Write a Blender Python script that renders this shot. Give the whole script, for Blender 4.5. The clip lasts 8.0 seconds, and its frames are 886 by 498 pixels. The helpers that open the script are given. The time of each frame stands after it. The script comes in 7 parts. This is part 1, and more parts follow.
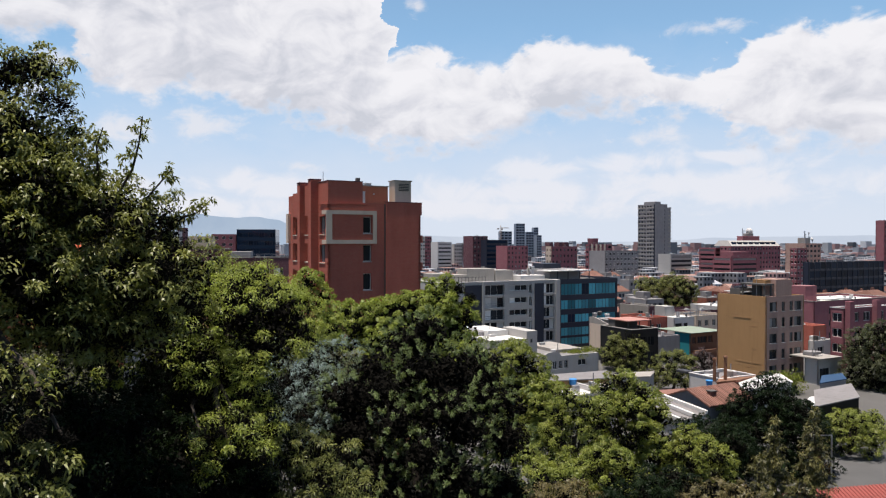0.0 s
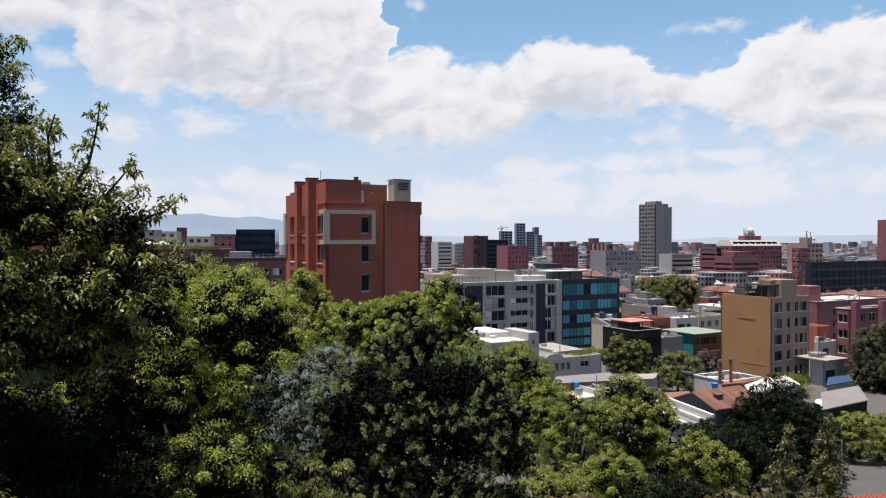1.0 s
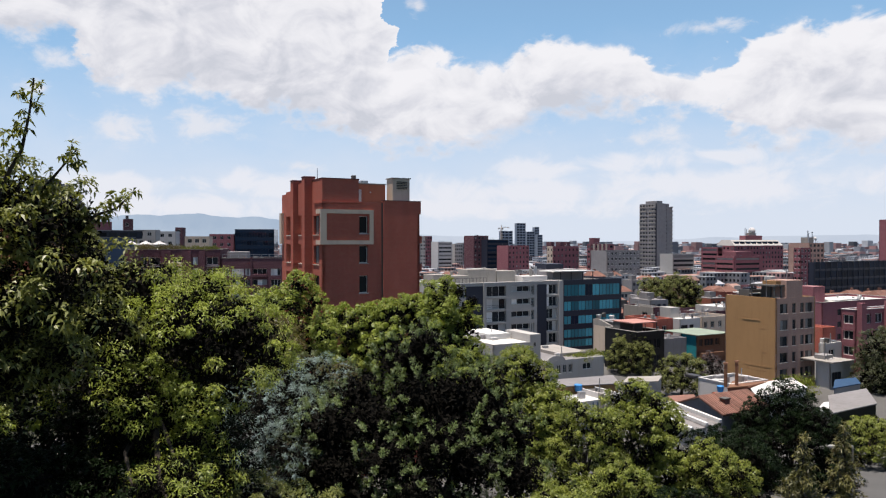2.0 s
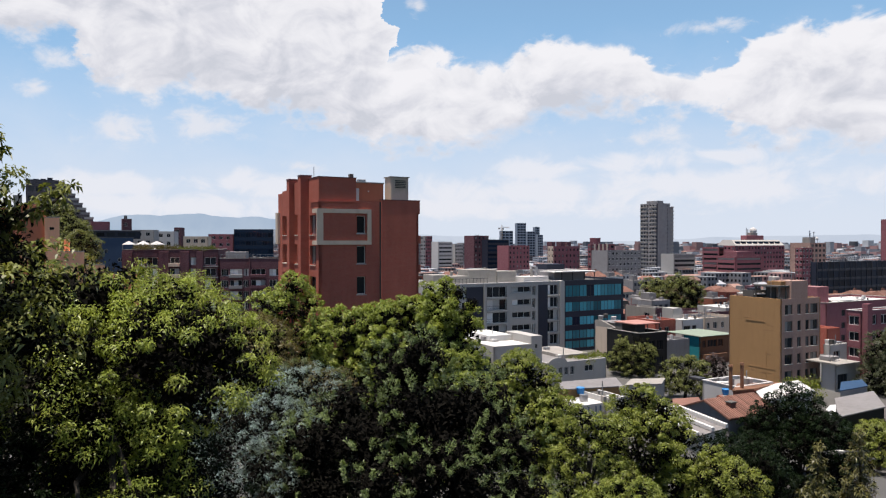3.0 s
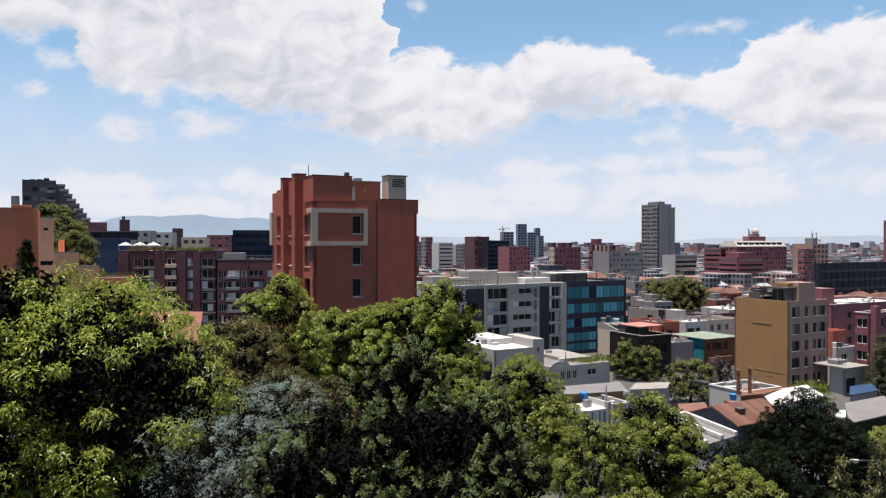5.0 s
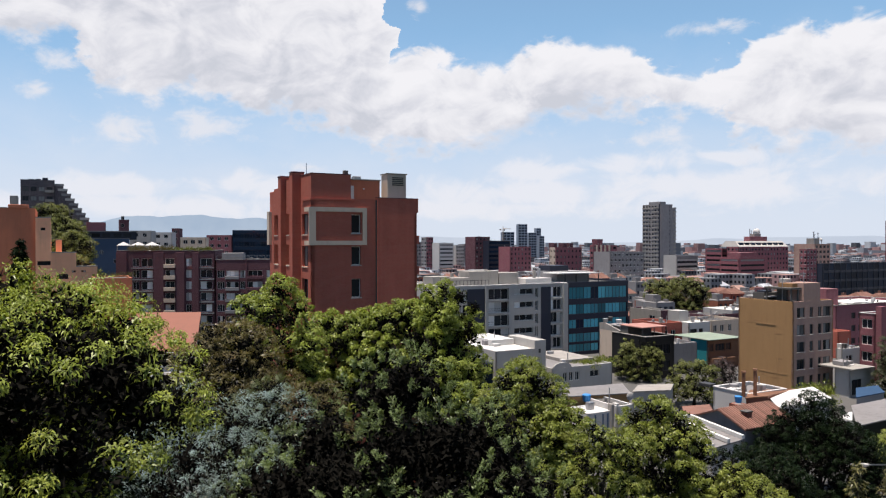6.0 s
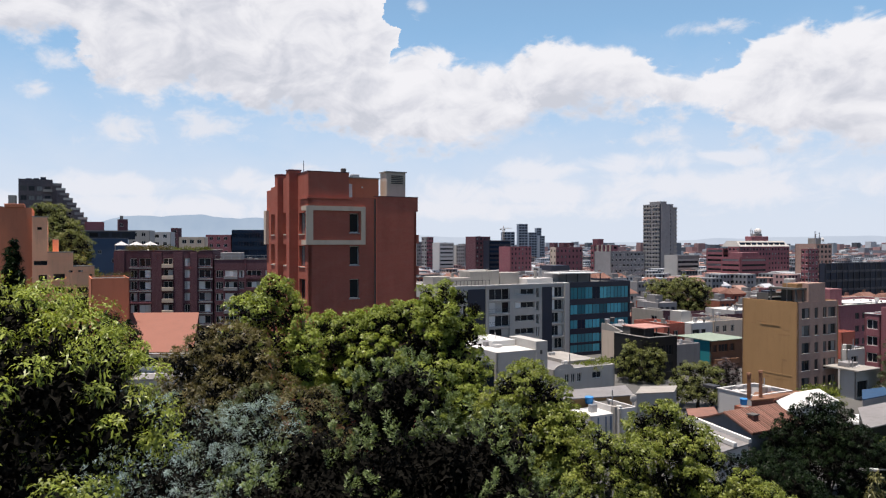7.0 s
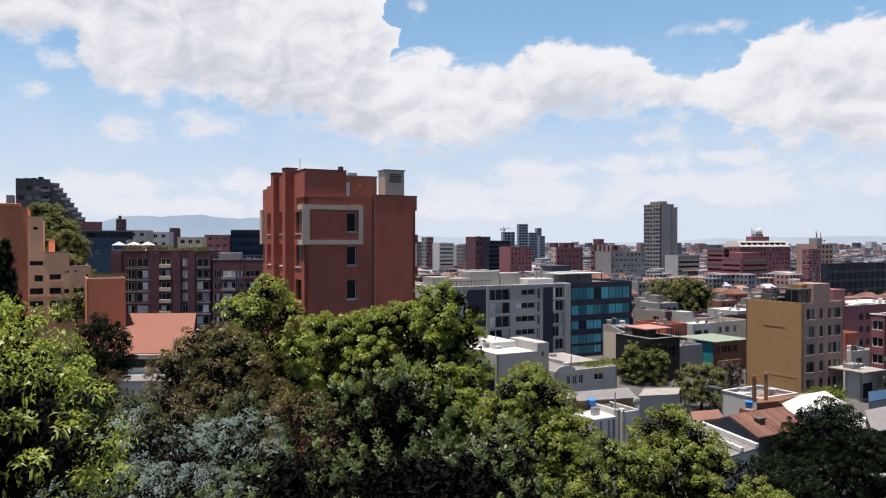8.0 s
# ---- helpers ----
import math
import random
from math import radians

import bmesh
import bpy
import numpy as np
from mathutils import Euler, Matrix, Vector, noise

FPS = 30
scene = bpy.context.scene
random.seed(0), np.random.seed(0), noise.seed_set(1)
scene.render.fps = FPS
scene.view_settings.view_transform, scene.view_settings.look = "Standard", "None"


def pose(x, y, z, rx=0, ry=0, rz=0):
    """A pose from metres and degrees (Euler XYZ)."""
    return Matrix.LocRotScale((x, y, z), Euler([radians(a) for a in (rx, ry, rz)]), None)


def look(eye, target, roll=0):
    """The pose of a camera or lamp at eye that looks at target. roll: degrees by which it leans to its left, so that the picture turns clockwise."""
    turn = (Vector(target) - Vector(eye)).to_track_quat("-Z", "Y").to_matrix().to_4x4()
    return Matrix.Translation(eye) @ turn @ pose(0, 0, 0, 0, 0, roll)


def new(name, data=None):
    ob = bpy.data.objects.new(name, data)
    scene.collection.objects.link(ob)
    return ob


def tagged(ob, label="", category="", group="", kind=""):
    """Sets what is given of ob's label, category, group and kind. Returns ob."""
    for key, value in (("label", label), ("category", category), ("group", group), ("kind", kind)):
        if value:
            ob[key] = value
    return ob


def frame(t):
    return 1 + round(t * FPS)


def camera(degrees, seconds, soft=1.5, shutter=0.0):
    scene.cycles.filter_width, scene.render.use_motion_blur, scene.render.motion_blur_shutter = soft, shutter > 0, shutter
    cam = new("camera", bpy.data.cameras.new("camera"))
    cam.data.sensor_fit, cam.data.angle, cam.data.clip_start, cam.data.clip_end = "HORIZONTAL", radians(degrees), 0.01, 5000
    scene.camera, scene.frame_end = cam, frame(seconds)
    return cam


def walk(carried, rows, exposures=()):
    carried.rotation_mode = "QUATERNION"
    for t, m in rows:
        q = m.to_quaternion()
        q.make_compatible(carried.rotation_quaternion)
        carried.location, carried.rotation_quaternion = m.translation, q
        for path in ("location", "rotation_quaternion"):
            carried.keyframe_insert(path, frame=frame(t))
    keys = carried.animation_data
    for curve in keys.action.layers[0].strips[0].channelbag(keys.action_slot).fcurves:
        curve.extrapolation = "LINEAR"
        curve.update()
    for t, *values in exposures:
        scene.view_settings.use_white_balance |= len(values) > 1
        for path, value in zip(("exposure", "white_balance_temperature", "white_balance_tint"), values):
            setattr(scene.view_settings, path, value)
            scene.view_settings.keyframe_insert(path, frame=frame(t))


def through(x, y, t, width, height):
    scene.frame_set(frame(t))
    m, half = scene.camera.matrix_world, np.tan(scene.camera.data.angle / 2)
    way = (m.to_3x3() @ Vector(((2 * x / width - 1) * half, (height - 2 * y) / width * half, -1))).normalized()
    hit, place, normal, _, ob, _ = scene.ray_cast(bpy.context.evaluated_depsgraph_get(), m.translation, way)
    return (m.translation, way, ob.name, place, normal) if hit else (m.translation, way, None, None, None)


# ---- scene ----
cam = camera(62.5, 8.0, soft=1.2)
PATH = [
    (0, pose(0.000, 0.000, 22.000, 89.379, -0.040, -0.001)),
    (0.5, pose(0.009, 0.748, 22.018, 89.377, -0.026, 0.021)),
    (1, pose(0.007, 1.588, 22.040, 89.362, -0.011, 0.029)),
    (1.5, pose(0.020, 2.470, 22.060, 89.353, -0.003, 0.027)),
    (3, pose(0.119, 4.944, 22.089, 89.349, 0.021, 0.064)),
    (3.5, pose(0.174, 5.569, 22.083, 89.384, 0.012, 0.070)),
    (4, pose(0.217, 6.146, 22.068, 89.414, 0.003, 0.076)),
    (4.5, pose(0.263, 6.653, 22.082, 89.417, 0.012, 0.095)),
    (6, pose(0.257, 8.483, 22.000, 89.448, 0.013, 0.151)),
    (6.5, pose(0.264, 9.115, 21.989, 89.441, 0.010, 0.169)),
    (7, pose(0.263, 9.820, 21.973, 89.434, 0.002, 0.172)),
    (7.5, pose(0.279, 10.552, 21.954, 89.438, 0.001, 0.173)),
    (8, pose(0.302, 11.229, 21.940, 89.445, 0.005, 0.178)),
]
walk(cam, PATH, exposures=((0, 0.7, 6500, 14), (8, 0.7, 6500, 14)))

# ---- sky and sun ----
SUN_AZ, SUN_EL = radians(-126), radians(81)   # from ahead, clockwise
to_sun = Vector((math.sin(SUN_AZ) * math.cos(SUN_EL), math.cos(SUN_AZ) * math.cos(SUN_EL), math.sin(SUN_EL)))
sun = new("sun", bpy.data.lights.new("sun", "SUN"))
sun.data.energy, sun.data.angle, sun.data.color = 5.0, radians(0.5), (1.0, 0.93, 0.83)
sun.matrix_world = look(to_sun * 100, (0, 0, 0))


class Nodes:
    """Short hand for building a node tree."""

    def __init__(self, tree):
        self.t = tree
        tree.nodes.clear()

    def n(self, kind, **kw):
        node = self.t.nodes.new(kind)
        if "operation" in kw:
            node.operation = kw["operation"]
        if "use_clamp" in kw:
            node.use_clamp = kw["use_clamp"]
        if "data_type" in kw:
            node.data_type, node.blend_type = kw["data_type"], kw["blend_type"]
        if "interpolation_type" in kw:
            node.interpolation_type = kw["interpolation_type"]
        return node

    def link(self, a, b):
        self.t.links.new(a, b)

    def put(self, sock, val):
        if isinstance(val, bpy.types.NodeSocket):
            self.t.links.new(val, sock)
        else:
            sock.default_value = val

    def math(self, op, a, b=0.0, c=0.0, clamp=False):
        m = self.n("ShaderNodeMath", operation=op, use_clamp=clamp)
        for s, val in zip(m.inputs, (a, b, c)):
            self.put(s, val)
        return m.outputs[0]

    def ramp(self, fac, stops):
        r = self.n("ShaderNodeValToRGB")
        e = r.color_ramp.elements
        while len(e) < len(stops):
            e.new(0.5)
        for el, (p, col) in zip(e, stops):
            el.position, el.color = p, (*col, 1.0) if len(col) == 3 else col
        self.put(r.inputs[0], fac)
        return r.outputs[0]

    def mix(self, fac, a, b, blend="MIX"):
        m = self.n("ShaderNodeMix", data_type="RGBA", blend_type=blend)
        self.put(m.inputs[0], fac)
        for s, val in ((m.inputs[6], a), (m.inputs[7], b)):
            self.put(s, (*val, 1.0) if isinstance(val, tuple) and len(val) == 3 else val)
        return m.outputs[2]

    def noise(self, vec, scale, detail=4.0, rough=0.55, dist=0.0):
        m = self.n("ShaderNodeTexNoise")
        if vec is not None:
            self.put(m.inputs["Vector"], vec)
        for k, val in (("Scale", scale), ("Detail", detail), ("Roughness", rough), ("Distortion", dist)):
            m.inputs[k].default_value = val
        return m.outputs["Fac"]


def build_world():
    world = bpy.data.worlds.new("sky")
    scene.world = world
    world.use_nodes = True
    g = Nodes(world.node_tree)
    sky = g.n("ShaderNodeTexSky")
    sky.sky_type, sky.sun_disc, sky.sun_elevation, sky.sun_rotation = "NISHITA", False, SUN_EL, SUN_AZ
    sky.altitude, sky.air_density, sky.dust_density, sky.ozone_density = 2600.0, 1.0, 0.6, 1.5
    way = g.n("ShaderNodeTexCoord").outputs["Generated"]
    sep = g.n("ShaderNodeSeparateXYZ")
    g.link(way, sep.inputs[0])
    x, y, z = sep.outputs
    az = g.math("ARCTAN2", x, y)
    el = g.math("ARCSINE", z)
    flat = g.n("ShaderNodeCombineXYZ")
    g.link(az, flat.inputs[0])
    g.link(g.math("MULTIPLY", el, 1.5), flat.inputs[1])
    pos = flat.outputs[0]
    n1 = g.noise(pos, 9.0, 7.0, 0.6, 0.3)
    n2 = g.noise(pos, 34.0, 5.0, 0.6)

    def bank_field(banks):
        """How deep inside the nearest small cloud: bearing, height, half width, half height (radians)."""
        body = None
        for a, e, w, h in banks:
            dx = g.math("DIVIDE", g.math("SUBTRACT", az, a), w)
            dy = g.math("DIVIDE", g.math("SUBTRACT", el, e), h)
            d = g.math("SQRT", g.math("ADD", g.math("MULTIPLY", dx, dx), g.math("MULTIPLY", dy, dy)))
            m = g.math("SUBTRACT", 1.0, d)
            body = m if body is None else g.math("SMOOTH_MAX", body, m, 0.12)
        return body

    def soft_step(value, lo, hi, most=1.0):
        f = g.n("ShaderNodeMapRange", interpolation_type="SMOOTHSTEP")
        g.link(value, f.inputs[0])
        f.inputs[1].default_value, f.inputs[2].default_value, f.inputs[4].default_value = lo, hi, most
        return f.outputs[0]

    def edge(points):
        """A height that follows the bearing through the given (bearing, height) pairs."""
        lo, hi = points[0][0], points[-1][0]
        f = g.math("DIVIDE", g.math("SUBTRACT", ragged, lo), hi - lo, clamp=True)
        return g.ramp(f, [((p - lo) / (hi - lo), (h, h, h)) for p, h in points])

    # the long cumulus bank: billowing tops, soft level undersides
    ragged = g.math("ADD", az, g.math("MULTIPLY", g.math("SUBTRACT", g.noise(pos, 11.0, 5.0, 0.6), 0.5), 0.15))
    top, foot = edge(BANK_TOP), edge(BANK_FOOT)
    warp = g.noise(pos, 22.0, 6.0, 0.58)
    puff = g.math("SUBTRACT", 0.55, g.math("ABSOLUTE", g.math("MULTIPLY", g.math("SUBTRACT", g.noise(pos, 17.0, 5.0, 0.5, 0.6), 0.5), 3.2)))
    above = g.math("SUBTRACT", g.math("ADD", top, g.math("ADD", g.math("MULTIPLY", puff, 0.020), g.math("MULTIPLY", g.math("SUBTRACT", n2, 0.5), 0.022))), el)
    below = g.math("SUBTRACT", g.math("ADD", el, g.math("MULTIPLY", g.math("SUBTRACT", warp, 0.5), 0.11)), foot)
    bank = g.math("MINIMUM", g.math("DIVIDE", above, 0.011), g.math("DIVIDE", below, 0.024))
    # scattered cumulus over the rest of the sky
    wide = g.math("SUBTRACT", g.math("MULTIPLY", g.noise(pos, 2.2, 6.0, 0.6), 9.0), 6.3)
    side = g.math("MULTIPLY", g.math("SUBTRACT", g.math("ABSOLUTE", az), 0.72), 18.0)
    high = g.math("MULTIPLY", g.math("SUBTRACT", el, 0.45), 18.0)
    open_sky = g.math("MINIMUM", g.math("MAXIMUM", side, high), 0.0)
    bank = g.math("MINIMUM", bank, g.math("SUBTRACT", 2.0, open_sky))
    mask = soft_step(g.math("MAXIMUM", g.math("SUBTRACT", bank, g.math("MAXIMUM", g.math("MAXIMUM", side, high), 0.0)), g.math("ADD", wide, open_sky)), -0.35, 1.0)
    # thin wisps and low soft cloud
    n3 = g.noise(pos, 26.0, 6.0, 0.62, 0.4)
    wisp = g.math("ADD", bank_field(WISPS), g.math("MULTIPLY", g.math("SUBTRACT", n3, 0.5), 4.0))
    thin = soft_step(wisp, -0.3, 1.1, 0.75)
    soft = soft_step(g.math("ADD", bank_field(LOW_CLOUD), g.math("MULTIPLY", g.math("SUBTRACT", g.noise(pos, 15.0, 6.0, 0.6, 0.5), 0.5), 2.6)), -0.05, 0.7, 0.72)
    # shading inside the clouds: soft grey bellies under bright crowns
    depth = g.math("DIVIDE", g.math("SUBTRACT", el, foot), g.math("MAXIMUM", g.math("SUBTRACT", top, foot), 0.02), clamp=True)
    shift = g.n("ShaderNodeMapping")
    g.link(pos, shift.inputs[0])
    shift.inputs["Location"].default_value = (-0.012, 0.02, 0.0)
    relief = g.math("SUBTRACT", g.noise(pos, 13.0, 6.0, 0.55, 0.5), g.noise(shift.outputs[0], 13.0, 6.0, 0.55, 0.5))
    belly = g.math("ADD", g.math("MULTIPLY", depth, 0.34), g.math("MULTIPLY", g.noise(pos, 6.0, 5.0, 0.55, 0.4), 0.75))
    belly = g.math("ADD", belly, g.math("MULTIPLY", relief, 1.1))
    grey = g.ramp(belly, [(0.28, (0.60, 0.635, 0.69)), (0.42, (0.705, 0.73, 0.775)), (0.56, (0.81, 0.83, 0.855)), (0.74, (0.88, 0.895, 0.91))])
    lit = g.mix(mask, (0.80, 0.82, 0.85), grey)
    # clear air: deep overhead, paler and whiter towards the horizon
    blue = g.mix(1.0, sky.outputs[0], SKY_GAIN, "MULTIPLY")
    pale = soft_step(el, 0.75, 0.05, 0.92)
    air = g.mix(pale, blue, (0.325, 0.60, 0.89))
    low = soft_step(g.math("ADD", el, g.math("MULTIPLY", g.math("SUBTRACT", n1, 0.5), 0.08)), 0.29, 0.01, 0.9)
    air = g.mix(low, air, (0.72, 0.785, 0.86))
    col = g.mix(soft, air, (0.85, 0.865, 0.89))
    col = g.mix(thin, col, (0.82, 0.83, 0.85))
    col = g.mix(mask, col, lit)
    bg = g.n("ShaderNodeBackground")
    g.link(col, bg.inputs[0])
    bg.inputs[1].default_value = 0.615
    out = g.n("ShaderNodeOutputWorld")
    g.link(bg.outputs[0], out.inputs[0])


SKY_GAIN = (0.10, 0.10, 0.10)
# the cloud bank's upper and lower edges: bearing, height (radians)
BANK_TOP = [
    (-0.74, 0.46), (-0.13, 0.46), (-0.095, 0.40), (-0.078, 0.30), (-0.073, 0.243), (-0.05, 0.247), (-0.025, 0.256), (0.0, 0.243), (0.03, 0.232), (0.065, 0.228),
    (0.09, 0.240), (0.137, 0.262), (0.17, 0.258), (0.20, 0.248), (0.25, 0.243), (0.272, 0.222), (0.31, 0.214), (0.35, 0.207), (0.37, 0.230), (0.41, 0.252),
    (0.45, 0.260), (0.468, 0.245), (0.50, 0.264), (0.545, 0.260), (0.74, 0.23),
]
BANK_FOOT = [
    (-0.74, 0.27), (-0.54, 0.238), (-0.475, 0.240), (-0.455, 0.20), (-0.435, 0.182), (-0.33, 0.184), (-0.29, 0.170), (-0.22, 0.168), (-0.20, 0.155),
    (-0.14, 0.142), (-0.08, 0.121), (0.012, 0.118), (0.075, 0.134), (0.12, 0.155), (0.20, 0.170), (0.265, 0.172), (0.285, 0.160), (0.35, 0.158),
    (0.365, 0.132), (0.42, 0.117), (0.50, 0.112), (0.55, 0.108), (0.74, 0.13),
]
WISPS = [
    (-0.31, 0.150, 0.055, 0.018), (-0.415, 0.140, 0.04, 0.022), (-0.49, 0.215, 0.022, 0.014), (-0.51, 0.183, 0.02, 0.01),
    (0.345, 0.268, 0.05, 0.008), (0.28, 0.138, 0.04, 0.015), (-0.035, 0.308, 0.012, 0.012), (-0.19, 0.100, 0.025, 0.008),
]
LOW_CLOUD = [
    (0.125, 0.095, 0.07, 0.022), (0.10, 0.065, 0.20, 0.030), (0.27, 0.105, 0.07, 0.020), (0.37, 0.108, 0.05, 0.016), (0.36, 0.07, 0.25, 0.03),
    (-0.43, 0.07, 0.09, 0.022), (-0.24, 0.075, 0.09, 0.022), (-0.40, 0.045, 0.25, 0.02), (0.0, 0.045, 0.35, 0.02),
]
build_world()


# ---- materials ----
def material(name, colour, rough=0.8, metal=0.0, vary=0.12, grain=3.0, bump=0.15, stain=0.0, stain_colour=(0.08, 0.07, 0.06), island=0.0, each=0.0,
             spec=0.3):
    """A worn surface: base colour with variation at two sizes, streaky stains and fine relief. grain: per metre."""
    m = bpy.data.materials.new(name)
    m.use_nodes = True
    g = Nodes(m.node_tree)
    pos = g.n("ShaderNodeTexCoord").outputs["Object"]
    big = g.noise(pos, grain * 0.12, 4.0, 0.6)
    fine = g.noise(pos, grain * 3.0, 3.0, 0.6)
    tone = g.math("ADD", g.math("MULTIPLY", g.math("SUBTRACT", big, 0.5), 2.4 * vary), g.math("MULTIPLY", g.math("SUBTRACT", fine, 0.5), 1.4 * vary))
    if island:
        tone = g.math("ADD", tone, g.math("MULTIPLY", g.math("SUBTRACT", g.n("ShaderNodeNewGeometry").outputs["Random Per Island"], 0.5), island * 2))
    if each:
        tone = g.math("ADD", tone, g.math("MULTIPLY", g.math("SUBTRACT", g.n("ShaderNodeObjectInfo").outputs["Random"], 0.5), each * 2))
    hsv = g.n("ShaderNodeHueSaturation")
    g.put(hsv.inputs["Value"], g.math("ADD", tone, 1.0))
    hsv.inputs["Color"].default_value = (*colour, 1.0)
    col = hsv.outputs[0]
    if stain:
        mp = g.n("ShaderNodeMapping")
        g.link(pos, mp.inputs[0])
        mp.inputs["Scale"].default_value = (1.0, 1.0, 0.16)
        s = g.noise(mp.outputs[0], grain * 0.5, 5.0, 0.65)
        f = g.n("ShaderNodeMapRange")
        g.link(s, f.inputs[0])
        f.inputs[1].default_value, f.inputs[2].default_value, f.inputs[4].default_value = 0.5, 0.75, stain
        col = g.mix(f.outputs[0], col, stain_colour)
    b = g.n("ShaderNodeBsdfPrincipled")
    g.link(col, b.inputs["Base Color"])
    g.put(b.inputs["Roughness"], g.math("ADD", rough - 0.06, g.math("MULTIPLY", fine, 0.12), clamp=True))
    b.inputs["Metallic"].default_value = metal
    b.inputs["Specular IOR Level"].default_value = spec
    if bump:
        bp = g.n("ShaderNodeBump")
        bp.inputs["Strength"].default_value, bp.inputs["Distance"].default_value = bump, 0.02
        g.link(fine, bp.inputs["Height"])
        g.link(bp.outputs[0], b.inputs["Normal"])
    out = g.n("ShaderNodeOutputMaterial")
    g.link(b.outputs[0], out.inputs[0])
    return m


def brickwork(name, colour, mortar, vary=0.18, size=0.25):
    """Fine brick courses seen from afar: brick texture on wall axes, with soot and tone patches."""
    m = bpy.data.materials.new(name)
    m.use_nodes = True
    g = Nodes(m.node_tree)
    pos = g.n("ShaderNodeTexCoord").outputs["Object"]
    sep = g.n("ShaderNodeSeparateXYZ")
    g.link(pos, sep.inputs[0])
    comb = g.n("ShaderNodeCombineXYZ")
    g.link(g.math("ADD", sep.outputs[0], sep.outputs[1]), comb.inputs[0])
    g.link(sep.outputs[2], comb.inputs[1])
    bt = g.n("ShaderNodeTexBrick")
    g.link(comb.outputs[0], bt.inputs["Vector"])
    bt.inputs["Scale"].default_value = 1.0
    bt.inputs["Brick Width"].default_value, bt.inputs["Row Height"].default_value = size, size * 0.32
    bt.inputs["Mortar Size"].default_value = 0.008
    bt.inputs["Color1"].default_value = (*[c * 1.08 for c in colour], 1)
    bt.inputs["Color2"].default_value = (*[c * 0.92 for c in colour], 1)
    bt.inputs["Mortar"].default_value = (*mortar, 1)
    big = g.noise(pos, 0.35, 5.0, 0.6)
    mp = g.n("ShaderNodeMapping")
    g.link(pos, mp.inputs[0])
    mp.inputs["Scale"].default_value = (1.0, 1.0, 0.12)
    streak = g.noise(mp.outputs[0], 1.6, 4.0, 0.6)
    tone = g.math("ADD", g.math("MULTIPLY", g.math("SUBTRACT", big, 0.5), 2 * vary), g.math("MULTIPLY", g.math("SUBTRACT", streak, 0.5), 2 * vary))
    hsv = g.n("ShaderNodeHueSaturation")
    g.put(hsv.inputs["Value"], g.math("ADD", tone, 1.0))
    g.link(bt.outputs["Color"], hsv.inputs["Color"])
    b = g.n("ShaderNodeBsdfPrincipled")
    g.link(hsv.outputs[0], b.inputs["Base Color"])
    b.inputs["Roughness"].default_value = 0.88
    b.inputs["Specular IOR Level"].default_value = 0.12
    out = g.n("ShaderNodeOutputMaterial")
    g.link(b.outputs[0], out.inputs[0])
    return m


def glazing(name, colour, rough=0.06, each=0.5):
    """A window pane in front of a dim room: dark, glossy, each a little different."""
    m = bpy.data.materials.new(name)
    m.use_nodes = True
    g = Nodes(m.node_tree)
    rnd = g.n("ShaderNodeObjectInfo").outputs["Random"]
    pos = g.n("ShaderNodeTexCoord").outputs["Object"]
    hsv = g.n("ShaderNodeHueSaturation")
    g.put(hsv.inputs["Value"], g.math("ADD", 1.0 - each, g.math("MULTIPLY", rnd, 2 * each)))
    hsv.inputs["Color"].default_value = (*colour, 1)
    b = g.n("ShaderNodeBsdfPrincipled")
    g.link(hsv.outputs[0], b.inputs["Base Color"])
    b.inputs["Roughness"].default_value = rough
    b.inputs["Specular IOR Level"].default_value = 0.18
    bp = g.n("ShaderNodeBump")
    bp.inputs["Strength"].default_value, bp.inputs["Distance"].default_value = 0.08, 0.02
    g.link(g.noise(pos, 1.3, 2.0), bp.inputs["Height"])
    g.link(bp.outputs[0], b.inputs["Normal"])
    out = g.n("ShaderNodeOutputMaterial")
    g.link(b.outputs[0], out.inputs[0])
    return m


def foliage(name, dark, light, through=0.32, gloss=0.42, dry=0.0, dry_colour=(0.08, 0.05, 0.015), shine=0.3):
    """Leaves that differ one from the next, let some light through and shine a little."""
    m = bpy.data.materials.new(name)
    m.use_nodes = True
    g = Nodes(m.node_tree)
    rnd = g.n("ShaderNodeNewGeometry").outputs["Random Per Island"]
    pos = g.n("ShaderNodeTexCoord").outputs["Object"]
    patch = g.noise(pos, 0.7, 3.0, 0.6)
    f = g.math("ADD", g.math("MULTIPLY", rnd, 0.55), g.math("SUBTRACT", g.math("MULTIPLY", patch, 1.3), 0.38), clamp=True)
    col = g.mix(f, dark, light)
    if dry:
        d = g.math("MULTIPLY", g.math("GREATER_THAN", g.noise(pos, 0.9, 3.0), 0.56), dry)
        col = g.mix(g.math("MULTIPLY", d, rnd), col, dry_colour)
    b = g.n("ShaderNodeBsdfPrincipled")
    g.link(col, b.inputs["Base Color"])
    b.inputs["Roughness"].default_value = gloss
    b.inputs["Specular IOR Level"].default_value = shine
    tr = g.n("ShaderNodeBsdfTranslucent")
    g.link(g.mix(1.0, col, (1.5, 1.5, 0.7), "MULTIPLY"), tr.inputs[0])
    mx = g.n("ShaderNodeMixShader")
    mx.inputs[0].default_value = through
    g.link(b.outputs[0], mx.inputs[1])
    g.link(tr.outputs[0], mx.inputs[2])
    out = g.n("ShaderNodeOutputMaterial")
    g.link(mx.outputs[0], out.inputs[0])
    return m


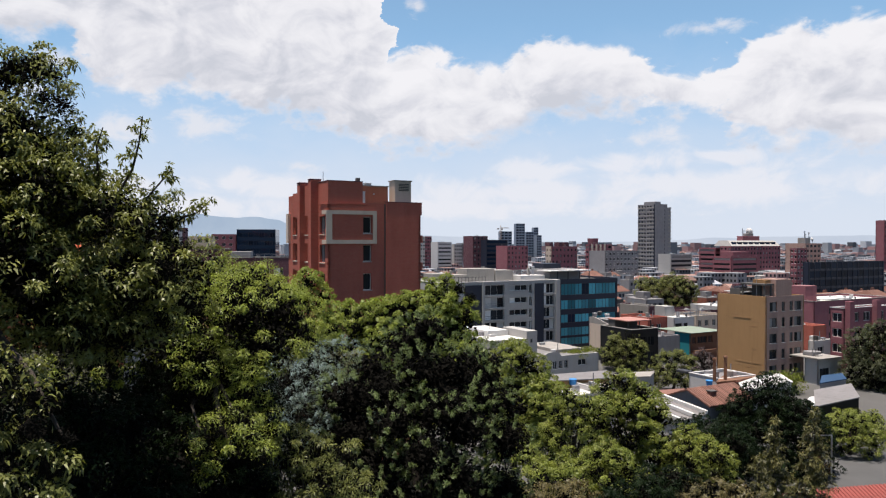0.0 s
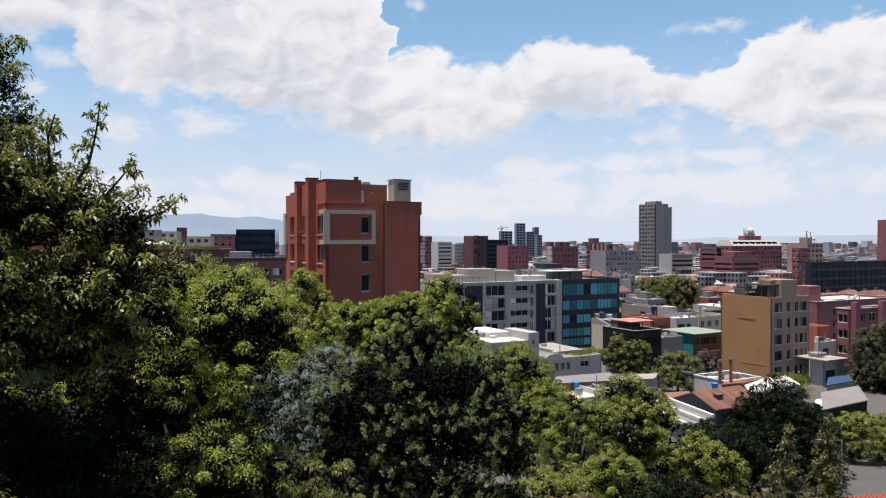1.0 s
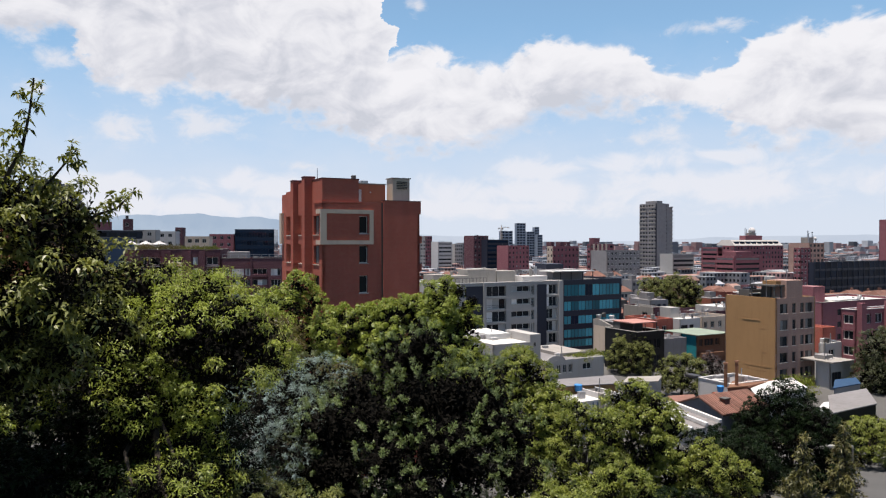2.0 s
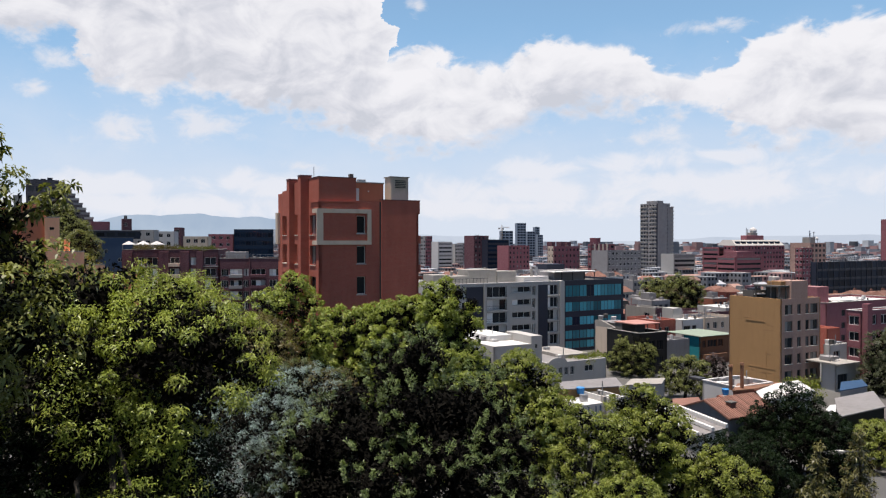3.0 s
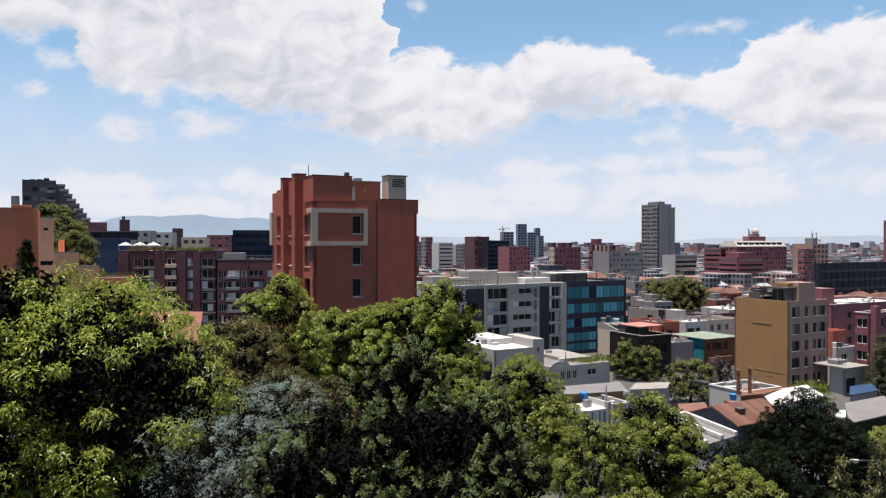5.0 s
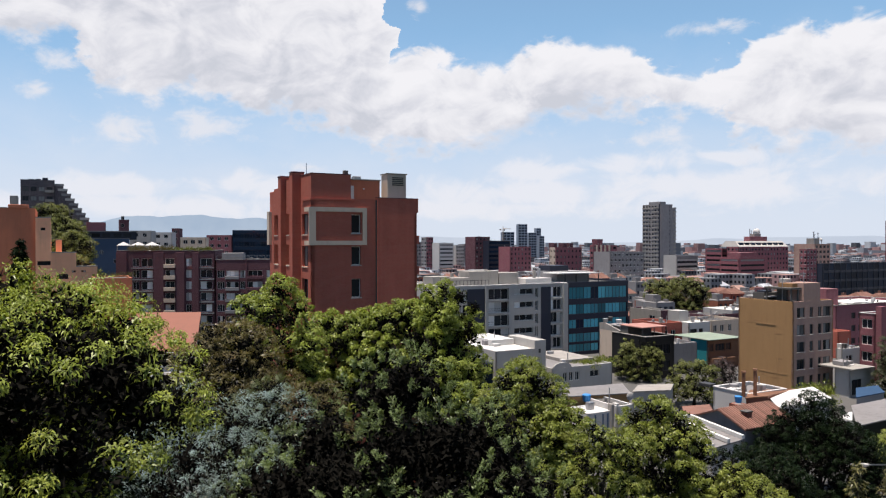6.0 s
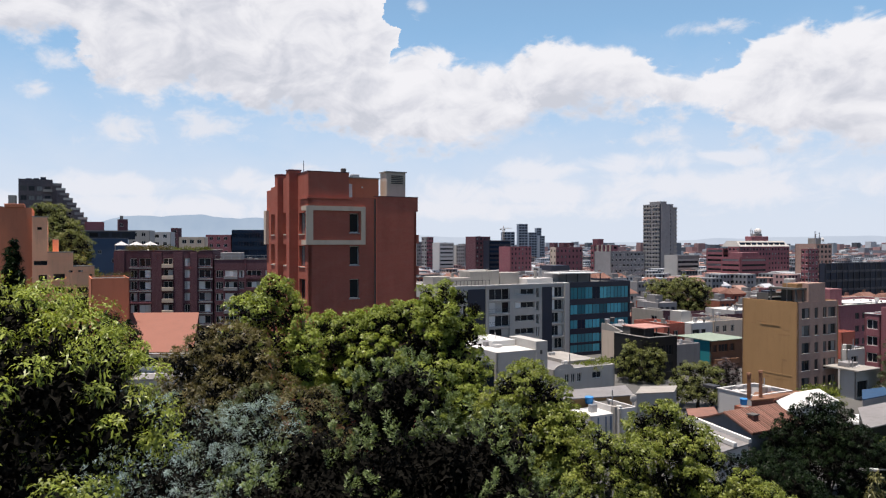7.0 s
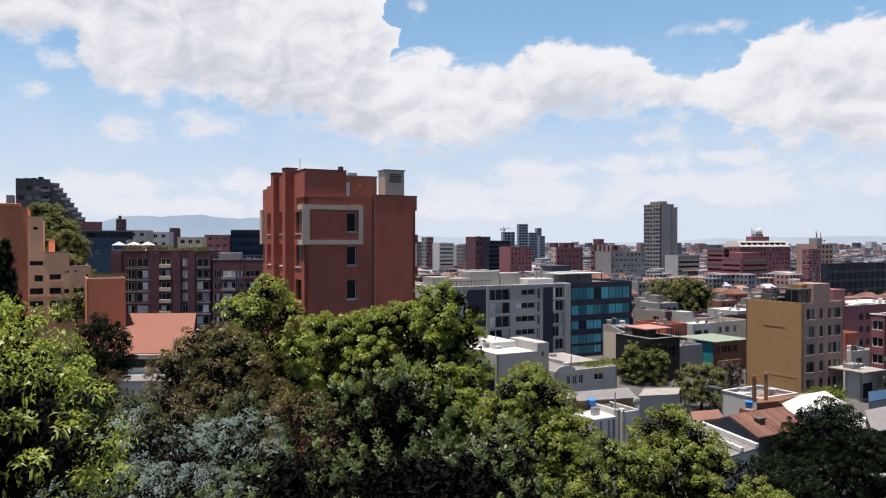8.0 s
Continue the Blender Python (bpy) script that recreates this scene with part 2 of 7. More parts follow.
RED_BRICK = brickwork("red_brick", (0.374, 0.0982, 0.0704), (0.378, 0.164, 0.12))
ORANGE_BRICK = brickwork("orange_brick", (0.259, 0.0855, 0.0517), (0.245, 0.128, 0.103))
BROWN_BRICK = brickwork("brown_brick", (0.0969, 0.0432, 0.0541), (0.176, 0.105, 0.11))
SLATE_BRICK = brickwork("slate_brick", (0.108, 0.09, 0.099), (0.18, 0.158, 0.158))
PINK_BRICK = brickwork("pink_brick", (0.235, 0.0874, 0.104), (0.24, 0.128, 0.132))
CONCRETE = material("concrete", (0.277, 0.259, 0.237), 0.9, vary=0.14, stain=0.4)
PALE_RENDER = material("pale_render", (0.367, 0.353, 0.335), 0.9, vary=0.08, stain=0.3, stain_colour=(0.25, 0.23, 0.2))
BEIGE_BAND = material("beige_band", (0.533, 0.432, 0.346), 0.85, vary=0.08, stain=0.25)
WHITE_PAINT = material("white_paint", (0.467, 0.453, 0.442), 0.8, vary=0.07, stain=0.3, stain_colour=(0.4, 0.38, 0.35))
GREY_WALL = material("grey_wall", (0.226, 0.218, 0.222), 0.85, vary=0.16, stain=0.25)
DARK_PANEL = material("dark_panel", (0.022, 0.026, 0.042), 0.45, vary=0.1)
BLACK_CLAD = material("black_cladding", (0.012, 0.012, 0.013), 0.5, vary=0.15)
BLUE_GREY = material("blue_grey_panel", (0.17, 0.21, 0.27), 0.5, vary=0.1)
OCHRE = material("ochre_render", (0.333, 0.192, 0.0858), 0.9, vary=0.10, stain=0.35, stain_colour=(0.22, 0.13, 0.06))
OCHRE_WORN = material("worn_ochre_render", (0.296, 0.167, 0.077), 0.92, vary=0.14, stain=0.4, stain_colour=(0.2, 0.12, 0.06))
ROSE_BRICK = brickwork("rose_brick", (0.334, 0.217, 0.178), (0.356, 0.256, 0.223))
PEACH = material("peach_render", (0.901, 0.451, 0.269), 0.9, vary=0.10, stain=0.3, stain_colour=(0.3, 0.16, 0.1))
TERRACOTTA = material("terracotta_render", (0.515, 0.178, 0.099), 0.9, vary=0.10, stain=0.25, stain_colour=(0.22, 0.08, 0.05))
SALMON_ROOF = material("salmon_roof", (0.211, 0.0892, 0.0638), 0.85, vary=0.08, stain=0.2)
PINK_SHEET = material("pink_sheet", (0.368, 0.184, 0.152), 0.7, vary=0.2, stain=0.3)
TEAL_PAINT = material("teal_paint", (0.016, 0.2, 0.232), 0.8, vary=0.1)
BLUE_WALL = material("blue_wall", (0.06, 0.09, 0.15), 0.8, vary=0.1)
CLAY_TILE = material("clay_tile", (0.162, 0.0802, 0.0608), 0.9, vary=0.45, grain=5.0, each=0.25, stain=0.6)
SHEET_ROOF = material("sheet_roof", (0.192, 0.181, 0.179), 0.6, vary=0.2, stain=0.5)
WHITE_ROOF = material("white_roof", (0.556, 0.547, 0.529), 0.8, vary=0.10, stain=0.35, stain_colour=(0.42, 0.4, 0.36))
DARK_ROOF = material("dark_roof", (0.09, 0.085, 0.08), 0.9, vary=0.25, stain=0.4)
METAL = material("grey_metal", (0.35, 0.35, 0.36), 0.45, metal=0.8, vary=0.1)
RUST = material("rusty_metal", (0.20, 0.10, 0.06), 0.8, metal=0.3, vary=0.3)
TARPAULIN = material("blue_tarpaulin", (0.021, 0.057, 0.12), 0.6, vary=0.25, stain=0.3)
BLUE_PLASTIC = material("blue_plastic", (0.03, 0.20, 0.48), 0.5, vary=0.1)
ASPHALT = material("asphalt", (0.075, 0.075, 0.075), 0.9, vary=0.2)
PAVING = material("paving", (0.0864, 0.084, 0.081), 0.9, vary=0.25, grain=0.8, stain=0.3)
# far houses: distance haze is mixed into these base colours
HAZED_ROSE = material("far_brick", (0.30, 0.185, 0.18), 0.9, vary=0.1, island=0.3)
HAZED_PALE = material("hazed_render", (0.42, 0.43, 0.45), 0.9, vary=0.1, island=0.3)
HAZED_GREY = material("far_concrete", (0.25, 0.27, 0.30), 0.9, vary=0.1, island=0.4)
HAZED_DARK = material("far_glass", (0.12, 0.13, 0.15), 0.7, vary=0.1, island=0.4)
HAZED_TILE = material("far_tile", (0.24, 0.15, 0.125), 0.9, vary=0.15, island=0.35)
HAZED_SHEET = material("far_sheet", (0.27, 0.28, 0.30), 0.8, vary=0.15, island=0.5)
EARTH = material("earth", (0.022, 0.024, 0.012), 0.95, vary=0.4, grain=0.6)
BARK = material("bark", (0.042, 0.034, 0.027), 0.95, vary=0.3, grain=6.0, bump=0.6)
PANE = glazing("window_glass", (0.025, 0.028, 0.032), 0.12)
CURTAIN = glazing("white_curtains", (0.66, 0.65, 0.63), 0.3, 0.45)
PALE_PANE = glazing("curtained_glass", (0.17, 0.165, 0.16), 0.2, 0.6)
TEAL_PANE = glazing("teal_glass", (0.08, 0.33, 0.39), 0.04, 0.7)
NAVY_PANE = glazing("navy_glass", (0.012, 0.022, 0.04), 0.04, 0.4)
FRAME_WHITE = material("white_frame", (0.62, 0.61, 0.58), 0.6, vary=0.05)
FRAME_DARK = material("dark_frame", (0.04, 0.04, 0.042), 0.5, vary=0.05)


# ---- building blocks ----
GRID = 28.1   # the streets' turn


def mesh_of(bm, name):
    me = bpy.data.meshes.new(name)
    bm.to_mesh(me)
    bm.free()
    return me


def part(name, bm, mat, parent, label=""):
    """Links a bmesh (or a ready mesh) as one mesh object under a thing or part."""
    me = mesh_of(bm, name) if isinstance(bm, bmesh.types.BMesh) else bm
    if not me.materials:
        me.materials.append(mat)
    ob = new(name, me)
    ob.parent = parent
    return tagged(ob, label) if label else ob


def thing(name, x, y, z, turn, label, category, group="", kind=""):
    ob = new(name)
    ob.matrix_world = pose(x, y, z, 0, 0, turn)
    ob.empty_display_size = 0.5
    return tagged(ob, label, category, group, kind)


def box(bm, x0, y0, z0, x1, y1, z1, bevel=0.0):
    vs = [bm.verts.new((x, y, z)) for z in (z0, z1) for x, y in ((x0, y0), (x1, y0), (x1, y1), (x0, y1))]
    fs = [bm.faces.new([vs[i] for i in q]) for q in ((3, 2, 1, 0), (4, 5, 6, 7), (0, 1, 5, 4), (1, 2, 6, 5), (2, 3, 7, 6), (3, 0, 4, 7))]
    if bevel:
        es = list({e for f in fs for e in f.edges})
        bmesh.ops.bevel(bm, geom=es, offset=bevel, segments=1, affect="EDGES")
    return bm


def boxes(*bs, bevel=0.0):
    bm = bmesh.new()
    for b in bs:
        box(bm, *b, bevel=bevel)
    return bm


def wall_bm(length, height, openings=(), depth=0.25, side="front", at=0.0):
    """A wall with real openings. side front: along x at y = at, facing -y; left: along y at x = at, facing -x;
    right: along y, facing +x; back: along x, facing +y. openings: (start, bottom, width, height)."""
    bm = bmesh.new()
    xs = sorted({0.0, length} | {round(v, 4) for a, _, w, _ in openings for v in (a, a + w) if 0 < v < length})
    zs = sorted({0.0, height} | {round(v, 4) for _, b, _, h in openings for v in (b, b + h) if 0 < v < height})

    def put(a, z, d):
        if side == "front":
            return bm.verts.new((a, at + d, z))
        if side == "back":
            return bm.verts.new((a, at - d, z))
        if side == "left":
            return bm.verts.new((at + d, a, z))
        return bm.verts.new((at - d, a, z))

    def hole(a, z):
        return any(o[0] < a < o[0] + o[2] and o[1] < z < o[1] + o[3] for o in openings)

    grid = [[put(a, z, 0) for a in xs] for z in zs]
    inner = [[put(a, z, depth) for a in xs] for z in zs]
    flip = side in ("left", "back")
    nx, nz = len(xs) - 1, len(zs) - 1
    solid = [[not hole((xs[i] + xs[i + 1]) / 2, (zs[j] + zs[j + 1]) / 2) for i in range(nx)] for j in range(nz)]

    def face(*vs):
        bm.faces.new(vs[::-1] if flip else vs)

    for j in range(nz):
        for i in range(nx):
            if solid[j][i]:
                face(grid[j][i], grid[j][i + 1], grid[j + 1][i + 1], grid[j + 1][i])
                face(inner[j][i], inner[j + 1][i], inner[j + 1][i + 1], inner[j][i + 1])
                for cond, p, q in ((i == 0 or not solid[j][i - 1], (j + 1, i), (j, i)), (i == nx - 1 or not solid[j][i + 1], (j, i + 1), (j + 1, i + 1)),
                                   (j == 0 or not solid[j - 1][i], (j, i), (j, i + 1)), (j == nz - 1 or not solid[j + 1][i], (j + 1, i + 1), (j + 1, i))):
                    if cond:
                        face(grid[p[0]][p[1]], inner[p[0]][p[1]], inner[q[0]][q[1]], grid[q[0]][q[1]])
    loose = [v for v in bm.verts if not v.link_faces]
    for v in loose:
        bm.verts.remove(v)
    return bm


WINDOW_MESHES = {}


def window_meshes(w, h, bar, leaves, fmat, gmat, split=False):
    key = (round(w, 2), round(h, 2), bar, leaves, fmat.name, gmat.name, split)
    if key not in WINDOW_MESHES:
        lw = (w - bar * (leaves + 1)) / leaves
        fm = mesh_of(wall_bm(w, h, [(bar + k * (lw + bar), bar, lw, h - 2 * bar) for k in range(leaves)], 0.08), "window")
        fm.materials.append(fmat)
        gm = mesh_of(boxes((bar * 0.5, 0.035, bar * 0.5, (w if leaves == 1 or not split else lw + bar * 1.5) - bar * 0.5, 0.055, h - bar * 0.5)), "pane")
        gm.materials.append(gmat)
        WINDOW_MESHES[key] = fm, gm
    return WINDOW_MESHES[key]


def windows(parent, side, openings, recess=0.15, at=0.0, bar=0.07, leaves=2, fmat=None, gmat=None, alt=None, alt_share=0.0, seed=1, sill=None, name="window", split=False):
    """A framed window with its pane in each opening. alt: another glass for some of them."""
    rng = random.Random(seed)
    for a, z, w, h in openings:
        gm = alt if alt and rng.random() < alt_share else gmat or PANE
        fme, gme = window_meshes(w, h, bar, leaves, fmat or FRAME_WHITE, gm, split)
        ob = part(name, fme, None, parent)
        if side == "front":
            ob.matrix_local = pose(a, at + recess, z)
        elif side == "left":
            ob.matrix_local = pose(at + recess, a + w, z, 0, 0, -90)
        elif side == "right":
            ob.matrix_local = pose(at - recess, a, z, 0, 0, 90)
        if split:   # each leaf its own pane, curtained or dark
            for k in range(leaves):
                gm = alt if alt and rng.random() < alt_share else gmat or PANE
                part("pane", window_meshes(w, h, bar, leaves, fmat or FRAME_WHITE, gm, True)[1], None, ob).matrix_local = pose(k * (w - bar) / leaves, 0, 0)
        else:
            part("pane", gme, None, ob)
        if sill:
            part("sill", boxes((-0.06, -recess - 0.07, -0.09, w + 0.06, 0.06, -0.005)), sill, ob)


def grid_of(starts, bottoms, w, h):
    return [(a, b, w, h) for b in bottoms for a in starts]


def spread(length, n, w, margin=None):
    """n even starts of width w along a length."""
    m = (length - n * w) / (n + 1) if margin is None else margin
    gap = (length - 2 * m - n * w) / max(1, n - 1)
    return [m + k * (w + gap) for k in range(n)]


def building(name, corner, z0, lu, lv, height, mat, label, front=(), left=(), right=(), depth=0.22, turn=GRID, parapet=0.5, roof_mat=None, left_mat=None,
             category="building", group="", cap=None, clutter=0, front_kw=None, left_kw=None, right_kw=None, right_mat=None):
    """A block with its near corner at the given place: its front runs away to the right, its left side away to the left."""
    b = thing(name, corner[0], corner[1], z0, turn, label, category, group)
    part("wall", wall_bm(lu, height, front, depth, "front", 0.0), mat, b)
    part("wall", wall_bm(lv, height, left, depth, "left", 0.0), left_mat or mat, b)
    part("wall", wall_bm(lv, height, right, depth, "right", lu), right_mat or left_mat or mat, b)
    part("wall", wall_bm(lu, height, (), depth, "back", lv), mat, b)
    zr = height - parapet
    part("roof", boxes((depth, depth, zr - 0.3, lu - depth, lv - depth, zr)), roof_mat or SHEET_ROOF, b)
    if cap:
        bm = boxes((-0.06, -0.06, height, lu + 0.06, depth + 0.05, height + 0.1), (-0.06, lv - depth - 0.05, height, lu + 0.06, lv + 0.06, height + 0.1),
                   (-0.06, depth + 0.05, height, depth + 0.05, lv - depth - 0.05, height + 0.1), (lu - depth - 0.05, depth + 0.05, height, lu + 0.06, lv - depth - 0.05, height + 0.1))
        part("coping", bm, cap, b)
    rng = random.Random(int(corner[0] * 7 + corner[1]))
    for k in range(clutter):
        x, y, s = rng.uniform(0.12, 0.8) * lu, rng.uniform(0.1, 0.8) * lv, rng.uniform(0.3, 0.8)
        pick = rng.randrange(4)
        if pick < 2:
            part("roof_vent", boxes((x, y, zr, x + s * 1.3, y + s, zr + rng.uniform(0.3, 0.9)), bevel=0.03), (METAL, WHITE_PAINT, GREY_WALL)[k % 3], b)
        elif pick == 2:
            bm = bmesh.new()
            bmesh.ops.create_cone(bm, cap_ends=True, segments=10, radius1=s * 0.5, radius2=s * 0.58, depth=s * 1.3, matrix=Matrix.Translation((x, y, zr + s * 0.65)))
            part("roof_tank", bm, (METAL, DARK_ROOF, CONCRETE)[k % 3], b)
        else:
            bm = bmesh.new()
            bmesh.ops.create_cone(bm, cap_ends=True, segments=8, radius1=0.07, radius2=0.07, depth=1.6, matrix=Matrix.Translation((x, y, zr + 0.8)))
            part("roof_pipe", bm, METAL, b)
    for side, ops, kw, at in (("front", front, front_kw, 0.0), ("left", left, left_kw, 0.0), ("right", right, right_kw, lu)):
        if ops:
            windows(b, side, ops, at=at, **(kw or {}))
    return b


# ---- ground ----
def hill(x, y):
    """Height of the land: flat town, a wooded hill to the left, a slope under the near trees."""
    h = 0.0
    d = math.hypot((x + 190) / 105, (y - 330) / 190)
    h += 30 * max(0.0, 1 - d * d) ** 1.4
    d = math.hypot((x + 138) / 46, (y - 205) / 70)
    h += 26 * max(0.0, 1 - d * d) ** 1.3
    far = max(0.0, min(1.0, (y - 140) / 330))
    h -= 12.0 * far * far * (3 - 2 * far)
    near = max(0.0, min(1.0, (52 - y) / 40)) * max(0.0, min(1.0, (26 - x) / 24))
    dip = 5.0 * math.exp(-((x + 42) / 28) ** 2 - ((y - 122) / 34) ** 2)
    back = max(0.0, -y - 45)   # unseen mountainside at the camera's back, sized to hold off sky light
    rise = 150 * (1 - math.exp(-back / 420)) * (0.85 + 0.3 * noise.noise((x / 260, y / 260, 2.0)))
    return h + 5.0 * near * near * (3 - 2 * near) - dip + rise


def build_ground():
    xs = [-4700, -2500, -1300, -700, -450] + list(range(-360, 121, 12)) + [160, 240, 400, 700, 1300, 2500, 4700]
    ys = [-1800, -1200, -900, -650, -500, -400, -320, -250, -190, -140, -100, -70] + list(range(-40, 121, 8)) + list(range(140, 581, 20)) + [700, 1000, 1600, 2600, 4800]
    vs = [(x, y, hill(x, y)) for y in ys for x in xs]
    n = len(xs)
    fs = [(j * n + i, j * n + i + 1, (j + 1) * n + i + 1, (j + 1) * n + i) for j in range(len(ys) - 1) for i in range(n - 1)]
    me = bpy.data.meshes.new("ground")
    me.from_pydata(vs, [], fs)
    for p in me.polygons:
        p.use_smooth = True
    me.materials.append(EARTH), me.materials.append(PAVING)
    for p in me.polygons:
        c = p.center
        if c.y > 66 and c.x > -45 or c.y > 260:
            p.material_index = 1
    tagged(new("ground", me), "dark earth and scrub ground under the trees and town", "ground", kind="structure")


build_ground()

# ---- far mountains: a plain backdrop, self-lit, with haze in its colour ----
def build_backdrop():
    # a glowing material: the air's haze is painted as its colour
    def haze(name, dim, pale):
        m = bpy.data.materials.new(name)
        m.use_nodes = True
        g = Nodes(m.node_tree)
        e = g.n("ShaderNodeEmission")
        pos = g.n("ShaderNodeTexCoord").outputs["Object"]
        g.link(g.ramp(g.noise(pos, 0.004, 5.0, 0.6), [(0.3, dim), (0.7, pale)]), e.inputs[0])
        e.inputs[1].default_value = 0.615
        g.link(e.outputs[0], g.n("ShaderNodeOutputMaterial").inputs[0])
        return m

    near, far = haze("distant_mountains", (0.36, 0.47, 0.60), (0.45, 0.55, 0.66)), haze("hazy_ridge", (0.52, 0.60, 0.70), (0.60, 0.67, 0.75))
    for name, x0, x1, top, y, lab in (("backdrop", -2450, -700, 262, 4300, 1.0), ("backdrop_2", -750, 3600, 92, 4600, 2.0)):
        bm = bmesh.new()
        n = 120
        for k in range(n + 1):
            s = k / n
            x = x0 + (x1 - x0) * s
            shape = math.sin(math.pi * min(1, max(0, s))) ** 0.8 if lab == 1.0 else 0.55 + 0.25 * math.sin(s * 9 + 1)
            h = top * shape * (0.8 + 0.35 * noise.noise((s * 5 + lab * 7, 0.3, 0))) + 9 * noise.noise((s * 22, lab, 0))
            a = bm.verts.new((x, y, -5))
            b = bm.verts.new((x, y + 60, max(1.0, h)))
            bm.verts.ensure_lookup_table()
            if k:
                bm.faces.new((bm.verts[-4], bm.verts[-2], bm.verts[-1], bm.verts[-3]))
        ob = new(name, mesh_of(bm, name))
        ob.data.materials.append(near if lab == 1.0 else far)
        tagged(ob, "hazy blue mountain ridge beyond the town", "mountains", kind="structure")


build_backdrop()


# ---- red brick apartment tower ----
def brick_tower():
    cx, cy = (-10.99, 69.83)
    lu, lv, h = 9.86, 12.2, 25.73
    b = thing("apartment_tower", cx, cy, 0, GRID, "red brick apartment tower with a beige framed bay and roof duct", "building")
    wx = 3.6
    rows = [22.76, 20, 17.19, 14.39, 11.58]
    front = [(wx, z, 0.86, 1.62) for z in rows]
    part("wall", wall_bm(lu, h, front, 0.3, "front"), RED_BRICK, b)
    windows(b, "front", front, recess=0.2, bar=0.06, leaves=1, fmat=FRAME_WHITE, sill=PALE_RENDER)
    # the left side: deep recessed window strips between brick piers
    strips = [(0.76, 1.9), (4.16, 2.26), (7.93, 2.72)]
    left = []
    for a, w in strips:
        left += [(a + 0.12, z - 0.1, w - 0.24, 1.75) for z in rows]
    part("wall", wall_bm(lv, h, left, 0.3, "left"), RED_BRICK, b)
    windows(b, "left", left, recess=0.22, bar=0.07, leaves=2, fmat=FRAME_DARK, seed=4, alt=PALE_PANE, alt_share=0.25)
    part("wall", wall_bm(lu, h, (), 0.3, "back", lv), RED_BRICK, b)
    part("wall", wall_bm(lv, h, (), 0.3, "right", lu), RED_BRICK, b)
    part("roof", boxes((0.3, 0.3, h - 0.9, lu - 0.3, lv - 0.3, h - 0.6)), DARK_ROOF, b)
    # piers, some running up past the roof
    for a, w, out, top in ((2.85, 0.85, 0.8, h + 2.3), (6.55, 0.85, 0.8, h + 2.2)):
        part("pier", boxes((-out, a, 0, 0.28, a + w, top), bevel=0.03), RED_BRICK, b)
        part("pier_cap", boxes((-out - 0.04, a - 0.04, top + 0.002, 0.32, a + w + 0.04, top + 0.12), bevel=0.03), BROWN_BRICK, b)
    # brick panels under the windows of the middle bay
    for (a0, w0), out, crest in ((strips[1], 0.3, h + 1.9), (strips[2], 0.3, h + 1.35)):
        for lo, hi in ((0, rows[4] - 0.2), (rows[0] + 1.8, crest), *[(lo + 1.75, hi - 0.2) for hi, lo in zip(rows[:-1], rows[1:])]):
            part("bay_panel", boxes((-out, a0 + 0.02, lo, -0.003, a0 + w0 - 0.02, hi)), RED_BRICK, b)
    for a, w in strips:
        for z in rows:
            part("sill", boxes((-0.36 if a > 2 else -0.06, a + 0.1, z - 0.2, 0.2, a + w - 0.1, z - 0.11)), BEIGE_BAND, b)
    # upper storey set on the near corner
    ux, uz = 3.55, 27.77
    bm = boxes((0.0, 0.003, h + 0.002, ux, lv * 0.55, uz))
    part("upper_storey", bm, RED_BRICK, b)
    part("coping", boxes((-0.03, -0.03, uz + 0.002, ux + 0.03, lv * 0.55 + 0.03, uz + 0.07)), BROWN_BRICK, b)
    part("string_course", boxes((-0.08, -0.08, h - 0.18, ux + 0.3, -0.002, h - 0.04), (-0.08, -0.002, h - 0.18, -0.002, 2.2, h - 0.04)), RED_BRICK, b)
    # far end block on the left side
    part("end_block", boxes((-0.32, 10.67, 0, 0.29, lv - 0.05, h + 1.15), bevel=0.03), RED_BRICK, b)
    # orange penthouse with a small door
    px1 = 6.63
    part("penthouse", boxes((ux + 0.005, 0.9, h - 0.6, px1, 5.0, 27.44)), TERRACOTTA, b)
    part("roof_door", boxes((ux + 0.1, 0.84, h - 0.2, ux + 0.6, 0.92, h + 1.2)), FRAME_WHITE, b)
    part("penthouse_coping", boxes((ux - 0.02, 0.82, 27.44 + 0.003, px1 + 0.06, 5.06, 27.44 + 0.1)), CONCRETE, b)
    part("wall_lamp", boxes((px1 - 1.6, 0.8, h + 0.9, px1 - 1.5, 0.92, h + 1.02)), FRAME_WHITE, b)
    # ventilation duct
    da, db, dz = 7.2, 9.05, 28.06
    duct = part("duct", boxes((da, 0.5, h - 0.6, db, 1.9, dz), bevel=0.04), BEIGE_BAND, b)
    for k in range(5):
        part("louvre", boxes((da + 0.45, 0.44, dz - 0.35 - k * 0.16, db - 0.3, 0.52, dz - 0.27 - k * 0.16)), FRAME_DARK, duct)
    part("duct_cap", boxes((da - 0.08, 0.42, dz + 0.002, db + 0.08, 1.98, dz + 0.09)), CONCRETE, duct)
    # beige frame round the top bay, turning the corner
    fa, fb = -0.22, 4.99
    z1, z0 = 24.96, 21.73
    t = 0.38
    fr = boxes((fa, -0.13, z1 - t, fb, -0.003, z1), (fa, -0.13, z0, fb, -0.003, z0 + t), (fa, -0.13, z0 + t, fa + 0.6, -0.003, z1 - t), (fb - t, -0.13, z0 + t, fb, -0.003, z1 - t),
               (fa, -0.003, z1 - t, -0.003, 1.2, z1), (fa, -0.003, z0, -0.003, 1.2, z0 + t))
    part("bay_frame", fr, BEIGE_BAND, b, "beige rendered frame round the corner bay")
    part("bay_frame", boxes((-0.6, lv - 0.8, z0, -0.325, lv - 0.04, z1)), BEIGE_BAND, b)
